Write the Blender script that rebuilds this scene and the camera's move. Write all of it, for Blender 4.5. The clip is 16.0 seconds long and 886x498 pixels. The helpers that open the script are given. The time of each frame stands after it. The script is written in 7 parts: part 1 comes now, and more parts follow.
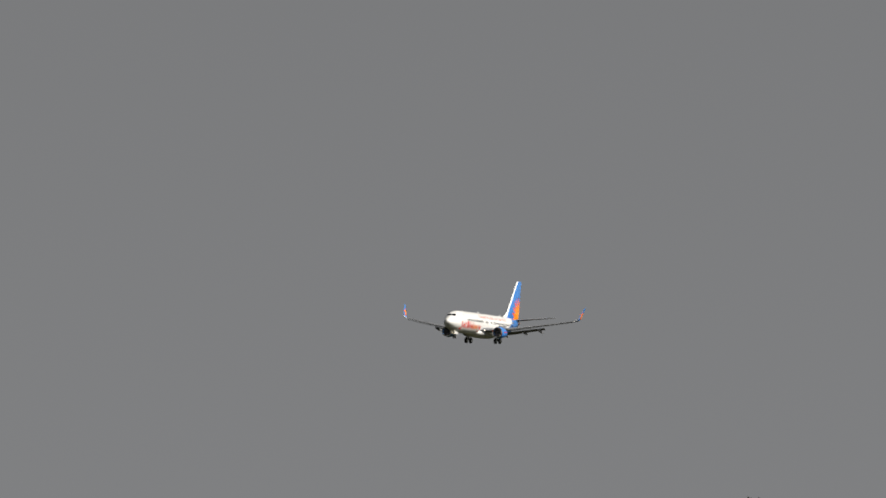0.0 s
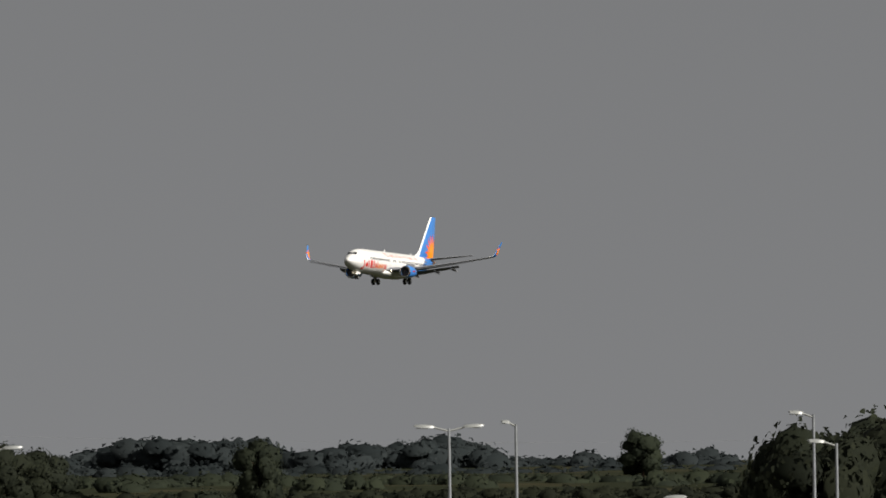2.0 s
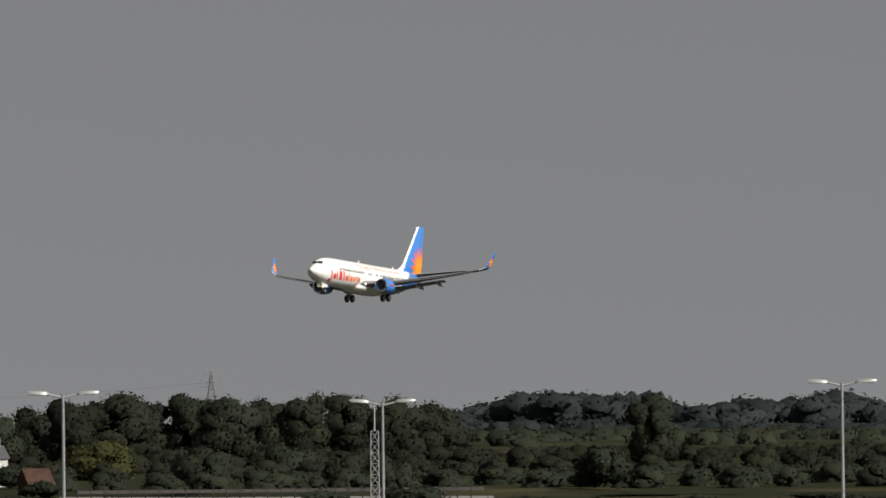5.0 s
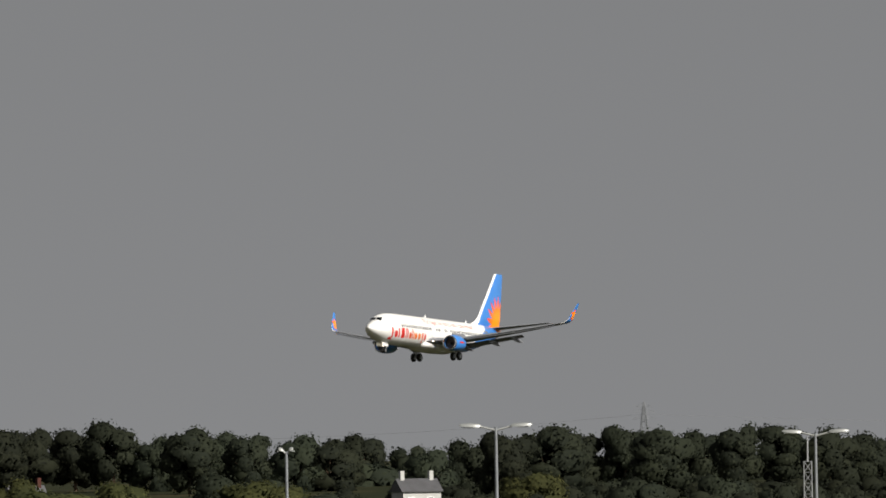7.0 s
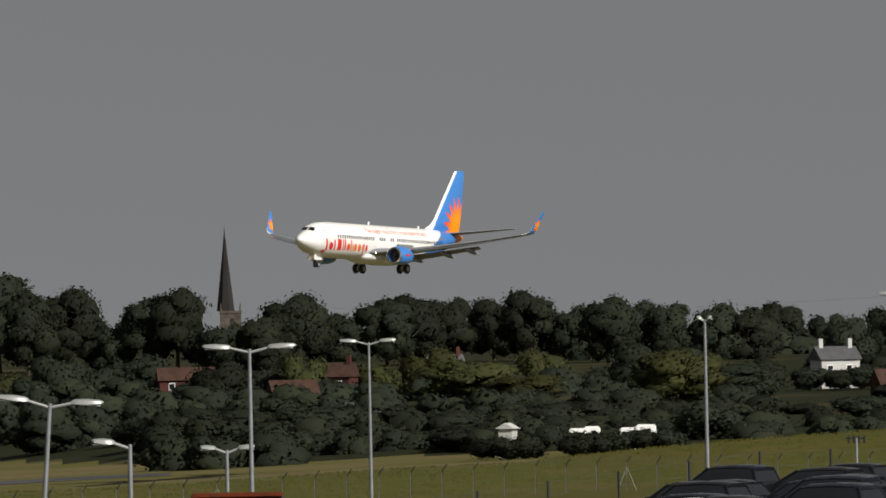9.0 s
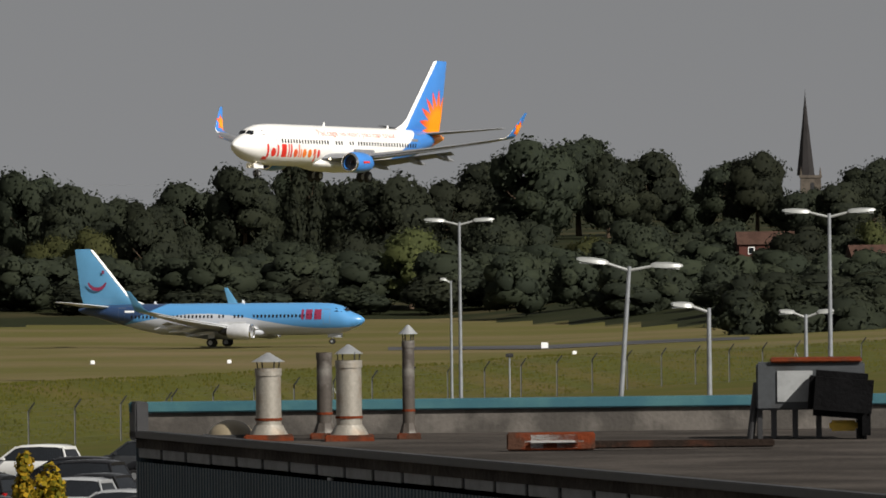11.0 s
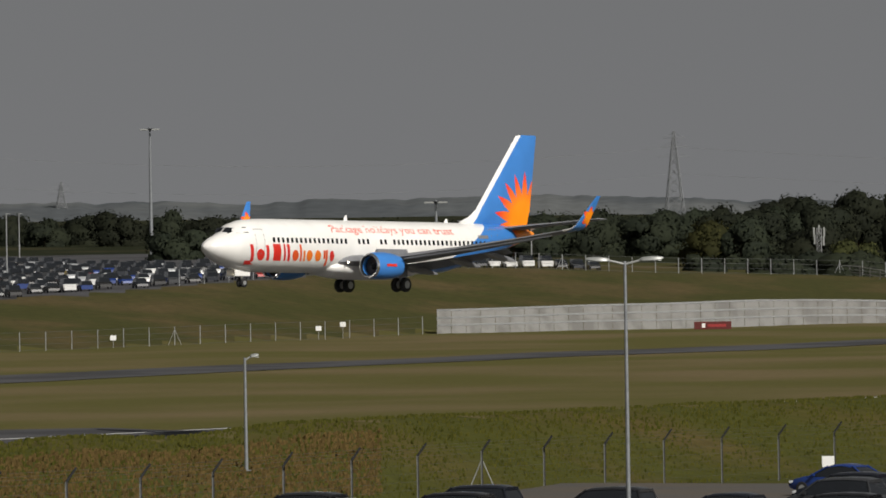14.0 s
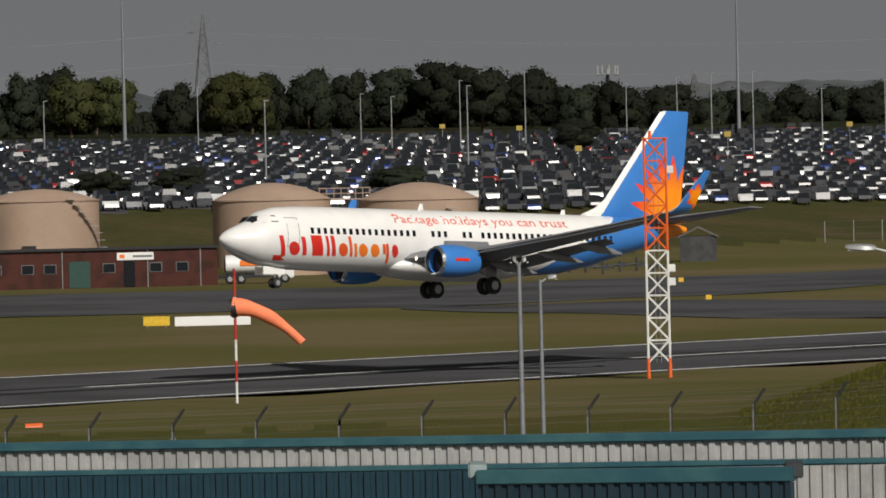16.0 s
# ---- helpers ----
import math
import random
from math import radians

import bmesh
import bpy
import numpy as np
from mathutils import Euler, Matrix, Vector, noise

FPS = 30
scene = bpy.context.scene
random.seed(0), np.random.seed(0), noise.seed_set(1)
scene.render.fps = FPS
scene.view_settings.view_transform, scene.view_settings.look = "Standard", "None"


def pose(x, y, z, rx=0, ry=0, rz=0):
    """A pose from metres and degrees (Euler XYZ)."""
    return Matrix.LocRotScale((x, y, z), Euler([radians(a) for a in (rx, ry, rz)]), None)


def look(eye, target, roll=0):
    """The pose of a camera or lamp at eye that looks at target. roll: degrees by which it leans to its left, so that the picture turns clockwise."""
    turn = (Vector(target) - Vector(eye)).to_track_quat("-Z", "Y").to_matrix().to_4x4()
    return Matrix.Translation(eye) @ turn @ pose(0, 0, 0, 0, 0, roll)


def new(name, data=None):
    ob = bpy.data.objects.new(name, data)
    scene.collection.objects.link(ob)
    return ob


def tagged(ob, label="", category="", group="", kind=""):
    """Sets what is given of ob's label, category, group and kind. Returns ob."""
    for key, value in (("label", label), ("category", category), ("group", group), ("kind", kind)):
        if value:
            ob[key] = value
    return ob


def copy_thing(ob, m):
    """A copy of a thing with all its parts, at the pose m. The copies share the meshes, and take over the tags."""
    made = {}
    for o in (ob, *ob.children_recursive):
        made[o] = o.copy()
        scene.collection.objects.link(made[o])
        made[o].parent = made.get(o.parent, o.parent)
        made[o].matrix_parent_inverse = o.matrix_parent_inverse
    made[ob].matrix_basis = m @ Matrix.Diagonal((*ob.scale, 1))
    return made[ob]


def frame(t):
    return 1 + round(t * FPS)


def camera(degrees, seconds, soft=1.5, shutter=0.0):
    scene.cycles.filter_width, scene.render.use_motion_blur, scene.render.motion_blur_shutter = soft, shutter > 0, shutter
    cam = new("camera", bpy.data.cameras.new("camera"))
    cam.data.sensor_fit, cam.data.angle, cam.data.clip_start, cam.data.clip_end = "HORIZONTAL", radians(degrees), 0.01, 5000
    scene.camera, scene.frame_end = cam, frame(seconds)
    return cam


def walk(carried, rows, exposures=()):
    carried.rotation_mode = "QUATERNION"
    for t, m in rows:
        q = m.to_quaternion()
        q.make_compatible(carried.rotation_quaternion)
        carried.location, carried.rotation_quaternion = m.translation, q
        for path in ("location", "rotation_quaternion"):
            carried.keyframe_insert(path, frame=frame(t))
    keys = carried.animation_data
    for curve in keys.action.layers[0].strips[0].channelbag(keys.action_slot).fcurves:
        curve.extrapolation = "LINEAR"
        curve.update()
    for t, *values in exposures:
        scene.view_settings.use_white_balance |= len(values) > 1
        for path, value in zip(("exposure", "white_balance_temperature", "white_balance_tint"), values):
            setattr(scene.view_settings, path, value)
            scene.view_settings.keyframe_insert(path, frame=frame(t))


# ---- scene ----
# The camera stands on a high roof and turns on the spot. Bearings are in milliradians to the right of +y,
# elevations in milliradians above the level line.
EYE = Vector((0.0, 0.0, 16.7))


def polar(b, r, z=0.0):
    """The point at bearing b (milliradians), r metres from the camera's foot, z high."""
    a = b / 1000.0
    return Vector((r * math.sin(a), r * math.cos(a), z))


def lift(e, r):
    """The height of what shows at elevation e (milliradians), r metres away."""
    return EYE.z + e * r / 1000.0


cam = camera(5.61, 16.0, soft=1.7)
CAMERA_ROWS = (
    # seconds, bearing, elevation, lean
    (0.0, 265.95, 33.88, -0.17),
    (0.5, 260.83, 34.97, -0.17),
    (1.0, 258.25, 29.54, -0.53),
    (1.5, 255.84, 26.14, -0.68),
    (2.0, 252.21, 24.24, -0.77),
    (2.5, 241.44, 24.55, -0.30),
    (3.0, 232.74, 21.03, -0.14),
    (3.2, 226.04, 20.81, -0.30),
    (5.3, 201.32, 18.87, -0.58),
    (5.5, 194.50, 12.89, -0.61),
    (5.7, 190.16, 6.71, -0.70),
    (6.0, 187.88, 11.64, -0.83),
    (6.5, 173.97, 14.82, -0.70),
    (7.0, 160.97, 23.72, -0.90),
    (7.5, 150.40, 25.59, -0.81),
    (8.0, 137.59, 13.67, -0.55),
    (8.2, 133.67, 12.64, -0.59),
    (10.3, 66.96, 3.32, -0.69),
    (10.5, 59.44, 2.22, -0.40),
    (11.0, 50.18, -4.16, -0.63),
    (11.2, 42.72, -6.20, -0.55),
    (11.5, 30.96, -9.30, -0.42),
    (12.0, 4.80, -7.51, -0.97),
    (12.5, -21.45, -4.23, -0.64),
    (12.7, -29.50, -4.40, -0.70),
    (13.0, -50.76, -1.03, -0.78),
    (13.1, -57.77, -0.45, -0.54),
    (13.5, -80.59, 1.91, -0.67),
    (14.0, -100.79, -3.64, -0.90),
    (14.2, -121.28, -4.80, -0.74),
    (14.5, -151.20, -8.44, -0.49),
    (15.0, -185.41, -11.59, -0.58),
    (15.2, -198.87, -14.51, -0.65),
    (15.5, -214.00, -14.80, -0.90),
    (15.7, -226.91, -13.35, -1.08),
    (16.0, -257.24, -15.37, -1.35),
)
walk(cam, [(t, look(EYE, EYE + Vector((math.sin(b / 1000) * math.cos(e / 1000), math.cos(b / 1000) * math.cos(e / 1000), math.sin(e / 1000))) * 100, r)) for t, b, e, r in CAMERA_ROWS],
     exposures=((0.0, 0.3), (2.5, 0.29), (5.5, 0.45), (6.5, 0.53), (7.3, 0.32), (8.0, 0.15), (11.0, 0.38), (12.5, 0.43), (13.5, 0.06), (14.5, -0.17), (16.0, -0.27)))

# ---- light ----
SUN_BEARING, SUN_HEIGHT = radians(141), radians(37)   # clockwise from +y
world = bpy.data.worlds.new("sky")
scene.world = world
world.use_nodes = True
wn = world.node_tree
wn.nodes.clear()
sky = wn.nodes.new("ShaderNodeTexSky")
sky.sky_type = "NISHITA"
sky.sun_disc = False
sky.sun_elevation, sky.sun_rotation = SUN_HEIGHT, SUN_BEARING
sky.air_density, sky.dust_density, sky.ozone_density = 1.0, 1.5, 1.0
haze = wn.nodes.new("ShaderNodeHueSaturation")
haze.inputs["Saturation"].default_value = 0.06
back = wn.nodes.new("ShaderNodeBackground")
back.inputs["Strength"].default_value = 0.058
way = wn.nodes.new("ShaderNodeTexCoord")
raise_up = wn.nodes.new("ShaderNodeVectorMath")
raise_up.operation = "ADD"
raise_up.inputs[1].default_value = (0.0, 0.0, 0.45)
wn.links.new(way.outputs["Generated"], raise_up.inputs[0])
wn.links.new(raise_up.outputs[0], sky.inputs["Vector"])
wout = wn.nodes.new("ShaderNodeOutputWorld")
wn.links.new(sky.outputs[0], haze.inputs["Color"])
wn.links.new(haze.outputs[0], back.inputs["Color"])
wn.links.new(back.outputs[0], wout.inputs[0])
sun_lamp = bpy.data.lights.new("sun", "SUN")
sun_lamp.energy, sun_lamp.angle, sun_lamp.color = 4.5, radians(0.6), (1.0, 0.95, 0.87)
sun = new("sun", sun_lamp)
sun.matrix_world = look((0, 0, 0), -Vector((math.sin(SUN_BEARING) * math.cos(SUN_HEIGHT), math.cos(SUN_BEARING) * math.cos(SUN_HEIGHT), math.sin(SUN_HEIGHT))))


# ---- materials ----
def mat(name, color, rough=0.6, metal=0.0, vary=0.15, scale=3.0, fine=40.0, bump=0.0, second=None, mix=(0.45, 0.6), per_object=0.0, coat=0.0, space="Object"):
    """A surface with variation at two scales; second: a second colour that patches of the coarse noise show."""
    m = bpy.data.materials.new(name)
    m.use_nodes = True
    n, l = m.node_tree.nodes, m.node_tree.links
    b = n["Principled BSDF"]
    b.inputs["Roughness"].default_value, b.inputs["Metallic"].default_value = rough, metal
    b.inputs["Coat Weight"].default_value = coat
    if rough >= 0.8:
        b.inputs["Specular IOR Level"].default_value = 0.08
    co = n.new("ShaderNodeTexCoord")
    big, small = n.new("ShaderNodeTexNoise"), n.new("ShaderNodeTexNoise")
    for tex, s, d in ((big, scale, 4), (small, fine, 3)):
        tex.inputs["Scale"].default_value, tex.inputs["Detail"].default_value = s, d
        l.new(co.outputs[space], tex.inputs["Vector"])
    base = n.new("ShaderNodeMix")
    base.data_type = "RGBA"
    base.inputs[6].default_value = (*color, 1)
    base.inputs[7].default_value = (*(second or [c * (1 - vary) for c in color]), 1)
    ramp = n.new("ShaderNodeMapRange")
    ramp.inputs[1].default_value, ramp.inputs[2].default_value = mix
    l.new(big.outputs["Fac"], ramp.inputs[0])
    l.new(ramp.outputs[0], base.inputs[0])
    hsv = n.new("ShaderNodeHueSaturation")
    val = n.new("ShaderNodeMapRange")
    val.inputs[3].default_value, val.inputs[4].default_value = 1 - vary, 1 + vary
    l.new(small.outputs["Fac"], val.inputs[0])
    last = val.outputs[0]
    if per_object:
        info, rnd, mul = n.new("ShaderNodeObjectInfo"), n.new("ShaderNodeMapRange"), n.new("ShaderNodeMath")
        rnd.inputs[3].default_value, rnd.inputs[4].default_value = 1 - per_object, 1 + per_object
        mul.operation = "MULTIPLY"
        l.new(info.outputs["Random"], rnd.inputs[0])
        l.new(rnd.outputs[0], mul.inputs[0])
        l.new(last, mul.inputs[1])
        last = mul.outputs[0]
    l.new(last, hsv.inputs["Value"])
    l.new(base.outputs[2], hsv.inputs["Color"])
    l.new(hsv.outputs[0], b.inputs["Base Color"])
    if bump:
        bm = n.new("ShaderNodeBump")
        bm.inputs["Strength"].default_value, bm.inputs["Distance"].default_value = bump, 0.05
        l.new(small.outputs["Fac"], bm.inputs["Height"])
        l.new(bm.outputs[0], b.inputs["Normal"])
    return m


def glow(name, color, strength):
    m = bpy.data.materials.new(name)
    m.use_nodes = True
    b = m.node_tree.nodes["Principled BSDF"]
    b.inputs["Base Color"].default_value = (*color, 1)
    b.inputs["Emission Color"].default_value, b.inputs["Emission Strength"].default_value = (*color, 1), strength
    return m


GRASS = mat("grass", (0.086, 0.08, 0.024), 0.9, 0, 0.22, 0.02, 0.9, 0.6, second=(0.128, 0.1, 0.05), mix=(0.42, 0.66), space="Object")
BANK = mat("bank_grass", (0.058, 0.06, 0.012), 0.9, 0, 0.4, 0.06, 0.9, 0.7, second=(0.085, 0.066, 0.022), mix=(0.48, 0.72))
DRY_BANK = mat("dry_bank", (0.05, 0.05, 0.016), 0.9, 0, 0.4, 0.05, 0.7, 0.9, second=(0.082, 0.063, 0.028), mix=(0.45, 0.66))
ASPHALT = mat("asphalt", (0.075, 0.075, 0.08), 0.85, 0, 0.15, 0.06, 3.0, 0.2, second=(0.05, 0.05, 0.053))
SCRUB = mat("scrub", (0.015, 0.018, 0.007), 0.95, 0, 0.4, 0.03, 0.4, 0.9, second=(0.05, 0.042, 0.02), mix=(0.52, 0.7))
GRAVEL = mat("gravel", (0.1, 0.088, 0.075), 0.9, 0, 0.25, 0.2, 4.0, 0.3, second=(0.09, 0.085, 0.08))
RUBBER = mat("rubber_marks", (0.02, 0.02, 0.021), 0.8, 0, 0.3, 0.3, 4.0)
CONCRETE = mat("concrete", (0.21, 0.208, 0.2), 0.8, 0, 0.12, 0.3, 8.0, 0.2, second=(0.15, 0.147, 0.14))
STEEL = mat("galvanised_steel", (0.42, 0.43, 0.44), 0.45, 0.6, 0.12, 2.0, 30.0)
DARK = mat("dark_metal", (0.03, 0.03, 0.032), 0.5, 0.3, 0.2)
TYRE = mat("tyre_rubber", (0.012, 0.012, 0.013), 0.75)
GLASS = mat("dark_glass", (0.012, 0.014, 0.017), 0.06, 0, 0.05)
WHITE = mat("white_paint", (0.8, 0.8, 0.79), 0.35, 0, 0.04, 0.5, 20.0)
WOOD = mat("bark", (0.09, 0.065, 0.045), 0.9, 0, 0.3, 2.0, 12.0, 0.6)


# ---- mesh helpers ----
def finish(bm, smooth=True, angle=0.7):
    bm.normal_update()
    for f in bm.faces:
        f.smooth = smooth
    if smooth:
        for e in bm.edges:
            if len(e.link_faces) == 2 and e.calc_face_angle(0) > angle:
                e.smooth = False
    me = bpy.data.meshes.new("mesh")
    bm.to_mesh(me)
    bm.free()
    return me


def part(name, bm, material, parent=None, label="", smooth=True):
    """Links a bmesh as one mesh object under a thing or under a part."""
    me = finish(bm, smooth)
    for m in material if isinstance(material, (list, tuple)) else (material,):
        me.materials.append(m)
    ob = new(name, me)
    ob.parent = parent
    if label:
        ob["label"] = label
    return ob


def thing(name, label, category, m=None, group="", kind=""):
    ob = new(name)
    if m is not None:
        ob.matrix_basis = m
    return tagged(ob, label, category, group, kind)


def box(bm, c, s, m=None, bevel=0.0):
    """A box of size s about c."""
    mat4 = Matrix.Translation(c) @ Matrix.Diagonal((*s, 1))
    if m is not None:
        mat4 = m @ mat4
    vs = bmesh.ops.create_cube(bm, size=1, matrix=mat4)["verts"]
    if bevel:
        es = list({e for v in vs for e in v.link_edges})
        bmesh.ops.bevel(bm, geom=es, offset=bevel, segments=2, affect="EDGES")
    return bm


def tube(bm, a, b, ra, rb=None, n=10, caps=True):
    """A round bar from a to b."""
    a, b = Vector(a), Vector(b)
    m = Matrix.Translation((a + b) / 2) @ (b - a).to_track_quat("Z", "Y").to_matrix().to_4x4()
    bmesh.ops.create_cone(bm, cap_ends=caps, segments=n, radius1=ra, radius2=ra if rb is None else rb, depth=(b - a).length, matrix=m)
    return bm


def loft(bm, rings, close=True):
    """Joins rings of points, all of one length."""
    vs = [[bm.verts.new(p) for p in ring] for ring in rings]
    n = len(vs[0])
    for a, b in zip(vs, vs[1:]):
        for i in range(n):
            j = (i + 1) % n
            bm.faces.new((a[i], a[j], b[j], b[i]))
    if close:
        bm.faces.new(list(reversed(vs[0])))
        bm.faces.new(vs[-1])
    bmesh.ops.recalc_face_normals(bm, faces=bm.faces)
    return bm


B = bmesh.new

# ---- ground ----
def tab(b, xs, ys):
    return float(np.interp(b, xs, ys))


def fence_range(b):
    """How far off the perimeter fence stands at a bearing."""
    return tab(b, (-320, -180, -130, -75, -25, 20, 75, 130, 320), (330, 335, 385, 480, 545, 620, 760, 850, 870))


def far_range(b):
    """How far off the airfield's far edge lies at a bearing."""
    return tab(b, (-320, -282, -212, -189, -129, -101, -30, 50, 90, 160), (900, 920, 1080, 1100, 1219, 1290, 1355, 1400, 1150, 1100))


def ground_height(b, r):
    """The lie of the land: car park terrace, bank behind the fence, airfield, hills beyond."""
    f, ff = fence_range(b), far_range(b)
    terrace = tab(b, (-320, -160, -60, 16, 80, 150), (4.6, 4.55, 3.7, 4.8, 6.5, 9.8))
    foot = tab(b, (-320, -222, -177, -120, -68, -12, 61, 100, 190), (2.8, 3.1, 4.0, 3.2, 2.0, 1.3, 1.7, 2.0, 2.2))
    crest = tab(b, (-320, -225, -203, -185, -157, -113, -70, -20, 23, 48, 88, 123, 146, 176, 204, 243), (3.3, 3.6, 5.9, 6.5, 6.6, 6.2, 5.3, 4.8, 4.6, 4.25, 3.9, 4.5, 6.1, 7.4, 8.0, 7.2))
    start = tab(b, (-320, -215, -160, -70, 50, 250), (525, 540, 520, 620, 860, 1050))
    low = tab(b, (-320, 60, 110, 160), (0.0, 0.0, 2.0, 3.5))
    shelf = tab(b, (-320, -287, -212, -200, -163, -103, -58, -30, 0, 60, 110), (6.4, 6.4, 4.0, 3.2, 5.2, 8.8, 6.5, 5.0, 2.5, 1.5, 5.0))
    top = tab(b, (-320, -200, -100, 0, 80, 200), (12.8, 11.6, 11.0, 8.0, 12.0, 13.0))
    edge = min(f - 28, 400.0 if b > 60 else 430.0)
    z = tab(r, (edge, f - 3, f + 8, f + 38, f + 50, f + 62, start, ff, ff + 90, 1800, 2600, 4800), (terrace, foot, foot, crest - 0.6, crest, crest - 0.3, low, low, shelf, top, top + 4, top + 6))
    return z + 0.3 * noise.noise((b * 0.06, r * 0.01, 3.0)) * tab(r, (f + 5, f + 40, 900, 1500), (0, 1, 0.4, 1))


def ground_mesh():
    bm = B()
    bs = [-420 + 4 * i for i in range(211)]
    rs = [2, 20, 60, 110, 160, 210] + [230 + 10 * i for i in range(130)] + [1530 + 60 * i for i in range(6)] + [2000, 2300, 2600, 3200, 4000, 4900]
    grid = [[bm.verts.new(polar(b, r, ground_height(b, r) if r > 240 else ground_height(b, 240) * r / 240)) for r in rs] for b in bs]
    for i in range(len(bs) - 1):
        for j in range(len(rs) - 1):
            fc = bm.faces.new((grid[i][j], grid[i][j + 1], grid[i + 1][j + 1], grid[i + 1][j]))
            b, r = bs[i] + 2, (rs[j] + rs[j + 1]) / 2
            f, ff = fence_range(b), far_range(b)
            fc.material_index = 2 if r < min(f - 12, 392 if b > 60 else 440) else 1 if r < f + 54 + 5 * noise.noise((b * 0.2, 0, 0)) else 0 if r < ff else 3 if (b < -98 and r > ff + 90 and r < 1700) else 4 if r > ff + tab(b, (-60, -16), (200, 0)) else 5
    # the land behind the camera
    ring = [bm.verts.new((r * math.sin(a), r * math.cos(a), 0.0 if r < 10 else 8.0)) for a in [0.42 + i * (2 * math.pi - 0.84) / 24 for i in range(25)] for r in (2, 4900)]
    for i in range(24):
        bm.faces.new((ring[2 * i], ring[2 * i + 1], ring[2 * i + 3], ring[2 * i + 2]))
    bmesh.ops.recalc_face_normals(bm, faces=bm.faces)
    return bm


ground = part("ground", ground_mesh(), (GRASS, BANK, GRAVEL, ASPHALT, SCRUB, DRY_BANK))
tagged(ground, "dry mown airfield grass behind a rough grassy bank", "ground", kind="structure")


def strip(name, path, material, label, category, h=0.05, step=10.0, cols=4):
    """A paved strip that lies on the ground; path rows: bearing, near range, far range."""
    bm = B()
    rows = []
    pts = []
    for p, q in zip(path, path[1:]):
        n = max(2, int((polar(q[0], q[1]) - polar(p[0], p[1])).length / step))
        pts += [[p[k] + (q[k] - p[k]) * i / n for k in range(3)] for i in range(n)]
    pts.append(path[-1])
    for b, r0, r1 in pts:
        rows.append([bm.verts.new(polar(b, r, ground_height(b, r) + h)) for r in [r0 + (r1 - r0) * i / cols for i in range(cols + 1)]])
    for a, c in zip(rows, rows[1:]):
        for i in range(cols):
            bm.faces.new((a[i], a[i + 1], c[i + 1], c[i]))
    bmesh.ops.recalc_face_normals(bm, faces=bm.faces)
    return tagged(part(name, bm, material), label, category, kind="structure")


strip("taxiway_1", ((-340, 770, 860), (-259, 765, 862), (-215, 800, 885), (-195, 850, 915), (-160, 925, 975), (-130, 978, 1024), (-103, 1030, 1068), (-66, 1085, 1130), (-32, 1160, 1205), (-15, 1190, 1225)), ASPHALT, "grey asphalt taxiway across the airfield grass", "taxiway")
strip("taxiway_2", ((-262, 757, 764), (-225, 700, 770), (-200, 690, 742), (-170, 680, 730), (-138, 672, 728), (-120, 665, 705)), ASPHALT, "dark asphalt taxiway joining the runway", "taxiway", 0.06)
strip("taxiway_3", ((44, 1090, 1120), (62, 1085, 1115), (84, 1080, 1105)), ASPHALT, "narrow asphalt taxiway crossing the grass", "taxiway")

# the runway lies straight under the landing path
RUN_AT, RUN_DIR = Vector((-149.0, 560.0, 0.0)), Vector((-0.482, -0.876, 0.0)).normalized()
RUN_SIDE = Vector((-RUN_DIR.y, RUN_DIR.x, 0.0))


def run_band(bm, s0, s1, o0, o1, h, n=40):
    """A band on the runway from s0 to s1 along it and o0 to o1 across it."""
    rows = [[bm.verts.new(RUN_AT + RUN_DIR * (s0 + (s1 - s0) * i / n) + RUN_SIDE * o + Vector((0, 0, h))) for o in (o0, o1)] for i in range(n + 1)]
    for a, c in zip(rows, rows[1:]):
        bm.faces.new((a[0], a[1], c[1], c[0]))
    return bm


runway = tagged(part("runway", run_band(B(), -330, 420, -23, 23, 0.12), ASPHALT), "grey asphalt runway with dark tyre marks", "runway", kind="structure")
for o, start in ((-21.3, -330), (21.3, -40)):
    part("edge_line", run_band(B(), start, 420, o - 0.45, o + 0.45, 0.128), WHITE, runway, "white painted edge line", False)
for i in range(13):
    part("centre_mark", run_band(B(), -300 + 50 * i, -270 + 50 * i, -0.45, 0.45, 0.128, 2), WHITE, runway, "white painted centre line", False)
random.seed(3)
bm = B()
for i in range(70):
    s = random.uniform(-250, 250)
    o = random.choice((-3.2, 3.2)) + random.gauss(0, 1.6)
    run_band(bm, s, s + random.uniform(30, 110), o - 0.35, o + 0.35, 0.122 + 0.00005 * i, 2)
tagged(part("tyre_marks", bm, RUBBER, runway, "black rubber tyre marks", False), kind="stuff")
strip("grass_path", ((-215, 640, 646), (-195, 655, 661), (-175, 668, 673)), GRAVEL, "pale worn strip along the runway grass", "path", 0.05)

# ---- aircraft ----
FUS_X = (0.0, 0.12, 0.45, 1.0, 1.9, 2.45, 2.95, 4.0, 5.5, 7.0, 12.0, 18.0, 24.0, 27.0, 30.0, 33.0, 35.5, 37.3, 38.0)
FUS_TOP = (2.95, 3.2, 3.45, 3.72, 4.05, 4.42, 4.75, 5.03, 5.14, 5.17, 5.17, 5.17, 5.17, 5.17, 5.15, 5.1, 4.98, 4.75, 4.6)
FUS_LOW = (2.95, 2.7, 2.4, 2.08, 1.7, 1.52, 1.42, 1.26, 1.16, 1.13, 1.13, 1.13, 1.13, 1.32, 1.95, 2.75, 3.45, 3.95, 4.2)
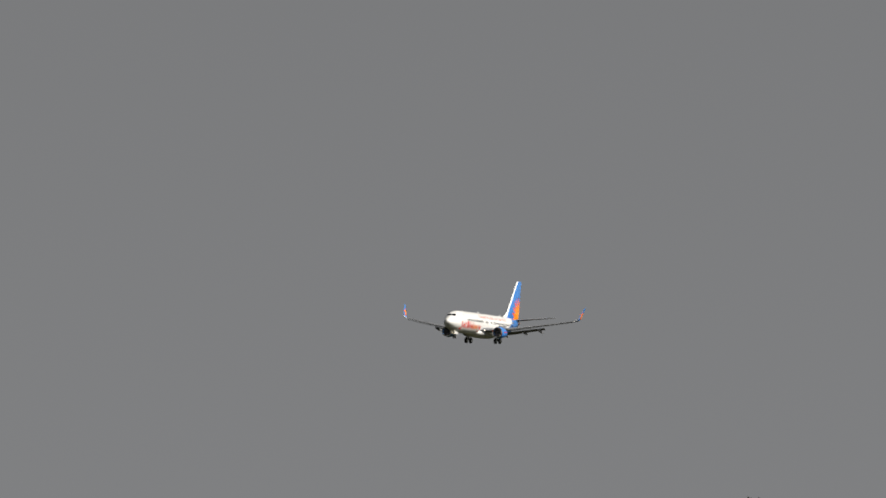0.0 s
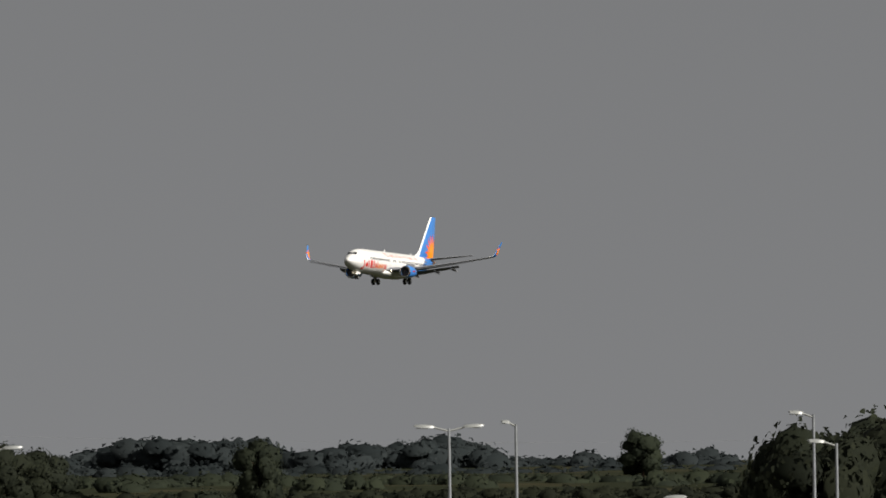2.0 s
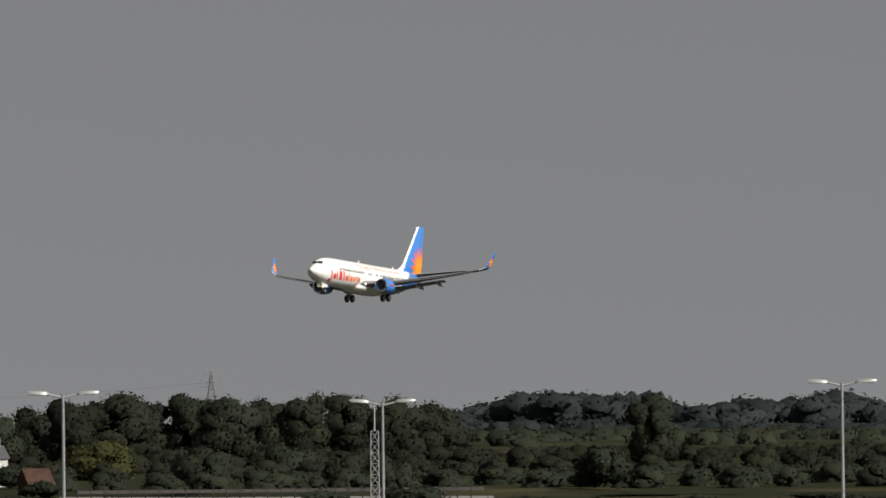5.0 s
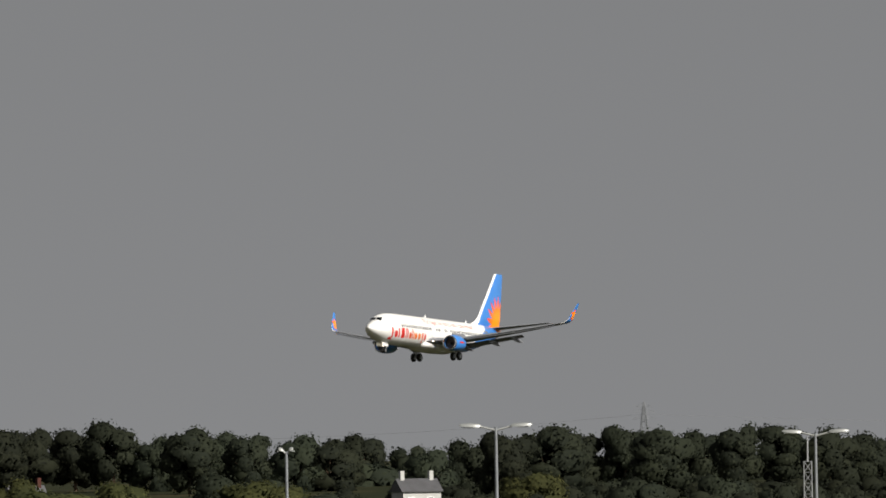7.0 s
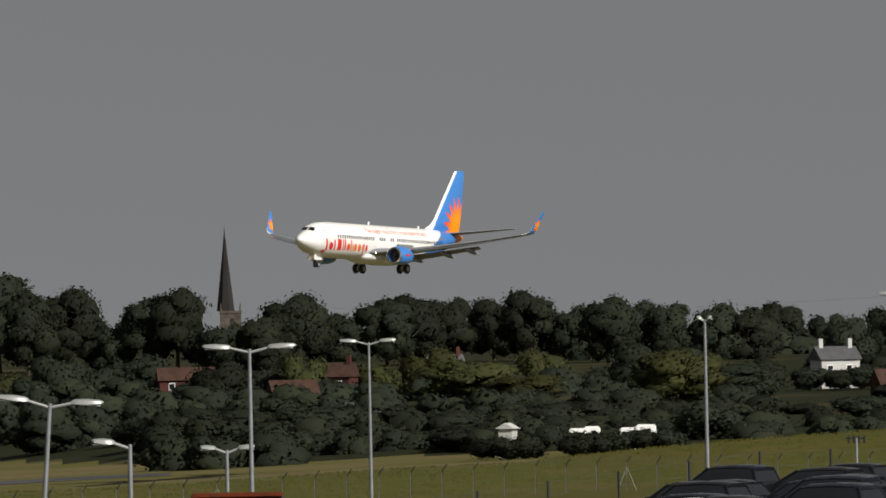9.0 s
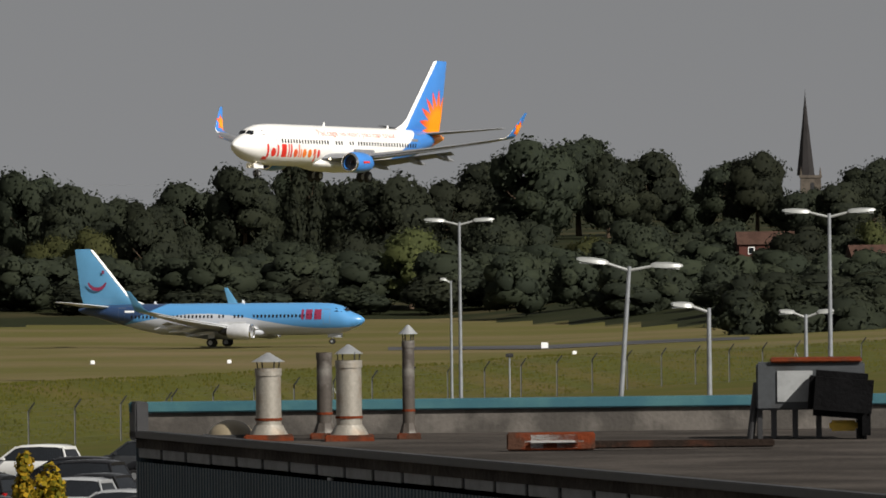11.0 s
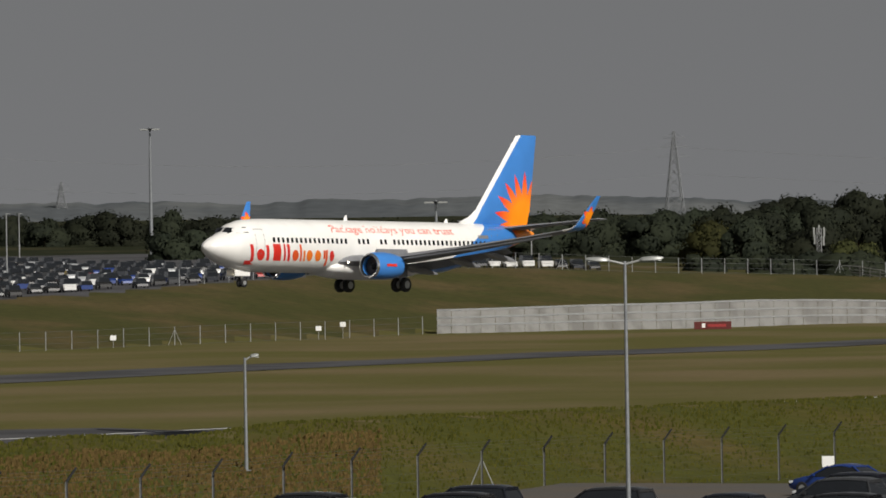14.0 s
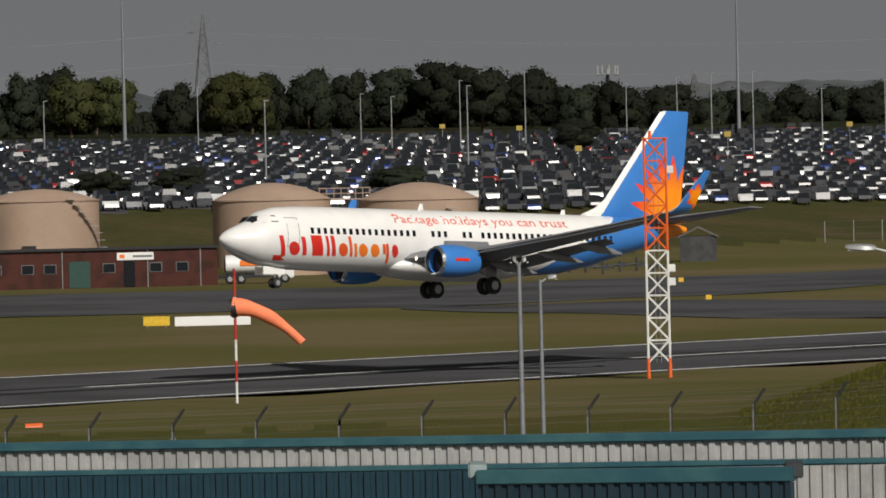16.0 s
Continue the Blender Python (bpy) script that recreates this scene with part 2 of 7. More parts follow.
FUS_HALF = (0.01, 0.3, 0.62, 0.95, 1.33, 1.5, 1.6, 1.76, 1.86, 1.88, 1.88, 1.88, 1.88, 1.88, 1.78, 1.4, 0.9, 0.45, 0.22)
AFT, UP = 18.0, 3.0     # the aircraft's origin, aft of the nose and above the ground it would stand on


def body_point(x, z, side=1.0, out=0.0):
    """The point of the fuselage's skin, x aft of the nose and z high, on one side."""
    top, low, half = (float(np.interp(x, FUS_X, v)) for v in (FUS_TOP, FUS_LOW, FUS_HALF))
    mid, hz = (top + low) / 2, (top - low) / 2
    s = min(max((z - mid) / hz, -0.98), 0.98)
    y = half * math.sqrt(1 - s * s)
    return Vector((AFT - x, side * (y + out), z - UP))


def fuselage_mesh(belly=True):
    bm = B()
    rings = []
    xs = sorted(set([*FUS_X, *[7 + 1.0 * i for i in range(31)], 1.4, 2.2, 2.7, 3.4, 4.7]))
    for x in xs:
        top, low, half = (float(np.interp(x, FUS_X, v)) for v in (FUS_TOP, FUS_LOW, FUS_HALF))
        mid, hz = (top + low) / 2, (top - low) / 2
        rings.append([(AFT - x, half * math.cos(a), mid + hz * math.sin(a) - UP) for a in [2 * math.pi * i / 40 for i in range(40)]])
    return loft(bm, rings)


def aerofoil(chord, thick, n=8):
    """A closed profile: (aft, up) from the leading edge round."""
    up = [(chord * (1 - math.cos(math.pi * i / n)) / 2, 0) for i in range(n + 1)]
    prof = lambda t: thick * chord * 5 * (0.2969 * math.sqrt(t) - 0.126 * t - 0.3516 * t * t + 0.2843 * t ** 3 - 0.1015 * t ** 4)
    ups = [(c, prof(c / chord) * 1.15) for c, _ in up]
    lows = [(c, -prof(c / chord) * 0.8) for c, _ in reversed(up[1:-1])]
    return ups + lows


def wing_mesh(side, stations):
    """stations: spanwise y, leading edge x (aft of nose), chord, height, thickness, cant (degrees)."""
    bm = B()
    rings = []
    for y, x, c, z, t, cant in stations:
        ca, sa = math.cos(radians(cant)), math.sin(radians(cant))
        rings.append([(AFT - x - a, side * (y - u * sa), z - UP + u * ca) for a, u in aerofoil(c, t)])
    return loft(bm, rings)


WING = ((1.2, 13.2, 8.0, 1.95, 0.13, 0), (3.2, 14.7, 6.6, 2.1, 0.12, 0), (5.6, 16.3, 4.9, 2.4, 0.11, 0), (9.0, 18.2, 3.7, 2.95, 0.1, 3), (13.0, 20.4, 2.6, 3.65, 0.1, 4), (16.3, 22.2, 1.75, 4.3, 0.1, 6))
WINGLET = ((16.3, 22.2, 1.75, 4.3, 0.1, 6), (16.75, 22.5, 1.6, 4.42, 0.09, 25), (17.1, 22.85, 1.4, 4.75, 0.08, 55), (17.3, 23.3, 1.15, 5.4, 0.08, 76), (17.72, 24.55, 0.45, 6.95, 0.08, 78))


def fin_mesh():
    bm = B()
    rings = []
    for z, x, c, t in ((4.7, 27.6, 9.6, 0.02), (5.15, 29.2, 8.2, 0.05), (5.6, 30.4, 7.1, 0.085), (6.2, 31.3, 6.4, 0.09), (12.0, 36.1, 2.35, 0.085), (12.08, 36.4, 1.9, 0.05)):
        rings.append([(AFT - x - a, u, z - UP) for a, u in aerofoil(c, t)])
    return loft(bm, rings)


def nacelle_rings(prof, n=28):
    out = []
    for x, r in prof:
        ring = []
        for i in range(n):
            a = 2 * math.pi * i / n
            flat = 1 - 0.1 * max(0, -math.sin(a)) ** 2
            ring.append((-x, r * math.cos(a), r * math.sin(a) * flat))
        out.append(ring)
    return out


def livery(name, base, second, third=None, line=None, sunburst=False, rough=0.28):
    """Gloss paint: base ahead of a slanted line, second behind it, and where asked a sunburst of third over both."""
    m = bpy.data.materials.new(name)
    m.use_nodes = True
    n, l = m.node_tree.nodes, m.node_tree.links
    b = n["Principled BSDF"]
    b.inputs["Roughness"].default_value = rough
    b.inputs["Coat Weight"].default_value = 0.3
    co, sep = n.new("ShaderNodeTexCoord"), n.new("ShaderNodeSeparateXYZ")
    l.new(co.outputs["Object"], sep.inputs[0])

    def math_node(op, a, c=None, d=None):
        k = n.new("ShaderNodeMath")
        k.operation = op
        for i, v in enumerate((a, c, d)):
            if v is None:
                continue
            if isinstance(v, (int, float)):
                k.inputs[i].default_value = v
            else:
                l.new(v, k.inputs[i])
        return k.outputs[0]

    def blend(fac, a, c):
        k = n.new("ShaderNodeMix")
        k.data_type = "RGBA"
        l.new(fac, k.inputs[0])
        for i, v in ((6, a), (7, c)):
            if isinstance(v, tuple):
                k.inputs[i].default_value = (*v, 1)
            else:
                l.new(v, k.inputs[i])
        return k.outputs[2]
    x, z = sep.outputs["X"], sep.outputs["Z"]
    color = base
    if line:
        # second where -x > x0 + slope * z + bend * z * z
        x0, slope, bend = line
        edge = math_node("MULTIPLY_ADD", z, math_node("MULTIPLY_ADD", z, bend, slope), x0)
        past = math_node("SUBTRACT", math_node("MULTIPLY", x, -1.0), edge)
        color = blend(math_node("GREATER_THAN", past, 0.0), base, second)
    if sunburst:
        cx, cz, inner, ray, count = sunburst
        dx, dz = math_node("ADD", x, -cx), math_node("ADD", z, -cz)
        rad = math_node("SQRT", math_node("ADD", math_node("MULTIPLY", dx, dx), math_node("MULTIPLY", dz, dz)))
        ang = math_node("ARCTAN2", dz, dx)
        wave = math_node("PINGPONG", math_node("MULTIPLY", ang, count / math.pi), 1.0)
        reach = math_node("MULTIPLY_ADD", wave, ray, inner)
        hot = n.new("ShaderNodeMapRange")
        hot.inputs[1].default_value, hot.inputs[2].default_value = inner * 0.75, inner + ray * 0.75
        l.new(rad, hot.inputs[0])
        burst = blend(hot.outputs[0], (1.0, 0.30, 0.01), (0.85, 0.05, 0.03))
        color = blend(math_node("LESS_THAN", rad, reach), color, burst)
    tex = n.new("ShaderNodeTexNoise")
    tex.inputs["Scale"].default_value, tex.inputs["Detail"].default_value = 0.8, 6
    l.new(co.outputs["Object"], tex.inputs["Vector"])
    dirt = n.new("ShaderNodeMapRange")
    dirt.inputs[1].default_value, dirt.inputs[2].default_value, dirt.inputs[3].default_value, dirt.inputs[4].default_value = 0.3, 0.7, 0.93, 1.02
    l.new(tex.outputs["Fac"], dirt.inputs[0])
    hsv = n.new("ShaderNodeHueSaturation")
    l.new(dirt.outputs[0], hsv.inputs["Value"])
    if isinstance(color, tuple):
        hsv.inputs["Color"].default_value = (*color, 1)
    else:
        l.new(color, hsv.inputs["Color"])
    l.new(hsv.outputs[0], b.inputs["Base Color"])
    return m


BLUE = (0.045, 0.2, 0.56)
PAPER = (0.82, 0.81, 0.79)
GREYWING = mat("wing_grey", (0.2, 0.205, 0.22), 0.4, 0.1, 0.08, 1.0, 12.0)
BAREMETAL = mat("polished_metal", (0.8, 0.8, 0.8), 0.18, 1.0, 0.04)
RED = mat("red_paint", (0.66, 0.03, 0.02), 0.4, 0, 0.05)
ORANGE = mat("orange_paint", (0.85, 0.2, 0.02), 0.4, 0, 0.05)
VERMILION = mat("vermilion_paint", (0.75, 0.1, 0.02), 0.4, 0, 0.05)
LAMPGLOW = glow("landing_light", (1.0, 0.86, 0.62), 6.0)


def skin_patch(bm, x0, x1, z0, z1, side, out=0.012, slant=0.0, nx=3, nz=2):
    """A piece of marking that lies on the fuselage's skin."""
    vs = [[bm.verts.new(body_point(x0 + (x1 - x0) * i / nx - slant * (z0 + (z1 - z0) * j / nz - z0) , z0 + (z1 - z0) * j / nz, side, out)) for j in range(nz + 1)] for i in range(nx + 1)]
    for i in range(nx):
        for j in range(nz):
            q = (vs[i][j], vs[i + 1][j], vs[i + 1][j + 1], vs[i][j + 1])
            bm.faces.new(q if side < 0 else tuple(reversed(q)))
    return bm


def skin_oval(x0, x1, z0, z1, side, n=18):
    """A slanted oval that lies on the fuselage's skin."""
    bm = B()
    vs = []
    for i in range(n):
        a = 2 * math.pi * i / n
        row = []
        for k in (1.0, 0.5):
            z = (z0 + z1) / 2 + (z1 - z0) / 2 * math.sin(a) * k
            row.append(bm.verts.new(body_point((x0 + x1) / 2 + (x1 - x0) / 2 * math.cos(a) * k - 0.3 * (z - z0), z, side, 0.014)))
        vs.append(row)
    for i in range(n):
        p, q = vs[i], vs[(i + 1) % n]
        bm.faces.new((p[0], q[0], q[1], p[1]) if side < 0 else (p[1], q[1], q[0], p[0]))
    inner = [row[1] for row in vs]
    bm.faces.new(inner if side < 0 else inner[::-1])
    return bm


def letters_on_skin(text, x0, z0, size, side, length=None):
    """Writing in the built-in font, laid on the skin. It reads from nose to tail on the port side, from tail to nose on the other."""
    cu = bpy.data.curves.new("writing", "FONT")
    cu.body, cu.size, cu.resolution_u = text, size, 2
    ob = bpy.data.objects.new("writing", cu)
    me = bpy.data.meshes.new_from_object(ob)
    bpy.data.objects.remove(ob)
    bm = B()
    bm.from_mesh(me)
    bpy.data.meshes.remove(me)
    bpy.data.curves.remove(cu)
    wide = max(v.co.x for v in bm.verts) or 1
    k = (length / wide) if length else 1
    for v in bm.verts:
        x = x0 + v.co.x * k if side > 0 else x0 + (length or wide) - v.co.x * k
        v.co = body_point(x, z0 + v.co.y, side, 0.014)
    return bm


def wheel(name, parent, c, r, w):
    bm = B()
    prof = ((-w / 2, r * 0.55), (-w / 2, r * 0.86), (-w * 0.36, r * 0.97), (0, r), (w * 0.36, r * 0.97), (w / 2, r * 0.86), (w / 2, r * 0.55))
    loft(bm, [[(rr * math.cos(a), y, rr * math.sin(a)) for a in [2 * math.pi * i / 22 for i in range(22)]] for y, rr in prof])
    ob = part(name, bm, TYRE, parent)
    ob.location = c
    hub = tube(B(), (0, -w * 0.52, 0), (0, w * 0.52, 0), r * 0.5, n=16)
    part("hub", hub, STEEL, ob, "bare metal wheel hub")
    return ob


def airliner(name, label, body_mat, fin_mat, wing_mat, winglet_mat, nacelle_mat, stab_mat, gear=True):
    """A twin-engined narrow-body airliner with its gear down. Nose towards +x."""
    a = thing(name, label, "aircraft")
    fus = part("fuselage", fuselage_mesh(), body_mat, a)
    # wing to body fairing
    bm = B()
    loft(bm, [[(AFT - x, h * math.cos(t), 1.55 - UP + v * math.sin(t)) for t in [2 * math.pi * i / 24 for i in range(24)]]
              for x, h, v in ((12.2, 0.5, 0.1), (13.2, 1.5, 0.62), (15, 2.05, 0.85), (18, 2.15, 0.92), (21, 2.05, 0.85), (23, 1.5, 0.6), (24.5, 0.4, 0.1))])
    part("belly_fairing", bm, body_mat, a)
    # cockpit panes and cabin windows
    for side in (1, -1):
        for x0, x1, z0, z1 in ((2.02, 2.5, 4.0, 4.36), (2.56, 3.0, 4.02, 4.5), (3.06, 3.5, 4.06, 4.48)):
            bm = B()
            vs = [body_point(x, z, side, 0.012) for x, z in ((x0, z0), (x1, z0), (x1, z1), (x0 + 0.12, z1))]
            bm.faces.new([bm.verts.new(p) for p in (vs if side < 0 else vs[::-1])])
            part("cockpit_window", bm, GLASS, fus)
        bm = B()
        vs = [Vector((AFT - x, side * y, z - UP)) for x, y, z in ((1.96, 0.06, 4.12), (2.06, 0.78, 4.08), (2.42, 0.8, 4.42), (2.4, 0.06, 4.46))]
        bm.faces.new([bm.verts.new(p) for p in (vs if side > 0 else vs[::-1])])
        part("windscreen", bm, GLASS, fus)
        xs = [5.75 + 0.508 * i for i in range(49)]
        for i, x in enumerate(xs):
            if i in (17, 18, 22, 23, 26):
                continue
            part("cabin_window", skin_patch(B(), x, x + 0.26, 3.36, 3.74, side, 0.012, 0, 1, 1), GLASS, fus)
        for x, h in ((4.0, 1.82), (31.3, 1.7)):
            bm = B()
            z0 = 2.5 if x < 10 else 2.95
            for q in ((x, x + 0.04, z0, z0 + h), (x + 0.86, x + 0.9, z0, z0 + h), (x, x + 0.9, z0 + h, z0 + h + 0.04), (x, x + 0.9, z0, z0 + 0.04)):
                skin_patch(bm, *q, side, 0.01, 0, 1, 4)
            part("door_outline", bm, GREYWING, fus)
    # wings, winglets, flaps
    for side in (1, -1):
        w = part("wing", wing_mesh(side, WING), wing_mat, a)
        part("winglet", wing_mesh(side, WINGLET), winglet_mat, a)
        bm = B()
        rings = []
        for y, x, c, z in ((1.9, 20.1, 1.7, 1.8), (5.4, 20.4, 1.4, 2.12), (5.6, 20.42, 1.35, 2.15), (10.8, 22.2, 0.9, 2.98)):
            rings.append([(AFT - x - p * 0.86, side * y, z - UP + u - p * 0.34) for p, u in aerofoil(c, 0.09)])
        part("flap", loft(bm, rings), wing_mat, a)
        bm = B()
        rings = []
        for y, x, c, z in ((5.9, 16.15, 0.7, 2.3), (11.0, 18.95, 0.55, 3.12), (15.8, 21.6, 0.45, 4.02)):
            rings.append([(AFT - x - p * 0.85 + 0.25, side * y, z - UP + u + p * 0.3 - 0.14) for p, u in aerofoil(c, 0.14)])
        part("slat", loft(bm, rings), BAREMETAL if wing_mat is GREYWING else wing_mat, a)
        for y, x, z in ((3.9, 18.6, 1.75), (7.4, 19.5, 2.3), (10.0, 20.6, 2.72)):
            bm = B()
            loft(bm, [[(AFT - x - s, side * y + rr * 0.55 * math.cos(t), z - UP - 0.12 - 0.14 * s + rr * math.sin(t)) for t in [2 * math.pi * i / 10 for i in range(10)]]
                      for s, rr in ((0, 0.05), (0.6, 0.22), (1.6, 0.28), (2.8, 0.2), (3.7, 0.03))])
            part("flap_fairing", bm, wing_mat, a)
        # engine
        e = part("engine_nacelle", loft(B(), nacelle_rings(((0.0, 0.86), (0.03, 0.92), (0.12, 0.98), (0.5, 1.06), (1.3, 1.1), (2.2, 1.04), (3.1, 0.86), (3.1, 0.8), (1.0, 0.78), (0.15, 0.8))), False), nacelle_mat, a)
        e.location = (AFT - 13.1, side * 4.95, 1.62 - UP)
        part("intake_lip", loft(B(), nacelle_rings(((0.2, 0.79), (-0.02, 0.83), (-0.05, 0.88), (-0.02, 0.935), (0.14, 0.995))), False), BAREMETAL, e, "polished metal intake ring")
        part("fan", tube(B(), (-0.55, 0, 0), (-0.6, 0, 0), 0.79, n=28), DARK, e)
        part("spinner", tube(B(), (-0.55, 0, 0), (-0.2, 0, 0), 0.26, 0.02, n=16), DARK, e)
        part("exhaust", loft(B(), nacelle_rings(((2.6, 0.62), (3.3, 0.58), (3.9, 0.42), (4.5, 0.1)))), DARK, e)
        bm = B()
        box(bm, (-2.6, 0, 1.05), (3.6, 0.24, 0.55), bevel=0.08)
        part("pylon", bm, wing_mat, e)
        # tailplane
        bm = B()
        rings = [[(AFT - x - p, side * y, z - UP + u) for p, u in aerofoil(c, 0.09)] for y, x, c, z in ((0.4, 33.4, 3.7, 4.75), (7.1, 37.3, 1.35, 5.5), (7.18, 37.6, 0.9, 5.51))]
        part("tailplane", loft(bm, rings), stab_mat, a)
        # main gear
        if gear:
            y = side * 2.86
            part("gear_leg", tube(tube(B(), (AFT - 19.2, y, 1.7 - UP), (AFT - 19.2, y, 0.3 - UP), 0.13), (AFT - 19.2, y, 0.9 - UP), (AFT - 19.2, side * 1.3, 1.5 - UP), 0.06), STEEL, a)
            for dy in (-0.43, 0.43):
                wheel("main_wheel", a, (AFT - 19.2, y + dy, 0.3 - UP), 0.56, 0.4)
            part("gear_door", box(B(), (AFT - 19.2, y + side * 0.25, 1.25 - UP), (0.9, 0.04, 0.8), bevel=0.015), wing_mat, a)
            part("landing_light", tube(B(), (AFT - 13.9, side * 2.2, 1.95 - UP), (AFT - 13.85, side * 2.2, 1.95 - UP), 0.08, n=12), LAMPGLOW, a)
    part("tail_fin", fin_mesh(), fin_mat, a)
    bm = B()
    rings = []
    for z, x in ((5.2, 29.25), (5.62, 30.42), (6.22, 31.3), (12.0, 36.08)):
        rings.append([(AFT - x + 0.03 + dx, dy, z - UP) for dx, dy in ((0.0, 0.03), (0.02, 0.0), (0.0, -0.03), (-0.3, -0.13), (-0.3, 0.13))])
    part("fin_leading_edge", loft(bm, rings), WHITE, a)
    for x, h in ((15.8, 0.42), (27.5, 0.32)):
        bm = B()
        loft(bm, [[(AFT - x - s - p, u, 5.14 - UP + hh) for p, u in aerofoil(c, 0.14)] for hh, s, c in ((0, 0, 0.45), (h, 0.18, 0.22))])
        part("blade_antenna", bm, WHITE, a)
    if gear:
        part("gear_leg", tube(B(), (AFT - 4.3, 0, 1.4 - UP), (AFT - 4.3, 0, 0.35 - UP), 0.09), STEEL, a)
        for dy in (-0.2, 0.2):
            wheel("nose_wheel", a, (AFT - 4.3, dy, 0.33 - UP), 0.34, 0.2)
        for side in (1, -1):
            part("gear_door", box(B(), (AFT - 3.9, side * 0.42, 1.08 - UP), (1.7, 0.04, 0.5), bevel=0.015), body_mat, a)
        part("taxi_light", tube(B(), (AFT - 4.15, 0, 0.95 - UP), (AFT - 4.1, 0, 0.95 - UP), 0.1, n=12), LAMPGLOW, a)
    return a, fus


def heading_pose(x, y, z, h, pitch, roll):
    """A pose for an aircraft whose nose points h degrees clockwise from -y."""
    return pose(x, y, z, roll, -pitch, math.degrees(math.atan2(-math.cos(radians(h)), -math.sin(radians(h)))))


BODY = livery("white_blue_livery", PAPER, BLUE, line=(9.6, 1.9, 0.0), sunburst=(-19.6, 1.0, 2.5, 1.1, 8))
FIN = livery("fin_livery", PAPER, BLUE, line=(10.95, 0.835, 0.0), sunburst=(-19.0, 2.35, 2.15, 1.75, 18))
LETTIP = livery("winglet_livery", PAPER, BLUE, line=(3.72, 0.66, 0.0), sunburst=(-6.2, 2.3, 0.5, 0.35, 6))
NACELLE = livery("nacelle_blue", BLUE, BLUE)
jet, jet_body = airliner("landing_airliner", "white and blue airliner with orange sunburst tail, landing with gear down", BODY, FIN, GREYWING, LETTIP, NACELLE, GREYWING)
# the operator's word mark as plain slanted shapes, red at the front and orange behind
for side in (1, -1):
    for x, w, z0, h, ring in ((0.0, 0.6, -0.32, 0.3, 0), (0.5, 0.3, -0.3, 1.5, 0), (1.0, 0.8, 0.0, 0.85, 1), (2.0, 0.3, 0.0, 1.15, 0), (2.75, 0.85, 0.0, 1.25, 0)):
        mark = skin_oval(3.3 + x, 3.3 + x + w, 2.0 + z0, 2.0 + z0 + h, side) if ring else skin_patch(B(), 3.3 + x, 3.3 + x + w, 2.0 + z0, 2.0 + z0 + h, side, 0.014, 0.3, 3, 4)
        part("word_mark_shape", mark, RED, jet_body)
    for x, w, z0, h, ring, tint in ((0.0, 0.22, 0, 1.25, 0, RED), (0.4, 0.3, 0, 1.25, 0, RED), (0.95, 0.72, 0, 0.82, 1, VERMILION), (1.82, 0.22, 0, 1.25, 0, VERMILION), (2.2, 0.22, 0, 0.8, 0, ORANGE), (2.55, 0.7, 0, 0.82, 1, ORANGE), 
                                    (3.5, 0.7, 0, 0.82, 1, ORANGE), (4.42, 0.22, 0.2, 0.62, 0, VERMILION), (4.85, 0.22, -0.35, 1.2, 0, VERMILION), (5.2, 0.5, 0.0, 0.82, 1, RED)):
        mark = skin_oval(7.2 + x, 7.2 + x + w, 2.0 + z0, 2.0 + z0 + h, side) if ring else skin_patch(B(), 7.2 + x, 7.2 + x + w, 2.0 + z0, 2.0 + z0 + h, side, 0.014, 0.3, 2, 4)
        part("word_mark_shape", mark, tint, jet_body)
    part("slogan", letters_on_skin("Package holidays you can trust", 12.6, 4.22, 0.78, side, 14.2), mat("slogan_red", (0.75, 0.1, 0.05), 0.45), jet_body, "red lettered slogan")
    part("registration_bar", skin_patch(B(), 29.6, 30.9, 3.95, 4.2, side, 0.012, 0, 3, 1), GREYWING, jet_body)
    part("nacelle_mark", box(B(), (-1.4, 0, 0), (1.1, 0.02, 0.2)), RED, [c for c in jet.children if c.name.startswith("engine_nacelle")][0 if side > 0 else 1]).location = (0, 1.1 * side, 0.1)

# ---- trees ----
def foliage(name, dark, light, gold=None):
    m = bpy.data.materials.new(name)
    m.use_nodes = True
    n, l = m.node_tree.nodes, m.node_tree.links
    b = n["Principled BSDF"]
    b.inputs["Roughness"].default_value = 0.7
    b.inputs["Specular IOR Level"].default_value = 0.04
    geo, info = n.new("ShaderNodeNewGeometry"), n.new("ShaderNodeObjectInfo")
    mix = n.new("ShaderNodeMix")
    mix.data_type = "RGBA"
    mix.inputs[6].default_value, mix.inputs[7].default_value = (*dark, 1), (*light, 1)
    l.new(geo.outputs["Random Per Island"], mix.inputs[0])
    hsv = n.new("ShaderNodeHueSaturation")
    val, hue = n.new("ShaderNodeMapRange"), n.new("ShaderNodeMapRange")
    val.inputs[3].default_value, val.inputs[4].default_value = 0.72, 1.25
    hue.inputs[3].default_value, hue.inputs[4].default_value = 0.475, 0.515
    for r in (val, hue):
        l.new(info.outputs["Random"], r.inputs[0])
    l.new(val.outputs[0], hsv.inputs["Value"])
    l.new(hue.outputs[0], hsv.inputs["Hue"])
    l.new(mix.outputs[2], hsv.inputs["Color"])
    l.new(hsv.outputs[0], b.inputs["Base Color"])
    thin, both = n.new("ShaderNodeBsdfTranslucent"), n.new("ShaderNodeMixShader")
    both.inputs[0].default_value = 0.4
    l.new(hsv.outputs[0], thin.inputs["Color"])
    l.new(b.outputs[0], both.inputs[1])
    l.new(thin.outputs[0], both.inputs[2])
    l.new(both.outputs[0], n["Material Output"].inputs["Surface"])
    return m


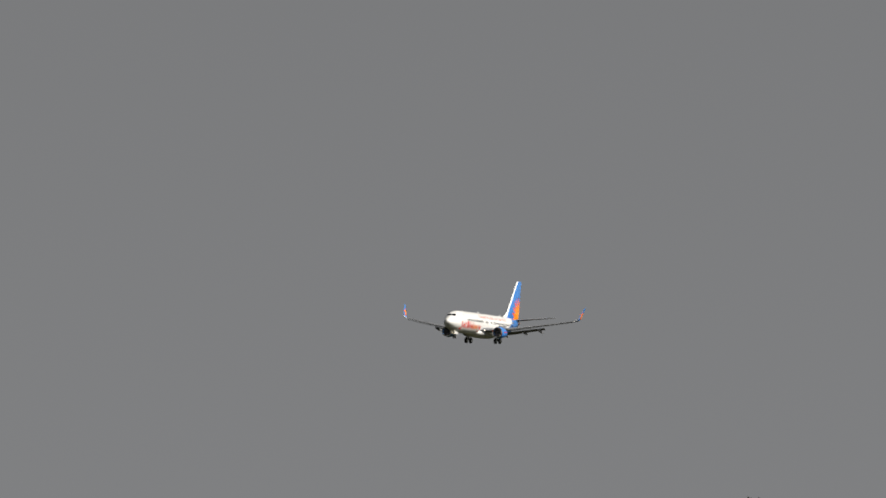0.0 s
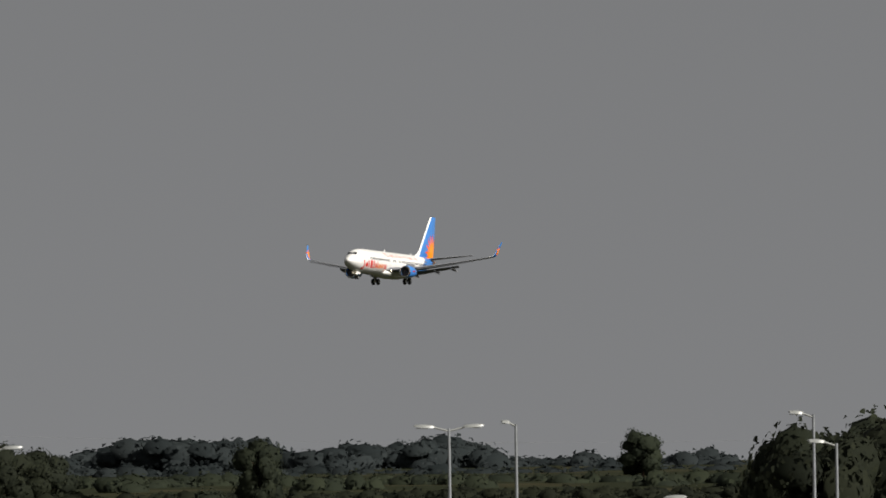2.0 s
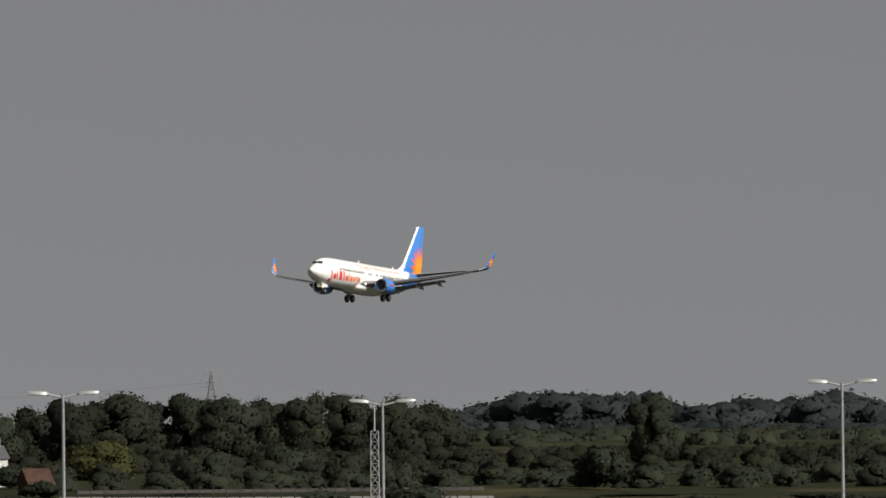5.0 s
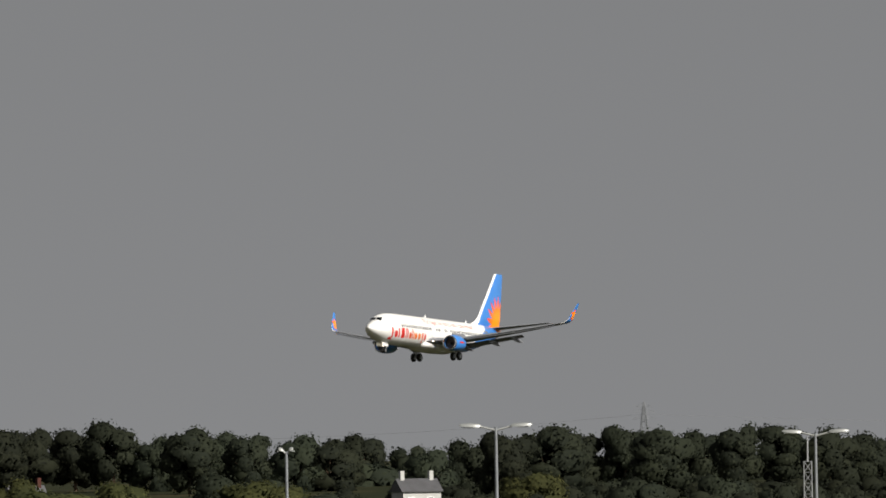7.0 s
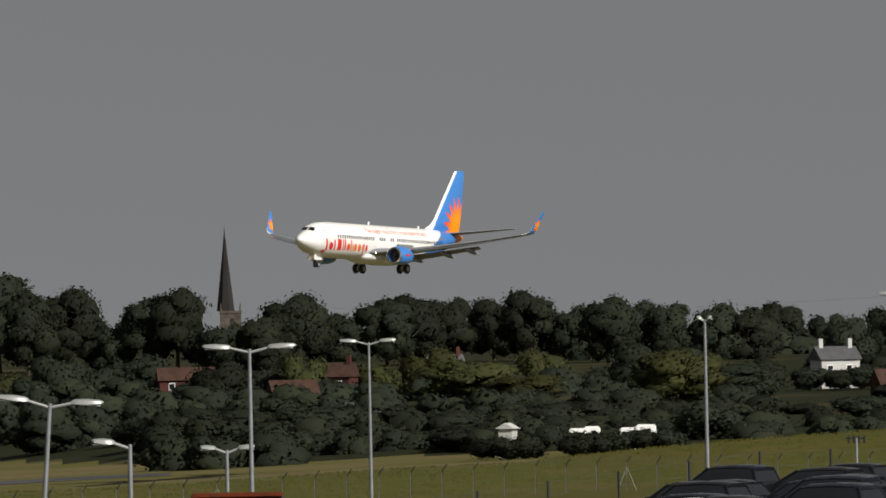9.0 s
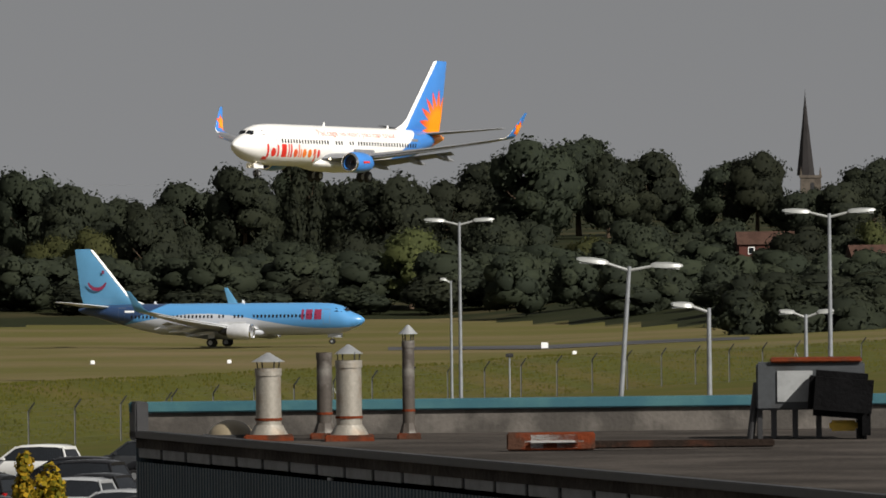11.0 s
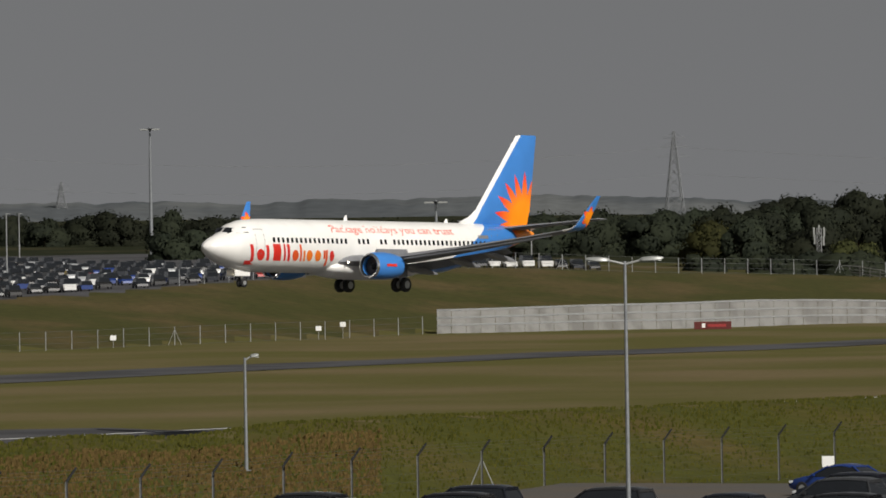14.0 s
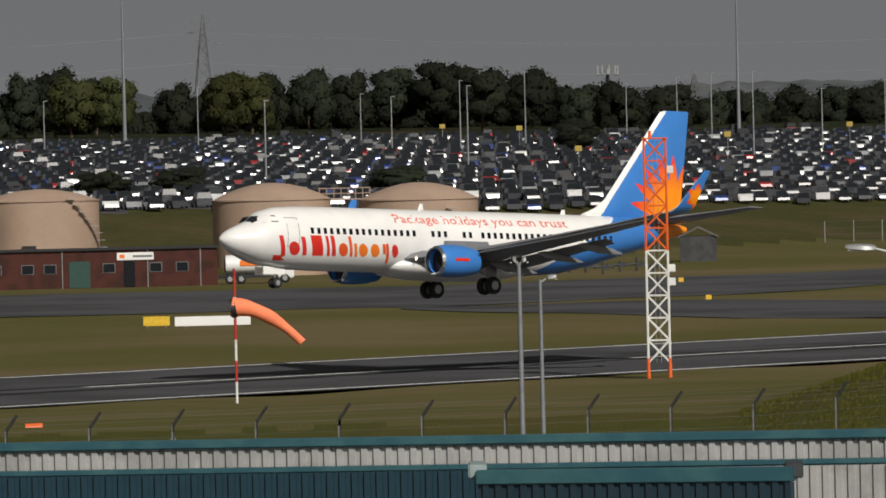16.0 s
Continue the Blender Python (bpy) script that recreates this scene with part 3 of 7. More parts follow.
LEAF = foliage("oak_leaf", (0.024, 0.029, 0.021), (0.037, 0.043, 0.027))
LEAF_PALE = foliage("willow_leaf", (0.04, 0.046, 0.02), (0.075, 0.08, 0.03))
# Bluer and paler than oak_leaf: distance haze is put into this leaf colour.
LEAF_HAZED = foliage("hazed_leaf", (0.03, 0.037, 0.039), (0.045, 0.053, 0.055))
LEAF_GOLD = foliage("autumn_leaf", (0.07, 0.09, 0.012), (0.42, 0.28, 0.02))


def crown_data(rng, lobes, n_leaf, size, core=0.9, squat=1.0):
    """Vertices, faces and normals of a crown: leaf clumps, bent in the middle, over rough inner masses.
    lobes: centre, radii; squat: the tree's width over its height, which keeps the leaves from stretching."""
    vs, fs, ns = [], [], []
    flat = np.array((1.0, 1.0, squat))
    for c, rad in lobes:
        # inner mass, rough and a little smaller than the leaves' shell
        base = len(vs)
        rows, cols = 4, 7
        for i in range(rows + 1):
            th = math.pi * i / rows
            for j in range(cols):
                ph = 2 * math.pi * j / cols
                k = core * (1 + 0.1 * rng.standard_normal())
                d = (math.sin(th) * math.cos(ph), math.sin(th) * math.sin(ph), math.cos(th))
                vs.append((c[0] + rad[0] * k * d[0], c[1] + rad[1] * k * d[1], c[2] + rad[2] * k * d[2]))
                q = [0.5 * d[0] + 1.7 * vs[-1][0], 0.5 * d[1] + 1.7 * vs[-1][1], 0.5 * d[2] + 1.7 * (vs[-1][2] - 0.45)]
                w = math.sqrt(sum(x * x for x in q)) or 1.0
                ns.append((q[0] / w, q[1] / w, q[2] / w))
        for i in range(rows):
            for j in range(cols):
                a, d = base + i * cols + j, base + i * cols + (j + 1) % cols
                fs.append((a, a + cols, d + cols, d))
        d = rng.standard_normal((n_leaf, 3))
        d /= np.linalg.norm(d, axis=1)[:, None]
        k = 0.8 + 0.45 * rng.random(n_leaf) ** 1.3
        p = np.array(c) + d * np.array(rad) * k[:, None]
        side = np.cross(d, rng.standard_normal((n_leaf, 3)))
        side /= np.linalg.norm(side, axis=1)[:, None]
        up = np.cross(d, side) + 0.4 * d * rng.standard_normal((n_leaf, 1))
        s = size * (0.55 + 0.9 * rng.random(n_leaf))[:, None]
        a, u, nn = side * s * flat, up * s * flat, d * s * flat
        soft = 0.55 * d + 0.9 * (p - np.array((0, 0, 0.45))) * 2 + 0.38 * rng.standard_normal((n_leaf, 3))
        soft /= np.linalg.norm(soft, axis=1)[:, None]
        quad = np.stack((p - a * 0.85 + 0.2 * nn, p + u * 1.1 - 0.25 * nn, p + a * 0.85 + 0.2 * nn, p - u * 0.9 - 0.25 * nn), 1).reshape(-1, 3)
        b = len(vs)
        vs += [tuple(q) for q in quad]
        ns += [tuple(q) for q in np.repeat(soft, 4, 0)]
        for q in range(n_leaf):
            fs += [(b + 4 * q, b + 4 * q + 2, b + 4 * q + 1), (b + 4 * q, b + 4 * q + 3, b + 4 * q + 2)]
    return vs, fs, ns


def lobes_for(rng, kind):
    """Lobes of a crown of unit height and width."""
    out = []
    if kind == "poplar":
        for i in range(9):
            h = 0.12 + 0.86 * i / 9
            r = 0.5 * math.sin(math.pi * min(1, 0.16 + 0.8 * i / 9)) ** 0.7
            out.append(((0.16 * rng.standard_normal(), 0.16 * rng.standard_normal(), h), (r * 0.8, r * 0.8, 0.11)))
    elif kind == "sapling":
        for i in range(26):
            h = rng.uniform(0.1, 0.98)
            q = 0.5 * (1.05 - h) ** 0.5 * rng.uniform(0.2, 1.0)
            a = rng.uniform(0, 6.28)
            out.append(((q * math.cos(a), q * math.sin(a), h), (0.16, 0.16, 0.055)))
    elif kind == "bush":
        for i in range(8):
            a, q = rng.uniform(0, 6.28), rng.uniform(0, 0.36)
            out.append(((q * math.cos(a), q * math.sin(a), rng.uniform(0.25, 0.62)), (rng.uniform(0.18, 0.28), rng.uniform(0.18, 0.28), rng.uniform(0.22, 0.34))))
    elif kind == "pine":
        for i in range(12):
            h = rng.uniform(0.35, 0.93)
            a, q = rng.uniform(0, 6.28), rng.uniform(0.05, 0.36) * (1.1 - 0.5 * h)
            out.append(((q * math.cos(a), q * math.sin(a), h), (rng.uniform(0.14, 0.26), rng.uniform(0.14, 0.26), rng.uniform(0.04, 0.08))))
    else:
        n = 13
        for i in range(n):
            h = 0.2 + 0.68 * (i + 0.5) / n
            a = i * 2.4 + rng.uniform(-0.5, 0.5)
            q = 0.33 * math.sqrt(max(0.0, 1 - ((h - 0.48) / 0.5) ** 2)) * rng.uniform(0.55, 1.1)
            out.append(((q * math.cos(a), q * math.sin(a), h), (rng.uniform(0.16, 0.29), rng.uniform(0.16, 0.29), rng.uniform(0.12, 0.19))))
    return out


def mesh_from(vs, fs, material, normals=None):
    me = bpy.data.meshes.new("mesh")
    me.from_pydata(vs, [], fs)
    if normals is not None:
        me.shade_smooth()
        me.normals_split_custom_set_from_vertices(normals)
    me.materials.append(material)
    return me


def crown_mesh(seed, kind, material, n_leaf, size, core=0.9, squat=1.0):
    rng = np.random.default_rng(seed)
    vs, fs, ns = crown_data(rng, lobes_for(rng, kind), n_leaf, size, core, squat)
    return mesh_from(vs, fs, material, ns)


def trunk_mesh(seed):
    """A tapered trunk with limbs, for a tree of unit height."""
    rng = random.Random(seed)
    bm = B()
    tube(bm, (0, 0, -0.02), (0.01, 0, 0.3), 0.035, 0.024, 8)
    tube(bm, (0.01, 0, 0.29), (0, 0.02, 0.7), 0.024, 0.008, 7)
    for i in range(6):
        a, h = i * 1.1 + rng.uniform(-0.3, 0.3), rng.uniform(0.2, 0.5)
        tube(bm, (0, 0, h), (0.3 * math.cos(a), 0.3 * math.sin(a), h + rng.uniform(0.15, 0.3)), 0.013, 0.004, 5)
    return finish(bm)


TRUNKS = [trunk_mesh(i) for i in range(3)]
for tm in TRUNKS:
    tm.materials.append(WOOD)
CROWNS = {
    "oak": [crown_mesh(10 + i, "oak", LEAF, 190, 0.021) for i in range(7)],
    "pale": [crown_mesh(20 + i, "oak", LEAF_PALE, 190, 0.021) for i in range(3)],
    "poplar": [crown_mesh(30 + i, "poplar", LEAF, 200, 0.06, 0.85, 0.3) for i in range(2)],
    "bush": [crown_mesh(40 + i, "bush", LEAF, 190, 0.033) for i in range(3)],
    "pine": [crown_mesh(50 + i, "pine", LEAF_HAZED, 120, 0.03) for i in range(2)],
}
TREE_TALK = {
    "oak": ("oak_tree", "dark green broadleaf tree in full late-summer leaf", "tree"),
    "pale": ("willow_tree", "pale olive-green willow with a rounded crown", "tree"),
    "poplar": ("poplar_tree", "tall narrow dark green poplar above the wood", "tree"),
    "bush": ("bush", "low dark green scrub bush on rough ground", "bush"),
    "pine": ("pine_tree", "tall dark pine with layered branches on the ridge", "tree"),
}
tree_rng = random.Random(77)


def tree(kind, b, r, top=None, height=None, width=None, sink=0.0):
    """Plants a tree so that it is of a height, or reaches an elevation top."""
    z = ground_height(b, r) - sink
    h = height if height else lift(top, r) - z
    h *= 1.05
    if kind in ("oak", "pale") and r > 1000 and h < 13 and not width:
        z -= 13 - h
        h = 13.0
    w = width if width else h * (0.3 if kind == "poplar" else tree_rng.uniform(0.75, 1.05))
    name, label, cat = TREE_TALK[kind]
    t = new(name)
    t.matrix_basis = Matrix.LocRotScale(polar(b, r, z), Euler((0, 0, tree_rng.uniform(0, 6.28))), (w, w, h))
    tagged(t, label, cat, "trees and scrub round the airfield")
    crown = new("crown", tree_rng.choice(CROWNS[kind]))
    crown.parent = t
    if kind != "bush":
        trunk = new("trunk", tree_rng.choice(TRUNKS))
        trunk.parent = t
    return t


def skyline(xs, es, r0, r1, kinds, step, b0=None, b1=None):
    """A row of trees whose tops follow a skyline of (bearing, elevation)."""
    b = xs[0] if b0 is None else b0
    while b < (xs[-1] if b1 is None else b1):
        r = tree_rng.uniform(r0, r1)
        e = tab(b, xs, es)
        tree(tree_rng.choice(kinds), b, r, top=e + tree_rng.uniform(-0.25, 0.15))
        b += step * tree_rng.uniform(0.75, 1.25)


# the wood behind the airfield, its skyline from left to right
WOOD_LEFT = ((-70, -67, -63, -59, -50, -45, -37, -27, -10, -7, 4, 8, 13, 19, 25, 31, 36, 45, 51), (0.1, 0.7, 1.6, 0.9, 2.7, 0.2, 0.4, 0.6, 2.6, 1.3, 4.1, 3.0, 1.6, 0.8, 4.3, 4.7, 3.6, 3.5, 3.1))
WOOD_MID = ((51, 54, 58, 61, 66, 69, 72, 75, 77, 82, 85, 88, 92, 95, 98, 102, 105, 113, 117, 120, 124, 128, 133, 138, 142, 148, 154, 159), (3.1, 5.2, 6.4, 7.7, 7.6, 5.4, 7.0, 4.4, 2.4, 4.9, 5.6, 3.2, 1.0, 3.6, 4.8, 2.3, 3.9, 4.7, 3.9, 4.4, 4.7, 3.1, 4.1, 3.4, 3.2, 2.7, 3.1, 1.2))
WOOD_RIGHT = ((159, 162, 165, 167, 173, 175, 179, 183, 186, 189, 193, 198, 205, 208, 210), (1.2, 2.4, 2.3, 3.2, 4.0, 2.8, 3.7, 2.9, 3.2, 2.6, 3.3, 3.7, 2.8, 2.2, 1.7))
RIDGE = ((203, 211, 216, 220, 222, 227, 232, 234, 237, 242, 243, 247, 249, 255, 258, 263, 269, 272, 282, 287, 310), (1.2, 2.2, 2.6, 4.1, 4.2, 3.3, 3.8, 2.7, 2.1, 2.9, 3.5, 2.2, 3.2, 3.5, 1.8, 1.0, 1.5, 0.7, 1.9, 0.2, 0.5))
skyline(*WOOD_LEFT, 1620, 1720, ("oak",), 5.2)
skyline(*WOOD_MID, 1720, 1850, ("oak",), 4.2)
skyline(*WOOD_RIGHT, 1550, 1680, ("oak",), 4.6)
# lower rows in front
for b in np.arange(-72, 60, 6.0):
    tree(tree_rng.choice(("oak", "oak", "pale")), float(b) + tree_rng.uniform(-2, 2), tree_rng.uniform(1450, 1560), top=tree_rng.uniform(-3.4, -0.4))
for b in np.arange(-36, 66, 6.5):
    tree("bush", float(b) + tree_rng.uniform(-2, 2), tree_rng.uniform(1415, 1440), top=tree_rng.uniform(-8.5, -6.0), width=14)
for b in np.arange(52, 205, 6.0):
    tree(tree_rng.choice(("oak", "oak", "oak", "pale")), float(b) + tree_rng.uniform(-2, 2), tree_rng.uniform(1420, 1560), top=tree_rng.uniform(-3.6, -1.2) if not 150 < b < 167 else tree_rng.uniform(-6.5, -5.5))
for b in np.arange(84, 290, 5.0):
    tree("bush", float(b) + tree_rng.uniform(-2, 2), tree_rng.uniform(1130, 1330), top=tree_rng.uniform(-9.5, -6.8) if b < 150 else tree_rng.uniform(-8.6, -6.6), width=tree_rng.uniform(9, 15))
for b, r, e, k, w in ((4.3, 1650, 4.2, "oak", 14), (33.9, 1600, 8.6, "poplar", 5), (35.4, 1600, 7.2, "poplar", 4.5), (231.6, 1500, 2.9, "oak", 9), (274, 1900, 3.6, "oak", 10), (117, 1350, -2.6, "pale", 16), (123, 1340, -4.2, "pale", 13), (140, 1300, -2.0, "pale", 14), (146, 1330, -3.4, "oak", 14), (205, 1180, -6.0, "bush", 9), (226, 1350, -1.4, "bush", 10)):
    tree(k, b, r, top=e, width=w)
# trees along the far car park
CAR_PARK_TREES = ((-312, -306, -303, -298, -293, -291, -287, -281, -271, -266, -262, -256, -248, -243, -241, -237, -231, -227, -218, -208, -200, -190, -180, -177, -169, -160, -155, -150, -144, -133, -119, -103, -88), (1.0, 2.7, 5.0, 5.2, 3.1, 0.0, 3.2, 3.9, 4.7, 4.0, 4.8, 5.2, 3.9, 4.2, 1.0, 2.4, 2.2, 1.2, 1.9, 1.7, 1.5, 1.8, 2.6, 0.6, 1.9, 1.6, -0.2, 0.8, 0.3, 1.1, -0.5, -1.2, -1.0))
skyline(*CAR_PARK_TREES, 1840, 1920, ("oak",), 4.4)
skyline((-130, -110, -96, -84, -70, -58), (-1.0, -1.1, -0.6, 0.1, 0.2, 0.6), 1560, 1680, ("oak",), 3.4)
for b in (-298, -293.5, -281, -278):
    tree("pale", b, 1830, top=4.4, width=11)
for b, r, e in ((-242.3, 1500, -1.6),  (-295, 1080, -6.0), (-286, 1090, -5.8), (-262, 1100, -6.2), (-118, 1420, -1.4), (-108, 1440, -1.6), (-93, 1460, -1.2)):
    tree("oak", b, r, top=e, width=8)
for b, r, e in ((-192.6, 1290, -3.7), (-185.2, 1300, -4.0), (-174.5, 1300, -3.9), (-169.5, 1310, -3.8)):
    tree("oak", b, r, top=e, width=4.2)
for b, r, e, w in ((119.5, 1066, -10.7, 6), (121.5, 1064, -10.8, 6), (123.5, 1066, -10.5, 6), (128.5, 1050, -10.25, 6), (131, 1050, -10.2, 6), (134, 1050, -10.25, 6), (137, 1050, -10.2, 6), (139.5, 1050, -10.2, 6), (155, 1402, -3.6, 7), (158, 1400, -3.9, 7), (161, 1402, -3.5, 7), (163.5, 1330, -5.4, 7), (97, 1370, -5.4, 9), (102, 1460, -4.0, 8), (86, 1460, -3.9, 9), (94, 1290, -9.4, 8)):
    tree("bush", b, r, top=e, width=w)
# the dark tree close to the car park's edge
for b, r, e, w in ((291.5, 420, 2.8, 6.0), (297.5, 425, 4.0, 7.0), (303.5, 418, 3.2, 7.0), (288.2, 430, 0.6, 4.0), (294.5, 410, 2.0, 6.0), (309.0, 420, 3.2, 8.0), (315.0, 420, 2.4, 8.0)):
    tree("oak", b, r, top=e, width=w)
# golden saplings at the near edge of the car park
for b, r, h, w in ((-8.0, 150, 3.0, 0.75), (-5.6, 151, 4.1, 0.8), (-2.9, 150, 3.6, 0.8), (3.2, 149, 3.2, 0.8), (6.2, 150, 2.6, 0.9), (-12.6, 150, 2.0, 0.7)):
    top = lift({-8.0: -26.4, -5.6: -23.4, -2.9: -24.6, 3.2: -26.6, 6.2: -27.8, -12.6: -28.5}[b], r)
    t = new("sapling")
    t.matrix_basis = Matrix.LocRotScale(polar(b, r, top - 3.4), Euler((0, 0, b)), (w * 1.05, w * 1.05, 3.4))
    tagged(t, "slender young tree with yellow and green autumn leaves", "tree", "autumn saplings by the car park")
    crown = new("crown", crown_mesh(60 + int(b), "sapling", LEAF_GOLD, 80, 0.055, 0.15, w * 1.05 / 3.4))
    crown.parent = t
    trunk = new("trunk", TRUNKS[0])
    trunk.parent = t


def woods(name, xs, es, r0, r1, material, label, seed, step, n_leaf, size=13.0):
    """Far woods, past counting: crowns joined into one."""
    rng = np.random.default_rng(seed)
    vs, fs, ns = [], [], []
    b = xs[0]
    while b < xs[-1]:
        r = rng.uniform(r0, r1)
        z = ground_height(b, r)
        peak = lift(tab(b, xs, es) + rng.uniform(-0.3, 0.1), r)
        h = max(size, peak - z)
        w = h * rng.uniform(0.9, 1.4)
        o = polar(b, r, peak - h)
        v, f, nv = crown_data(rng, lobes_for(rng, "oak"), int(n_leaf * 1.15), 0.032)
        ns += nv
        k = len(vs)
        vs += [(o.x + x * w, o.y + y * w, o.z + zz * h) for x, y, zz in v]
        fs += [tuple(i + k for i in q) for q in f]
        b += step * rng.uniform(0.7, 1.2)
    return tagged(new(name, mesh_from(vs, fs, material, ns)), label, "woods", kind="stuff")


# The two farthest rows get their haze from the leaf colour.
woods("ridge_woods", *RIDGE, 2500, 2700, LEAF_HAZED, "hazy blue-grey wooded ridge on the horizon", 5, 1.9, 34, 20.0)
woods("ridge_woods", (200, 315), (0.9, -0.4), 2250, 2400, LEAF_HAZED, "hazy blue-grey wooded slope below the ridge", 12, 2.4, 34, 18.0)
woods("ridge_woods", (150, 315), (0.3, -0.9), 1750, 1950, LEAF, "dark wooded slope below the ridge", 6, 2.9, 34)
for i, (e, r) in enumerate(((-9.6, 1120), (-8.2, 1170), (-6.9, 1230), (-5.6, 1290), (-4.4, 1370), (-3.2, 1460))):
    woods("hedge_woods", (84 if r < 1250 else 70 if r < 1320 else 58, 152), (e - 0.3, e + 0.2), r, r + 45, LEAF, "dense dark green scrub and trees below the village", 30 + i, 5.6, 44, 9.0)
for i, (e, r, b0) in enumerate(((-9.3, 1110, 140), (-8.3, 1160, 150), (-4.6, 1350, 166), (-3.4, 1430, 150), (-2.4, 1500, 150))):
    woods("hedge_woods", (b0, 300), (e, e + 0.3), r, r + 45, LEAF, "dense dark green scrub beyond the grass bank", 50 + i, 5.8, 44, 7.0)
woods("hedge_woods", (160, 315), (-2.2, -2.2), 1560, 1660, LEAF, "dark green scrub and hedges beyond the bank", 7, 3.2, 34, 10.0)
woods("hedge_woods", (212, 315), (-4.4, -4.0), 1380, 1480, LEAF, "dark green scrub and hedges beyond the bank", 13, 2.6, 34, 8.0)
woods("hedge_woods", (-72, 60), (-4.6, -4.2), 1425, 1470, LEAF, "dark green scrub at the wood's edge", 8, 3.2, 34, 9.0)
woods("car_park_woods", (-330, -290, -283, -245, -230, -90), (1.2, 0.6, 2.4, 2.6, 0.8, -0.6), 1930, 2000, LEAF, "dark green trees behind the far car park", 14, 3.0, 34, 11.0)


def hills(name, xs, es, r, material, label, seed):
    """Far hills: a ridge with a wooded, uneven top."""
    bm = B()
    vs = []
    for i in range(900):
        b = xs[0] + (xs[-1] - xs[0]) * i / 899
        e = tab(b, xs, es) + 0.55 * noise.noise((b * 0.11, seed, 0)) + 0.3 * noise.noise((b * 0.5, seed, 1)) + 0.09 * noise.noise((b * 3.1, seed, 2))
        vs.append([bm.verts.new(polar(b, r - 150 * (1 - q), 6 + (lift(e, r) - 6) * math.sin(q * math.pi / 2))) for q in (-0.3, 0.3, 0.6, 0.8, 0.92, 1.0)])
    for a, c in zip(vs, vs[1:]):
        for j in range(5):
            bm.faces.new((a[j], c[j], c[j + 1], a[j + 1]))
    bmesh.ops.recalc_face_normals(bm, faces=bm.faces)
    return tagged(part(name, bm, material), label, "hills", kind="structure")


# Wooded hills in pale blue-grey: the haze before them is mixed into the colour.
HAZED_HILL = mat("hazed_hill_woods", (0.075, 0.083, 0.09), 0.95, 0, 0.3, 0.012, 0.12, 0.0, second=(0.11, 0.117, 0.12))
hills("backdrop_hills", (-420, -300, -290, -270, -255, -225, -200, -160, -120, -90, -60, -20), (3.0, 3.2, 2.6, 1.2, 1.0, 2.4, 2.0, 2.4, 1.8, 2.2, 1.1, 0.3), 4550, HAZED_HILL, "pale hazy wooded hills on the horizon", 4)
hills("backdrop_hills", (-60, -20, 60, 150, 330), (0.3, 0.6, 0.4, 0.4, 0.5), 4650, HAZED_HILL, "low pale hazy hills on the horizon", 9)


def tufts(name, b0, b1, n, seed, material, label, d0=2, d1=58, size=0.17):
    """Rough grass on the bank: many small blades in tufts."""
    rng = random.Random(seed)
    vs, fs = [], []
    for _ in range(n):
        b = rng.uniform(b0, b1)
        r = fence_range(b) + rng.uniform(d0, d1)
        if noise.noise((b * 0.25, r * 0.06, 7)) < rng.uniform(-0.9, 0.1):
            continue
        o = polar(b, r, ground_height(b, r) - 0.02)
        h = size * rng.uniform(0.4, 1.3)
        for _ in range(2):
            a = rng.uniform(-1.4, 1.4)
            dx, dy = 0.4 * h * math.cos(a), 0.4 * h * math.sin(a)
            k = len(vs)
            vs += [(o.x - dx, o.y - dy, o.z), (o.x + dx, o.y + dy, o.z), (o.x + 0.5 * dx + rng.uniform(-0.3, 0.3) * h, o.y + 0.4 * dy, o.z + h), (o.x - 0.8 * dx, o.y - dy, o.z + h * 0.8)]
            fs.append((k, k + 1, k + 2, k + 3))
    return tagged(new(name, mesh_from(vs, fs, material, [(0.0, -0.25, 0.968)] * len(vs))), label, "grass", kind="stuff")


TUFT = foliage("rough_grass", (0.062, 0.066, 0.013), (0.12, 0.112, 0.026))
TUFT_DRY = foliage("dry_grass", (0.085, 0.056, 0.022), (0.17, 0.11, 0.045))
tufts("bank_grass", -225, 20, 32000, 1, TUFT, "rough green grass growing on the bank")
tufts("bank_grass", 20, 250, 20000, 2, TUFT, "rough green grass growing on the bank", 2, 60, 0.17)
tufts("dry_bank_grass", -155, -108, 8000, 3, TUFT_DRY, "dry brown grass and bare soil tufts on the bank", 12, 40, 0.2)

# ---- lamps, fences, masts ----
LAMPHEAD = mat("lamp_head", (0.3, 0.31, 0.3), 0.4, 0.1, 0.08)
LENS = mat("lamp_lens", (0.5, 0.52, 0.5), 0.15, 0, 0.05)
COLUMN = mat("lamp_column", (0.25, 0.265, 0.28), 0.5, 0.4, 0.15)


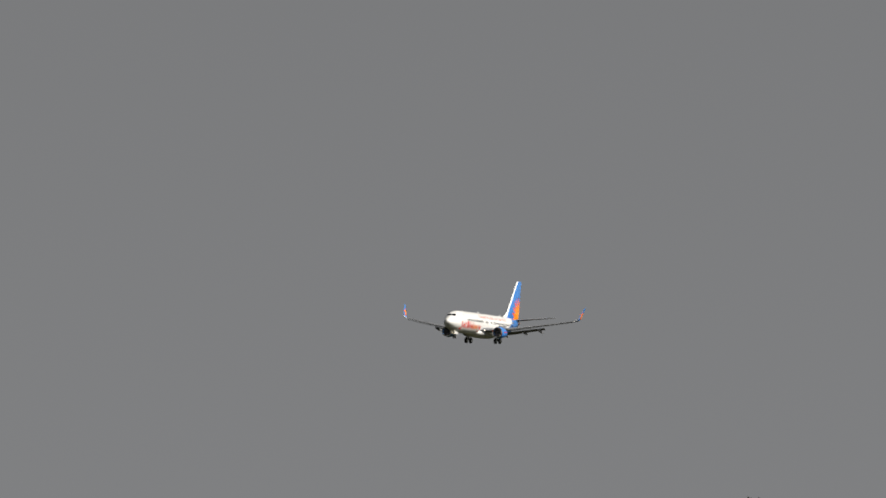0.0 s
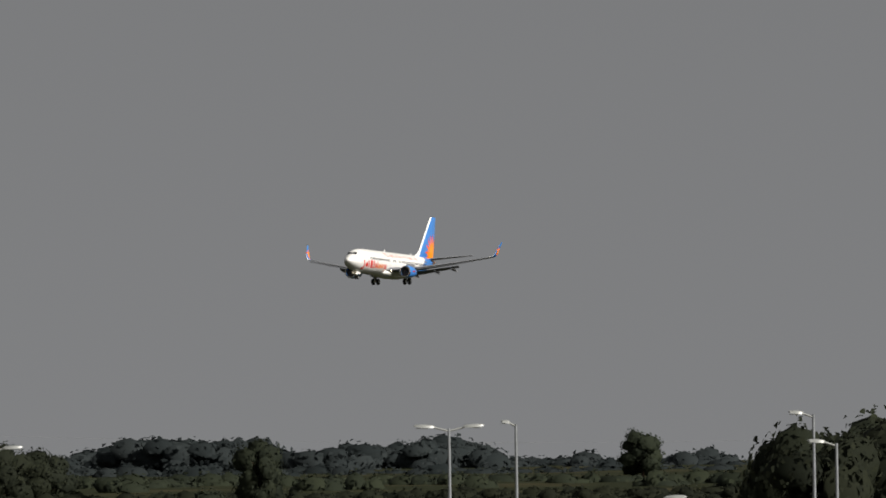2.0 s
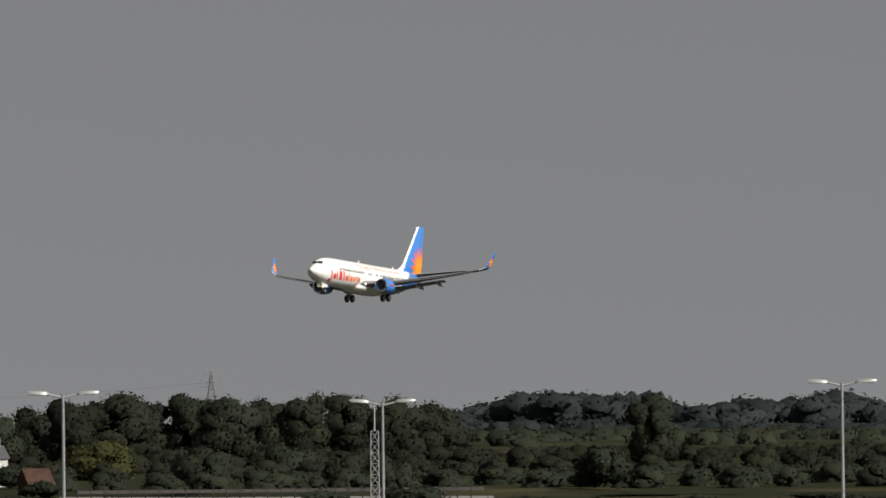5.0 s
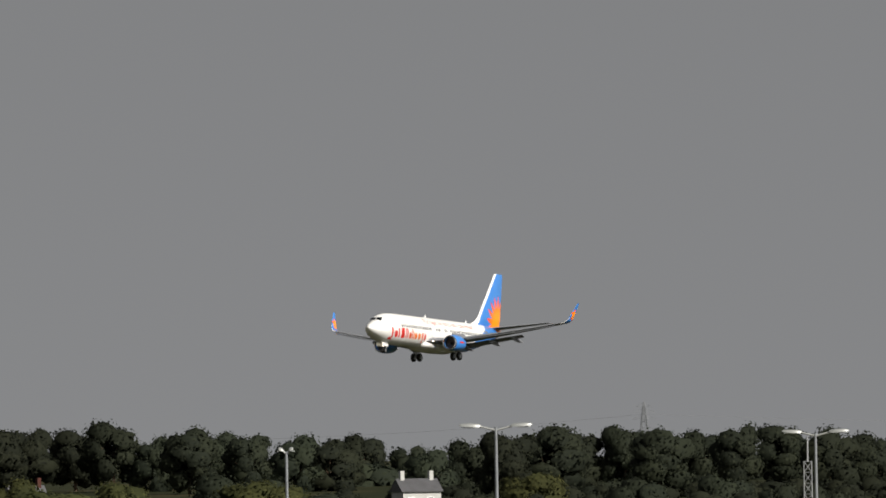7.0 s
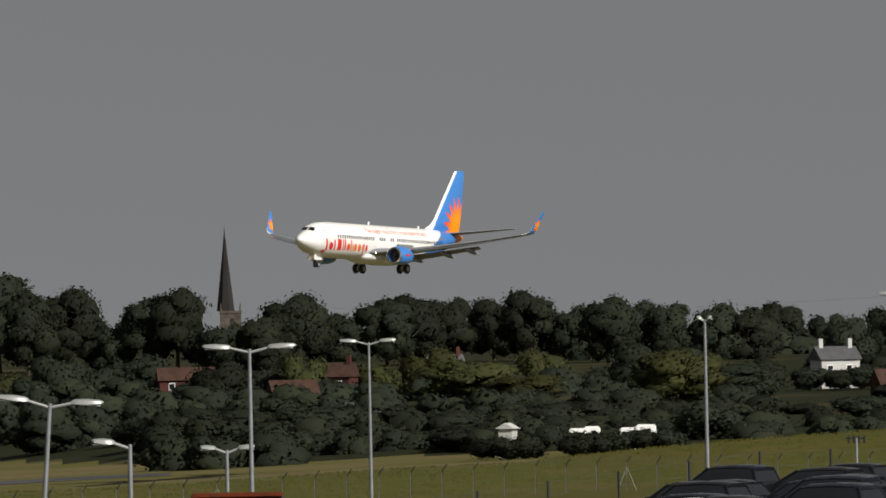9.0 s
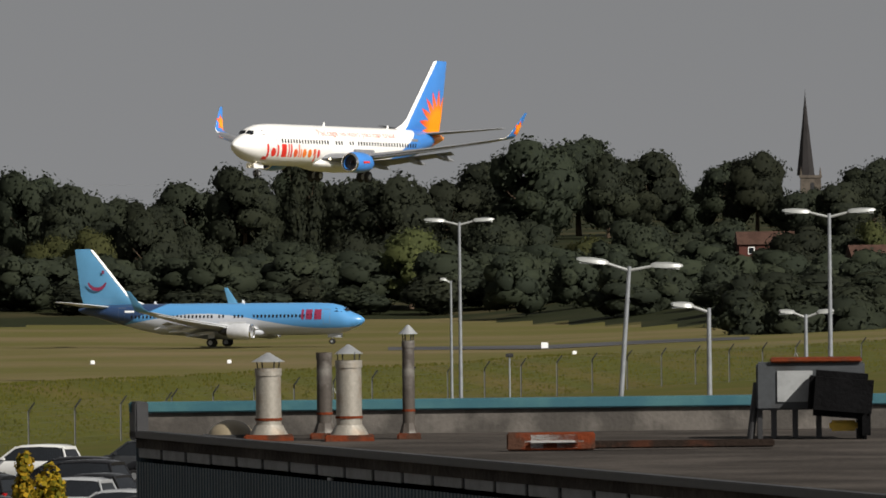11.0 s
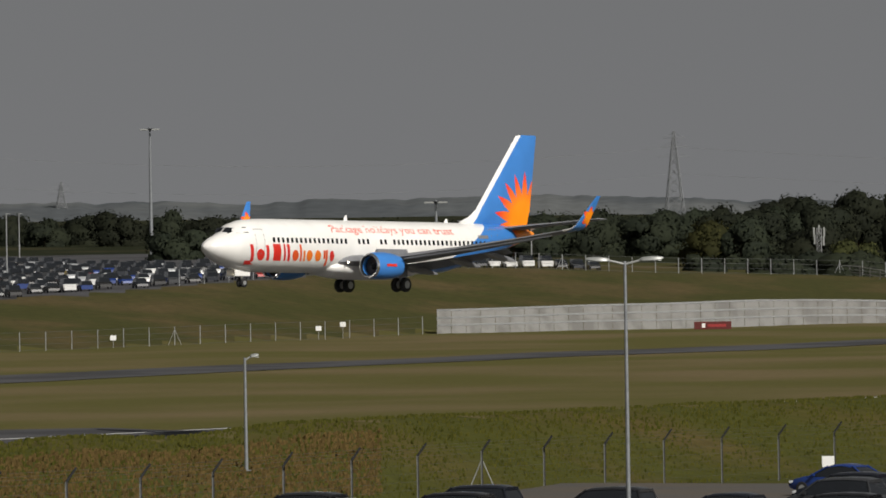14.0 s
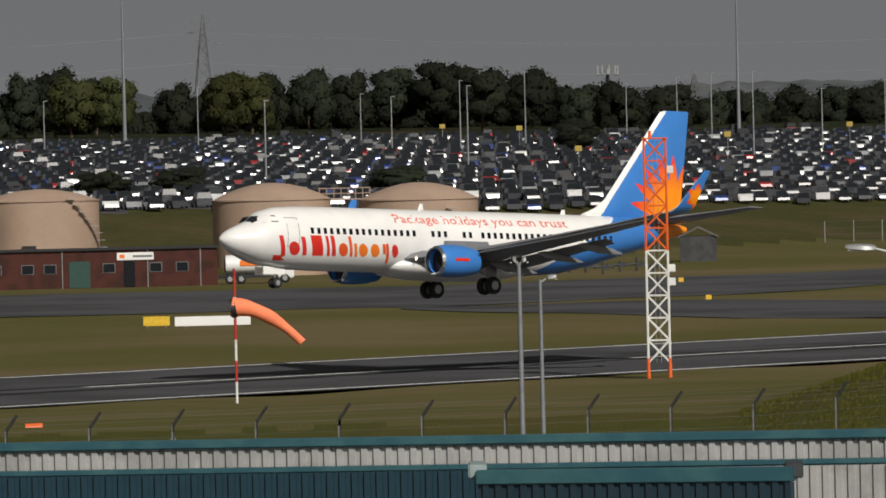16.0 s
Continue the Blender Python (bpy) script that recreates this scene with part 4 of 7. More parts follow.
def lamp_post(b, r, e, arms, lean=0.0, heads=1, thick=0.1):
    """A car park lamp; arms: sideways reach in metres, negative to the left as seen from the camera."""
    z0 = ground_height(b, r)
    h = lift(e, r) - z0
    p = thing("lamp_post", "grey steel car park lamp post with flat white heads", "lamp post", Matrix.Translation(polar(b, r, z0)) @ pose(0, 0, 0, 0, lean, -math.degrees(b / 1000)), "car park lamps")
    part("column", tube(B(), (0, 0, -0.1), (0, 0, h), thick, thick * 0.62, 10), COLUMN, p)
    part("base_plate", box(B(), (0, 0, 0.03), (0.4, 0.4, 0.06), bevel=0.01), COLUMN, p)
    for a in arms:
        s = 1 if a > 0 else -1
        n = abs(a)
        part("arm", tube(B(), (0, 0, h - 0.12), (s * n * 0.45, 0, h + 0.05), 0.045, 0.04, 8), LAMPHEAD, p)
        for k in range(heads):
            bm = B()
            y = (k - (heads - 1) / 2) * 0.7
            x0, x1 = s * n * 0.4, s * n
            rings = []
            for t, w, d in ((0, 0.08, 0.05), (0.12, 0.17, 0.09), (0.5, 0.2, 0.1), (0.9, 0.17, 0.07), (1, 0.08, 0.03)):
                x = x0 + (x1 - x0) * t
                zc = h + 0.06 + 0.05 * t
                rings.append([(x, y - w, zc - d * 0.6), (x, y + w, zc - d * 0.6), (x, y + w * 0.8, zc + d * 0.5), (x, y, zc + d), (x, y - w * 0.8, zc + d * 0.5)])
            part("lamp_head", loft(bm, rings), LAMPHEAD, p)
            part("lens", box(B(), ((x0 + x1) / 2 + s * 0.1, y, h + 0.01), (n * 0.36, 0.26, 0.03), bevel=0.008), LENS, p)
    return p


for row in ((252.6, 384, 4.4, (-1.5, 1.5)), (260.0, 400, 4.8, (-0.65,)), (292.9, 380, 5.4, (-1.05,)), (295.4, 375, 2.2, (-1.2,)), (274.6, 300, -3.9, (1.25,)),
            (166.5, 370, 3.9, (-1.5, 1.5)), (201.8, 405, 2.7, (-1.5, 1.5)), (143.3, 390, 1.6, (-0.35, 0.3)), (106.1, 430, -0.2, (-1.4, 1.3)), (92.9, 300, -0.7, (-1.55, 1.55)),
            (52.0, 385, -1.2, (-1.5, 1.5)), (51.0, 500, -7.7, (-0.6,)), (79.5, 250, -11.0, (-1.05,)), (90.2, 320, -11.8, (-0.95, 1.0)), (-24.2, 480, -11.4, (0.75,)),
            (-80.7, 350, -5.3, (-1.5, 1.5)), (-160.7, 350, -9.9, (-1.5, 1.5)), (-122.9, 425, -15.3, (0.65,)), (-248.9, 260, -17.1, (-0.18, 0.22)), (-246.6, 320, -19.0, (0.6,))):
    lamp_post(*row)
lamp_post(68.2, 255, -6.2, (-1.5, 1.5), 4.2, 2)
lamp_post(-207.1, 254, -16.6, (-1.45, 1.5), 0, 2)

FENCE_STEEL = mat("fence_post_steel", (0.3, 0.305, 0.3), 0.6, 0.3, 0.15)
MESH = mat("fence_mesh", (0.09, 0.095, 0.09), 0.7, 0.3)
BLACK = mat("black_paint", (0.012, 0.012, 0.013), 0.5)


def post_mesh(h, crank):
    bm = B()
    tube(bm, (0, 0, -0.3), (0, 0, h), 0.065, 0.065, 6)
    for f in bm.faces:
        f.material_index = 0
    if crank:
        n = len(bm.faces)
        tube(bm, (0, 0, h - 0.25), (0, 0, h), 0.065, 0.065, 6)
        tube(bm, (0, 0, h - 0.02), (0.42, 0, h + 0.58), 0.06, 0.05, 6)
        for f in list(bm.faces)[n:]:
            f.material_index = 1
    return finish(bm)


def fence_run(name, label, b0, b1, range_of, spacing, height, post_mat, crank=0, brace=0, wires=5, strand=0.005, lift_by=0.0):
    """A wire fence: posts at even steps along a line of bearings, strands between them."""
    f = thing(name, label, "fence")
    me = post_mesh(height, crank)
    me.materials.append(post_mat)
    me.materials.append(DARK)
    pts, b = [], b0
    while b < b1:
        r = range_of(b)
        pts.append((b, r))
        b += spacing / r * 1000
    for i, (b, r) in enumerate(pts):
        o = new("post", me)
        o.parent = f
        o.matrix_basis = Matrix.Translation(polar(b, r, ground_height(b, r) + lift_by)) @ pose(0, 0, 0, 0, 0, -math.degrees(b / 1000))
        if brace and i % brace == 4:
            bm = B()
            for s in (-1, 1):
                tube(bm, (0, 0, height * 0.85), (s * 0.9, 0, 0), 0.03, 0.03, 6)
            me2 = finish(bm)
            me2.materials.append(post_mat)
            o2 = new("brace", me2)
            o2.parent = f
            o2.matrix_basis = o.matrix_basis.copy()
    bm = B()
    levels = [height * (0.04 + 0.94 * k / (wires - 1)) for k in range(wires)] + ([height + 0.17, height + 0.32, height + 0.47] if crank else [])
    for k, lv in enumerate(levels):
        out = 0.0 if lv <= height else (lv - height) * 0.76
        vs = []
        for b, r in pts:
            z = ground_height(b, r) + lv + lift_by
            side = Vector((math.cos(b / 1000), -math.sin(b / 1000), 0)) * out
            vs.append((bm.verts.new(polar(b, r, z - strand) + side), bm.verts.new(polar(b, r, z + strand) + side)))
        for p, q in zip(vs, vs[1:]):
            bm.faces.new((p[0], q[0], q[1], p[1]))
    # slanting wires of the mesh
    if wires > 5:
        for (p, pr), (q, qr) in zip(pts, pts[1:]):
            a, c = polar(p, pr, ground_height(p, pr) + lift_by), polar(q, qr, ground_height(q, qr) + lift_by)
            for i in range(14):
                u, v = i / 14, min(1.0, (i + 5) / 14)
                for s in (0, 1):
                    lo, hi = a.lerp(c, u), a.lerp(c, v)
                    if s:
                        lo, hi = hi, lo
                    hi = hi + Vector((0, 0, height * min(1.0, (1 - u) * 14 / 5)))
                    w = Vector((0.0022, 0, 0))
                    bm.faces.new([bm.verts.new(x) for x in (lo - w, lo + w, hi + w, hi - w)])
    tagged(part("wire_mesh", bm, MESH, f, "grey wire mesh", False), kind="stuff")
    return f


fence_run("perimeter_fence", "tall grey chain-link airport fence with cranked barbed tops", -324.5, 20, fence_range, 3.05, 2.5, FENCE_STEEL, 1, 11, 7)
fence_run("perimeter_fence", "tall grey chain-link airport fence with cranked barbed tops", 20, 250, fence_range, 2.85, 2.7, FENCE_STEEL, 1, 13, 6)
fence_run("car_park_fence", "low fence of black posts round the car park", 110, 320, lambda b: 386.0, 3.02, 1.9, BLACK, 0, 0, 4)
fence_run("far_fence", "grey chain-link fence along the far side of the airfield", -215, -101, lambda b: far_range(b) - 6, 3.4, 2.5, STEEL, 0, 12, 4, 0.018)
fence_run("far_fence", "grey chain-link fence on the bank behind the barrier", -130, -8, lambda b: far_range(b) + tab(b, (-130, -60, -25, -8), (95, 95, 60, 30)), 3.6, 2.4, STEEL, 0, 12, 4, 0.018)


def lattice(bm, h, w0, w1, n, t=0.04, legs=4):
    """A lattice mast with cross braces; w0 and w1 the widths at foot and top."""
    for i in range(n):
        za, zb = h * i / n, h * (i + 1) / n
        wa, wb = (w0 + (w1 - w0) * q / n for q in (i, i + 1))
        ca = [(s * wa / 2, q * wa / 2, za) for s, q in ((-1, -1), (1, -1), (1, 1), (-1, 1))]
        cb = [(s * wb / 2, q * wb / 2, zb) for s, q in ((-1, -1), (1, -1), (1, 1), (-1, 1))]
        for k in range(4):
            tube(bm, ca[k], cb[k], t, t, 6)
            tube(bm, ca[k], cb[(k + 1) % 4], t * 0.7, t * 0.7, 5)
            tube(bm, ca[(k + 1) % 4], cb[k], t * 0.7, t * 0.7, 5)
            tube(bm, cb[k], cb[(k + 1) % 4], t * 0.6, t * 0.6, 5)
    return bm


def facing(b, r, z):
    return Matrix.Translation(polar(b, r, z)) @ pose(0, 0, 0, 0, 0, -math.degrees(b / 1000))


ORANGE_STEEL = mat("orange_steel", (0.75, 0.13, 0.025), 0.45, 0.0, 0.12, 1.0, 10)
WHITE_STEEL = mat("white_steel", (0.72, 0.72, 0.7), 0.45, 0.0, 0.1, 1.0, 10)
tower = thing("lattice_tower", "orange and white lattice tower beside the runway", "tower", facing(-233.6, 550, 1.03) @ Matrix.Diagonal((0.9386, 0.9386, 0.9386, 1)))
top = lift(-3.7, 586)
part("lower_frame", lattice(B(), top * 0.5, 1.4, 1.4, 5, 0.085), WHITE_STEEL, tower, "white painted lattice")
up = part("upper_frame", lattice(B(), top * 0.5, 1.4, 1.4, 5, 0.085), ORANGE_STEEL, tower, "orange painted lattice")
up.location = (0, 0, top * 0.5)
part("platform_rail", box(B(), (0, 0, top), (1.7, 1.7, 0.1), bevel=0.02), ORANGE_STEEL, tower)
for x in (-0.7, 0.7):
    for y in (-0.7, 0.7):
        part("foot", tube(B(), (x, y, -1.2), (x, y, 0.3), 0.14, 0.1, 10), ORANGE_STEEL, tower)
part("ladder", box(box(B(), (-0.15, 0, top / 2), (0.03, 0.03, top)), (0.15, 0, top / 2), (0.03, 0.03, top)), STEEL, tower)
for z in (top * 0.86, top * 0.42, top * 0.36):
    part("equipment_box", box(B(), (0.9, 0.1, z), (0.55, 0.5, 0.5), bevel=0.04), WHITE_STEEL, tower)
part("beacon", tube(B(), (-0.3, 0, top), (-0.3, 0, top + 0.5), 0.12, 0.1, 10), ORANGE_STEEL, tower)

sock_r = 510
sock = thing("windsock", "orange fabric windsock on a red and white pole", "windsock", facing(-280.4, sock_r, ground_height(-280.4, sock_r)))
hs = 7.2
for i in range(6):
    part("pole_band", tube(B(), (0, 0, hs * i / 6), (0, 0, hs * (i + 1) / 6), 0.08, 0.08, 10), (WHITE_STEEL, mat("red_band", (0.45, 0.03, 0.02), 0.5))[i % 2], sock)
part("hoop", tube(B(), (-0.25, 0, 5.35), (0.05, 0, 5.4), 0.55, 0.55, 18), DARK, sock)
bm = B()
rings = []
for t in [i / 10 for i in range(11)]:
    x, z = -0.2 + 3.95 * t, 5.42 + 0.25 * math.sin(t * 2) - 2.3 * t ** 1.7
    ang = -0.15 - 0.75 * t
    rr = 0.54 - 0.32 * t + 0.03 * math.sin(t * 14)
    rings.append([(x - rr * math.sin(a) * math.sin(ang), rr * math.cos(a), z + rr * math.sin(a) * math.cos(ang)) for a in [2 * math.pi * k / 18 for k in range(18)]])
part("sock", loft(bm, rings, False), mat("windsock_cloth", (0.95, 0.26, 0.13), 0.8, 0, 0.1, 1.5, 6), sock, "sun-bleached orange cloth")
part("obstruction_light", tube(B(), (0, 0, hs), (0, 0, hs + 0.4), 0.1, 0.08, 10), mat("red_lens", (0.35, 0.02, 0.02), 0.2), sock)
part("cross_arm", tube(B(), (-0.15, 0, hs - 0.1), (0.15, 0, hs - 0.1), 0.05), DARK, sock)

mast = thing("lattice_mast", "slim grey lattice mast beside the car park", "mast", facing(-29.7, 390, ground_height(-29.7, 390)))
mh = lift(-15.4, 390) - ground_height(-29.7, 390)
part("frame", lattice(B(), mh, 0.44, 0.36, 14, 0.024), STEEL, mast)
part("platform", box(B(), (0, 0, mh), (0.7, 0.7, 0.08), bevel=0.02), DARK, mast)
part("spike", tube(B(), (0, 0, mh), (0, 0, mh + 0.75), 0.05, 0.03, 8), DARK, mast)
mast = thing("lattice_mast", "slim grey lattice mast beside a lamp post", "mast", facing(200.9, 402, ground_height(200.9, 402)))
mh = lift(-0.4, 402) - ground_height(200.9, 402)
part("frame", lattice(B(), mh, 0.42, 0.34, 14, 0.022), STEEL, mast)
part("spike", tube(B(), (0, 0, mh), (0, 0, mh + 1.1), 0.04, 0.03, 8), STEEL, mast)

pole = thing("aerial_pole", "weathered pole with clusters of dark aerials", "aerial", facing(-197.0, 195, lift(-36.5, 195) - 1.6))
ph = lift(-14.0, 195) - lift(-36.5, 195) + 1.6
part("pole", tube(B(), (0, 0, 0), (0, 0, ph), 0.06, 0.045, 10), COLUMN, pole)
random.seed(8)
for z, n in ((ph - 0.55, 3), (ph - 1.35, 4), (ph - 2.3, 5), (ph - 2.45, 4)):
    for i in range(n):
        a = random.uniform(0, 6.28)
        part("aerial", tube(B(), (0.05 * math.cos(a), 0.05 * math.sin(a), z), (0.24 * math.cos(a), 0.24 * math.sin(a), z + random.uniform(-0.3, 0.3)), 0.035, 0.02, 6), DARK, pole)
part("aerial_rod", tube(B(), (-0.15, 0, ph - 1.0), (-0.15, 0, ph - 0.3), 0.04), DARK, pole)
ant = thing("aerial_pole", "short pole with a dark flat aerial array", "aerial", facing(159.8, 380, ground_height(159.8, 380)))
ah = lift(-11.8, 380) - ground_height(159.8, 380)
part("pole", tube(B(), (0, 0, 0), (0, 0, ah), 0.06, 0.05, 8), COLUMN, ant)
for i in range(4):
    part("element", box(B(), (-0.33 + 0.22 * i, 0, ah - 0.05), (0.09, 0.08, 0.34), bevel=0.02), DARK, ant)
part("boom", tube(B(), (-0.45, 0, ah), (0.35, 0, ah), 0.03), DARK, ant)
cctv = thing("camera_pole", "thin pole with a dark camera beside the fence", "camera pole", facing(57.4, 700, ground_height(57.4, 700)))
part("pole", tube(B(), (0, 0, 0), (0, 0, lift(-16.2, 700) - ground_height(57.4, 700)), 0.08, 0.07, 8), COLUMN, cctv)
part("camera_head", box(B(), (0, 0, lift(-16.0, 700) - ground_height(57.4, 700)), (0.6, 0.35, 0.3), pose(0, 0, 0, 0, 0, 0), 0.05), DARK, cctv)


def high_mast(b, r, e):
    z0 = ground_height(b, r)
    h = lift(e, r) - z0
    p = thing("high_mast", "tall slim steel mast with a ring of floodlights", "floodlight mast", facing(b, r, z0), "floodlight masts over the far car park")
    part("column", tube(B(), (0, 0, 0), (0, 0, h), 0.38, 0.16, 12), COLUMN, p)
    part("ring", tube(B(), (0, 0, h - 0.5), (0, 0, h - 0.2), 0.7, 0.8, 14), DARK, p)
    for i in range(6):
        a = i * math.pi / 3
        part("floodlight", box(B(), (1.45 * math.cos(a), 1.45 * math.sin(a), h - 0.4), (0.8, 0.6, 0.28), bevel=0.05), LAMPHEAD, p)


for b, r, e in ((-194.6, 1700, 10.7), (-133.0, 1700, 10.3), (-292.1, 1650, 14.0), (-224.2, 1690, 13.0), (-101.5, 1430, 1.8)):
    high_mast(b, r, e)


def small_column(b, r, e):
    z0 = ground_height(b, r)
    p = thing("street_lamp", "slender grey lighting column among parked cars", "street lamp", facing(b, r, z0), "lighting columns in the far car park")
    h = lift(e, r) - z0
    part("column", tube(B(), (0, 0, 0), (0, 0, h), 0.12, 0.08, 8), STEEL, p)
    part("lamp_head", box(B(), (0.25, 0, h), (0.7, 0.25, 0.12), bevel=0.03), LAMPHEAD, p)


for b, r, e in ((-276.6, 1150, 1.5), (-262.6, 1500, 1.6), (-255.0, 1480, 3.2), (-254.2, 1300, 2.6), (-247.8, 1550, 4.0), (-231.0, 1500, 3.0), (-236.6, 1640, 2.4), (-222.6, 1450, 3.4), (-227.2, 1600, 3.4), (-266.0, 1620, 2.0), (-173.8, 1500, 2.6), (-172.6, 1520, 1.4), (-171.6, 1540, 1.4), (-149, 1400, 1.0), (-147.6, 1600, 1.0), (-200, 1500, 1.6), (-157, 1700, 2.2),
                (-208, 1500, 2.2), (-205.6, 1400, 2.0), (-215.0, 1480, 1.4), (-190, 1350, -1.0), (-183, 1260, -4.0), (-126, 1430, -2.6), (-113, 1430, -2.0), (-91, 1440, -1.6), (-301, 1500, 2.0), (-284, 1560, 3.2), (-107, 1500, -1.0), (-110, 1480, -1.8)):
    small_column(b, r, e)


def pylon(b, r, e, turn=0.0):
    z0 = ground_height(b, min(r, 4800))
    h = lift(e, r) - z0
    p = thing("electricity_pylon", "grey steel lattice electricity pylon far off", "pylon", facing(b, r, z0) @ pose(0, 0, 0, 0, 0, turn), "pylons of the power line")
    part("frame", lattice(lattice(B(), h * 0.7, 7.0, 2.4, 6, 0.16), 0.1, 2, 2, 1, 0.05), PYLON, p)
    up = part("peak", lattice(B(), h * 0.3, 2.4, 0.5, 5, 0.13), PYLON, p)
    up.location = (0, 0, h * 0.7)
    for z, w in ((h * 0.7, 6.2), (h * 0.82, 5.2), (h * 0.92, 4.2)):
        bm = B()
        for s in (-1, 1):
            tube(bm, (0, -0.6, z), (s * w, 0, z), 0.12, 0.08, 6)
            tube(bm, (0, 0.6, z), (s * w, 0, z), 0.12, 0.08, 6)
            tube(bm, (0, 0, z + 2.0), (s * w, 0, z + 0.1), 0.09, 0.06, 6)
        part("cross_arm", bm, PYLON, p)
    return h + z0


PYLON = mat("pylon_steel", (0.2, 0.21, 0.22), 0.6, 0.3)
PYLONS = ((-283.2, 3000, 11.2), (-163.9, 3000, 10.3), (-75.1, 3400, 9.0), (182.9, 4600, 6.4), (-142.9, 4500, 4.4), (-229, 4600, 3.6))
for b, r, e in PYLONS:
    pylon(b, r, e, 84 if b == -163.9 else 10)
bm = B()
for drop in (-6.0, -16.0):
    for (b0, r0, e0), (b1, r1, e1) in ((PYLONS[0], PYLONS[1]), (PYLONS[1], PYLONS[2]), ((-420, 3000, 10.5), PYLONS[0]), (PYLONS[2], (40, 4600, 5.0)), ((100, 4700, 5.0), PYLONS[3]), (PYLONS[3], (330, 4700, 4.5))):
        a, c = polar(b0, r0, lift(e0, r0) + drop), polar(b1, r1, lift(e1, r1) + drop)
        vs = []
        for i in range(25):
            t = i / 24
            o = a.lerp(c, t) - Vector((0, 0, 26 * t * (1 - t)))
            vs.append((bm.verts.new(o), bm.verts.new(o + Vector((0, 0, 0.14)))))
        for p, q in zip(vs, vs[1:]):
            bm.faces.new((p[0], q[0], q[1], p[1]))
tagged(part("power_lines", bm, PYLON, None, "", False), "thin dark power lines strung between the pylons", "power line", kind="stuff")

cell = thing("phone_mast", "pale grey telephone mast with panel aerials", "phone mast", facing(-238.6, 1950, ground_height(-238.6, 1950)))
ch = lift(4.2, 1950) - ground_height(-238.6, 1950)
part("column", tube(B(), (0, 0, 0), (0, 0, ch), 0.5, 0.4, 12), LAMPHEAD, cell)
part("head_frame", tube(B(), (0, 0, ch - 1.4), (0, 0, ch - 1.2), 2.6, 2.0, 14), STEEL, cell)
for i in range(9):
    a = i * 2 * math.pi / 9
    part("panel_aerial", box(B(), (2.2 * math.cos(a), 2.2 * math.sin(a), ch - 0.5), (0.35, 0.35, 2.2), bevel=0.05), LAMPHEAD, cell)
cell = thing("phone_mast", "grey lattice mast with panel aerials behind the barrier", "phone mast", facing(-59.2, 1440, ground_height(-59.2, 1440)))
ch = lift(-2.0, 1440) - ground_height(-59.2, 1440)
part("frame", lattice(B(), ch, 0.8, 0.7, 9, 0.05), STEEL, cell)
for dx, z in ((-0.8, ch), (0.8, ch), (0.7, ch - 1.4), (-0.7, ch - 1.2), (0, ch + 0.4)):
    part("panel_aerial", box(B(), (dx, 0, z - 0.6), (0.3, 0.3, 1.5), bevel=0.04), LAMPHEAD, cell)

# ---- blast barrier, signs and markers on the field ----
barrier = tagged(new("blast_barrier"), "long curved pale concrete blast barrier with horizontal ribs", "barrier")
pts = [-101.6 + 71.3 * i / 44 for i in range(45)]
for i, (b0, b1) in enumerate(zip(pts, pts[1:])):
    bm = B()
    rows = []
    for b in (b0 + 0.02, b1 - 0.02):
        r = far_range(b) - 8
        z0 = ground_height(b, r)
        hgt = tab(b, (-102, -67, -30), (3.4, 3.9, 2.5))
        rows.append([polar(b, r + 1.6 * q, z0 + hgt * q) for q in (0, 0.3, 0.62, 1.0)] + [polar(b, r + 1.9, z0 + hgt), polar(b, r + 1.9, z0)])
    vs = [[bm.verts.new(p) for p in row] for row in rows]
    for j in range(6):
        bm.faces.new((vs[0][j], vs[0][(j + 1) % 6], vs[1][(j + 1) % 6], vs[1][j]))
    bm.faces.new(vs[0][::-1])
    bm.faces.new(vs[1])
    bmesh.ops.recalc_face_normals(bm, faces=bm.faces)
    part("panel", bm, CONCRETE, barrier, "", False)
for q in (0.36, 0.66, 0.98):
    bm = B()
    vs = []
    for b in pts:
        r = far_range(b) - 8
        z = ground_height(b, r) + tab(b, (-102, -67, -30), (3.4, 3.9, 2.5)) * q
        vs.append((bm.verts.new(polar(b, r + 1.6 * q - 0.12, z - 0.14)), bm.verts.new(polar(b, r + 1.6 * q - 0.12, z + 0.1))))
    for p, c in zip(vs, vs[1:]):
        bm.faces.new((p[0], c[0], c[1], p[1]))
    part("rib", bm, STEEL, barrier, "grey horizontal rib", False)


def board(name, label, b, r, e, w, h, material, legs=True, z=None, bars=None):
    """A sign that faces the camera, its middle at elevation e."""
    z0 = ground_height(b, r)
    zc = lift(e, r) - z0
    s = thing(name, label, "sign", facing(b, r, z0))
    part("panel", box(B(), (0, 0, zc), (w, 0.08, h), bevel=0.015), material, s)
    for x in ((-w * 0.35, w * 0.35) if w > 1 else (0,)):
        if zc - h / 2 > 0.05:
            part("leg", tube(B(), (x, 0.08, 0), (x, 0.08, zc), 0.04, 0.04, 6), STEEL, s)
    for x, bw, bh, m in bars or ():
        part("writing_bar", box(B(), (x, -0.05, zc), (bw, 0.02, bh)), m, s)
    return s


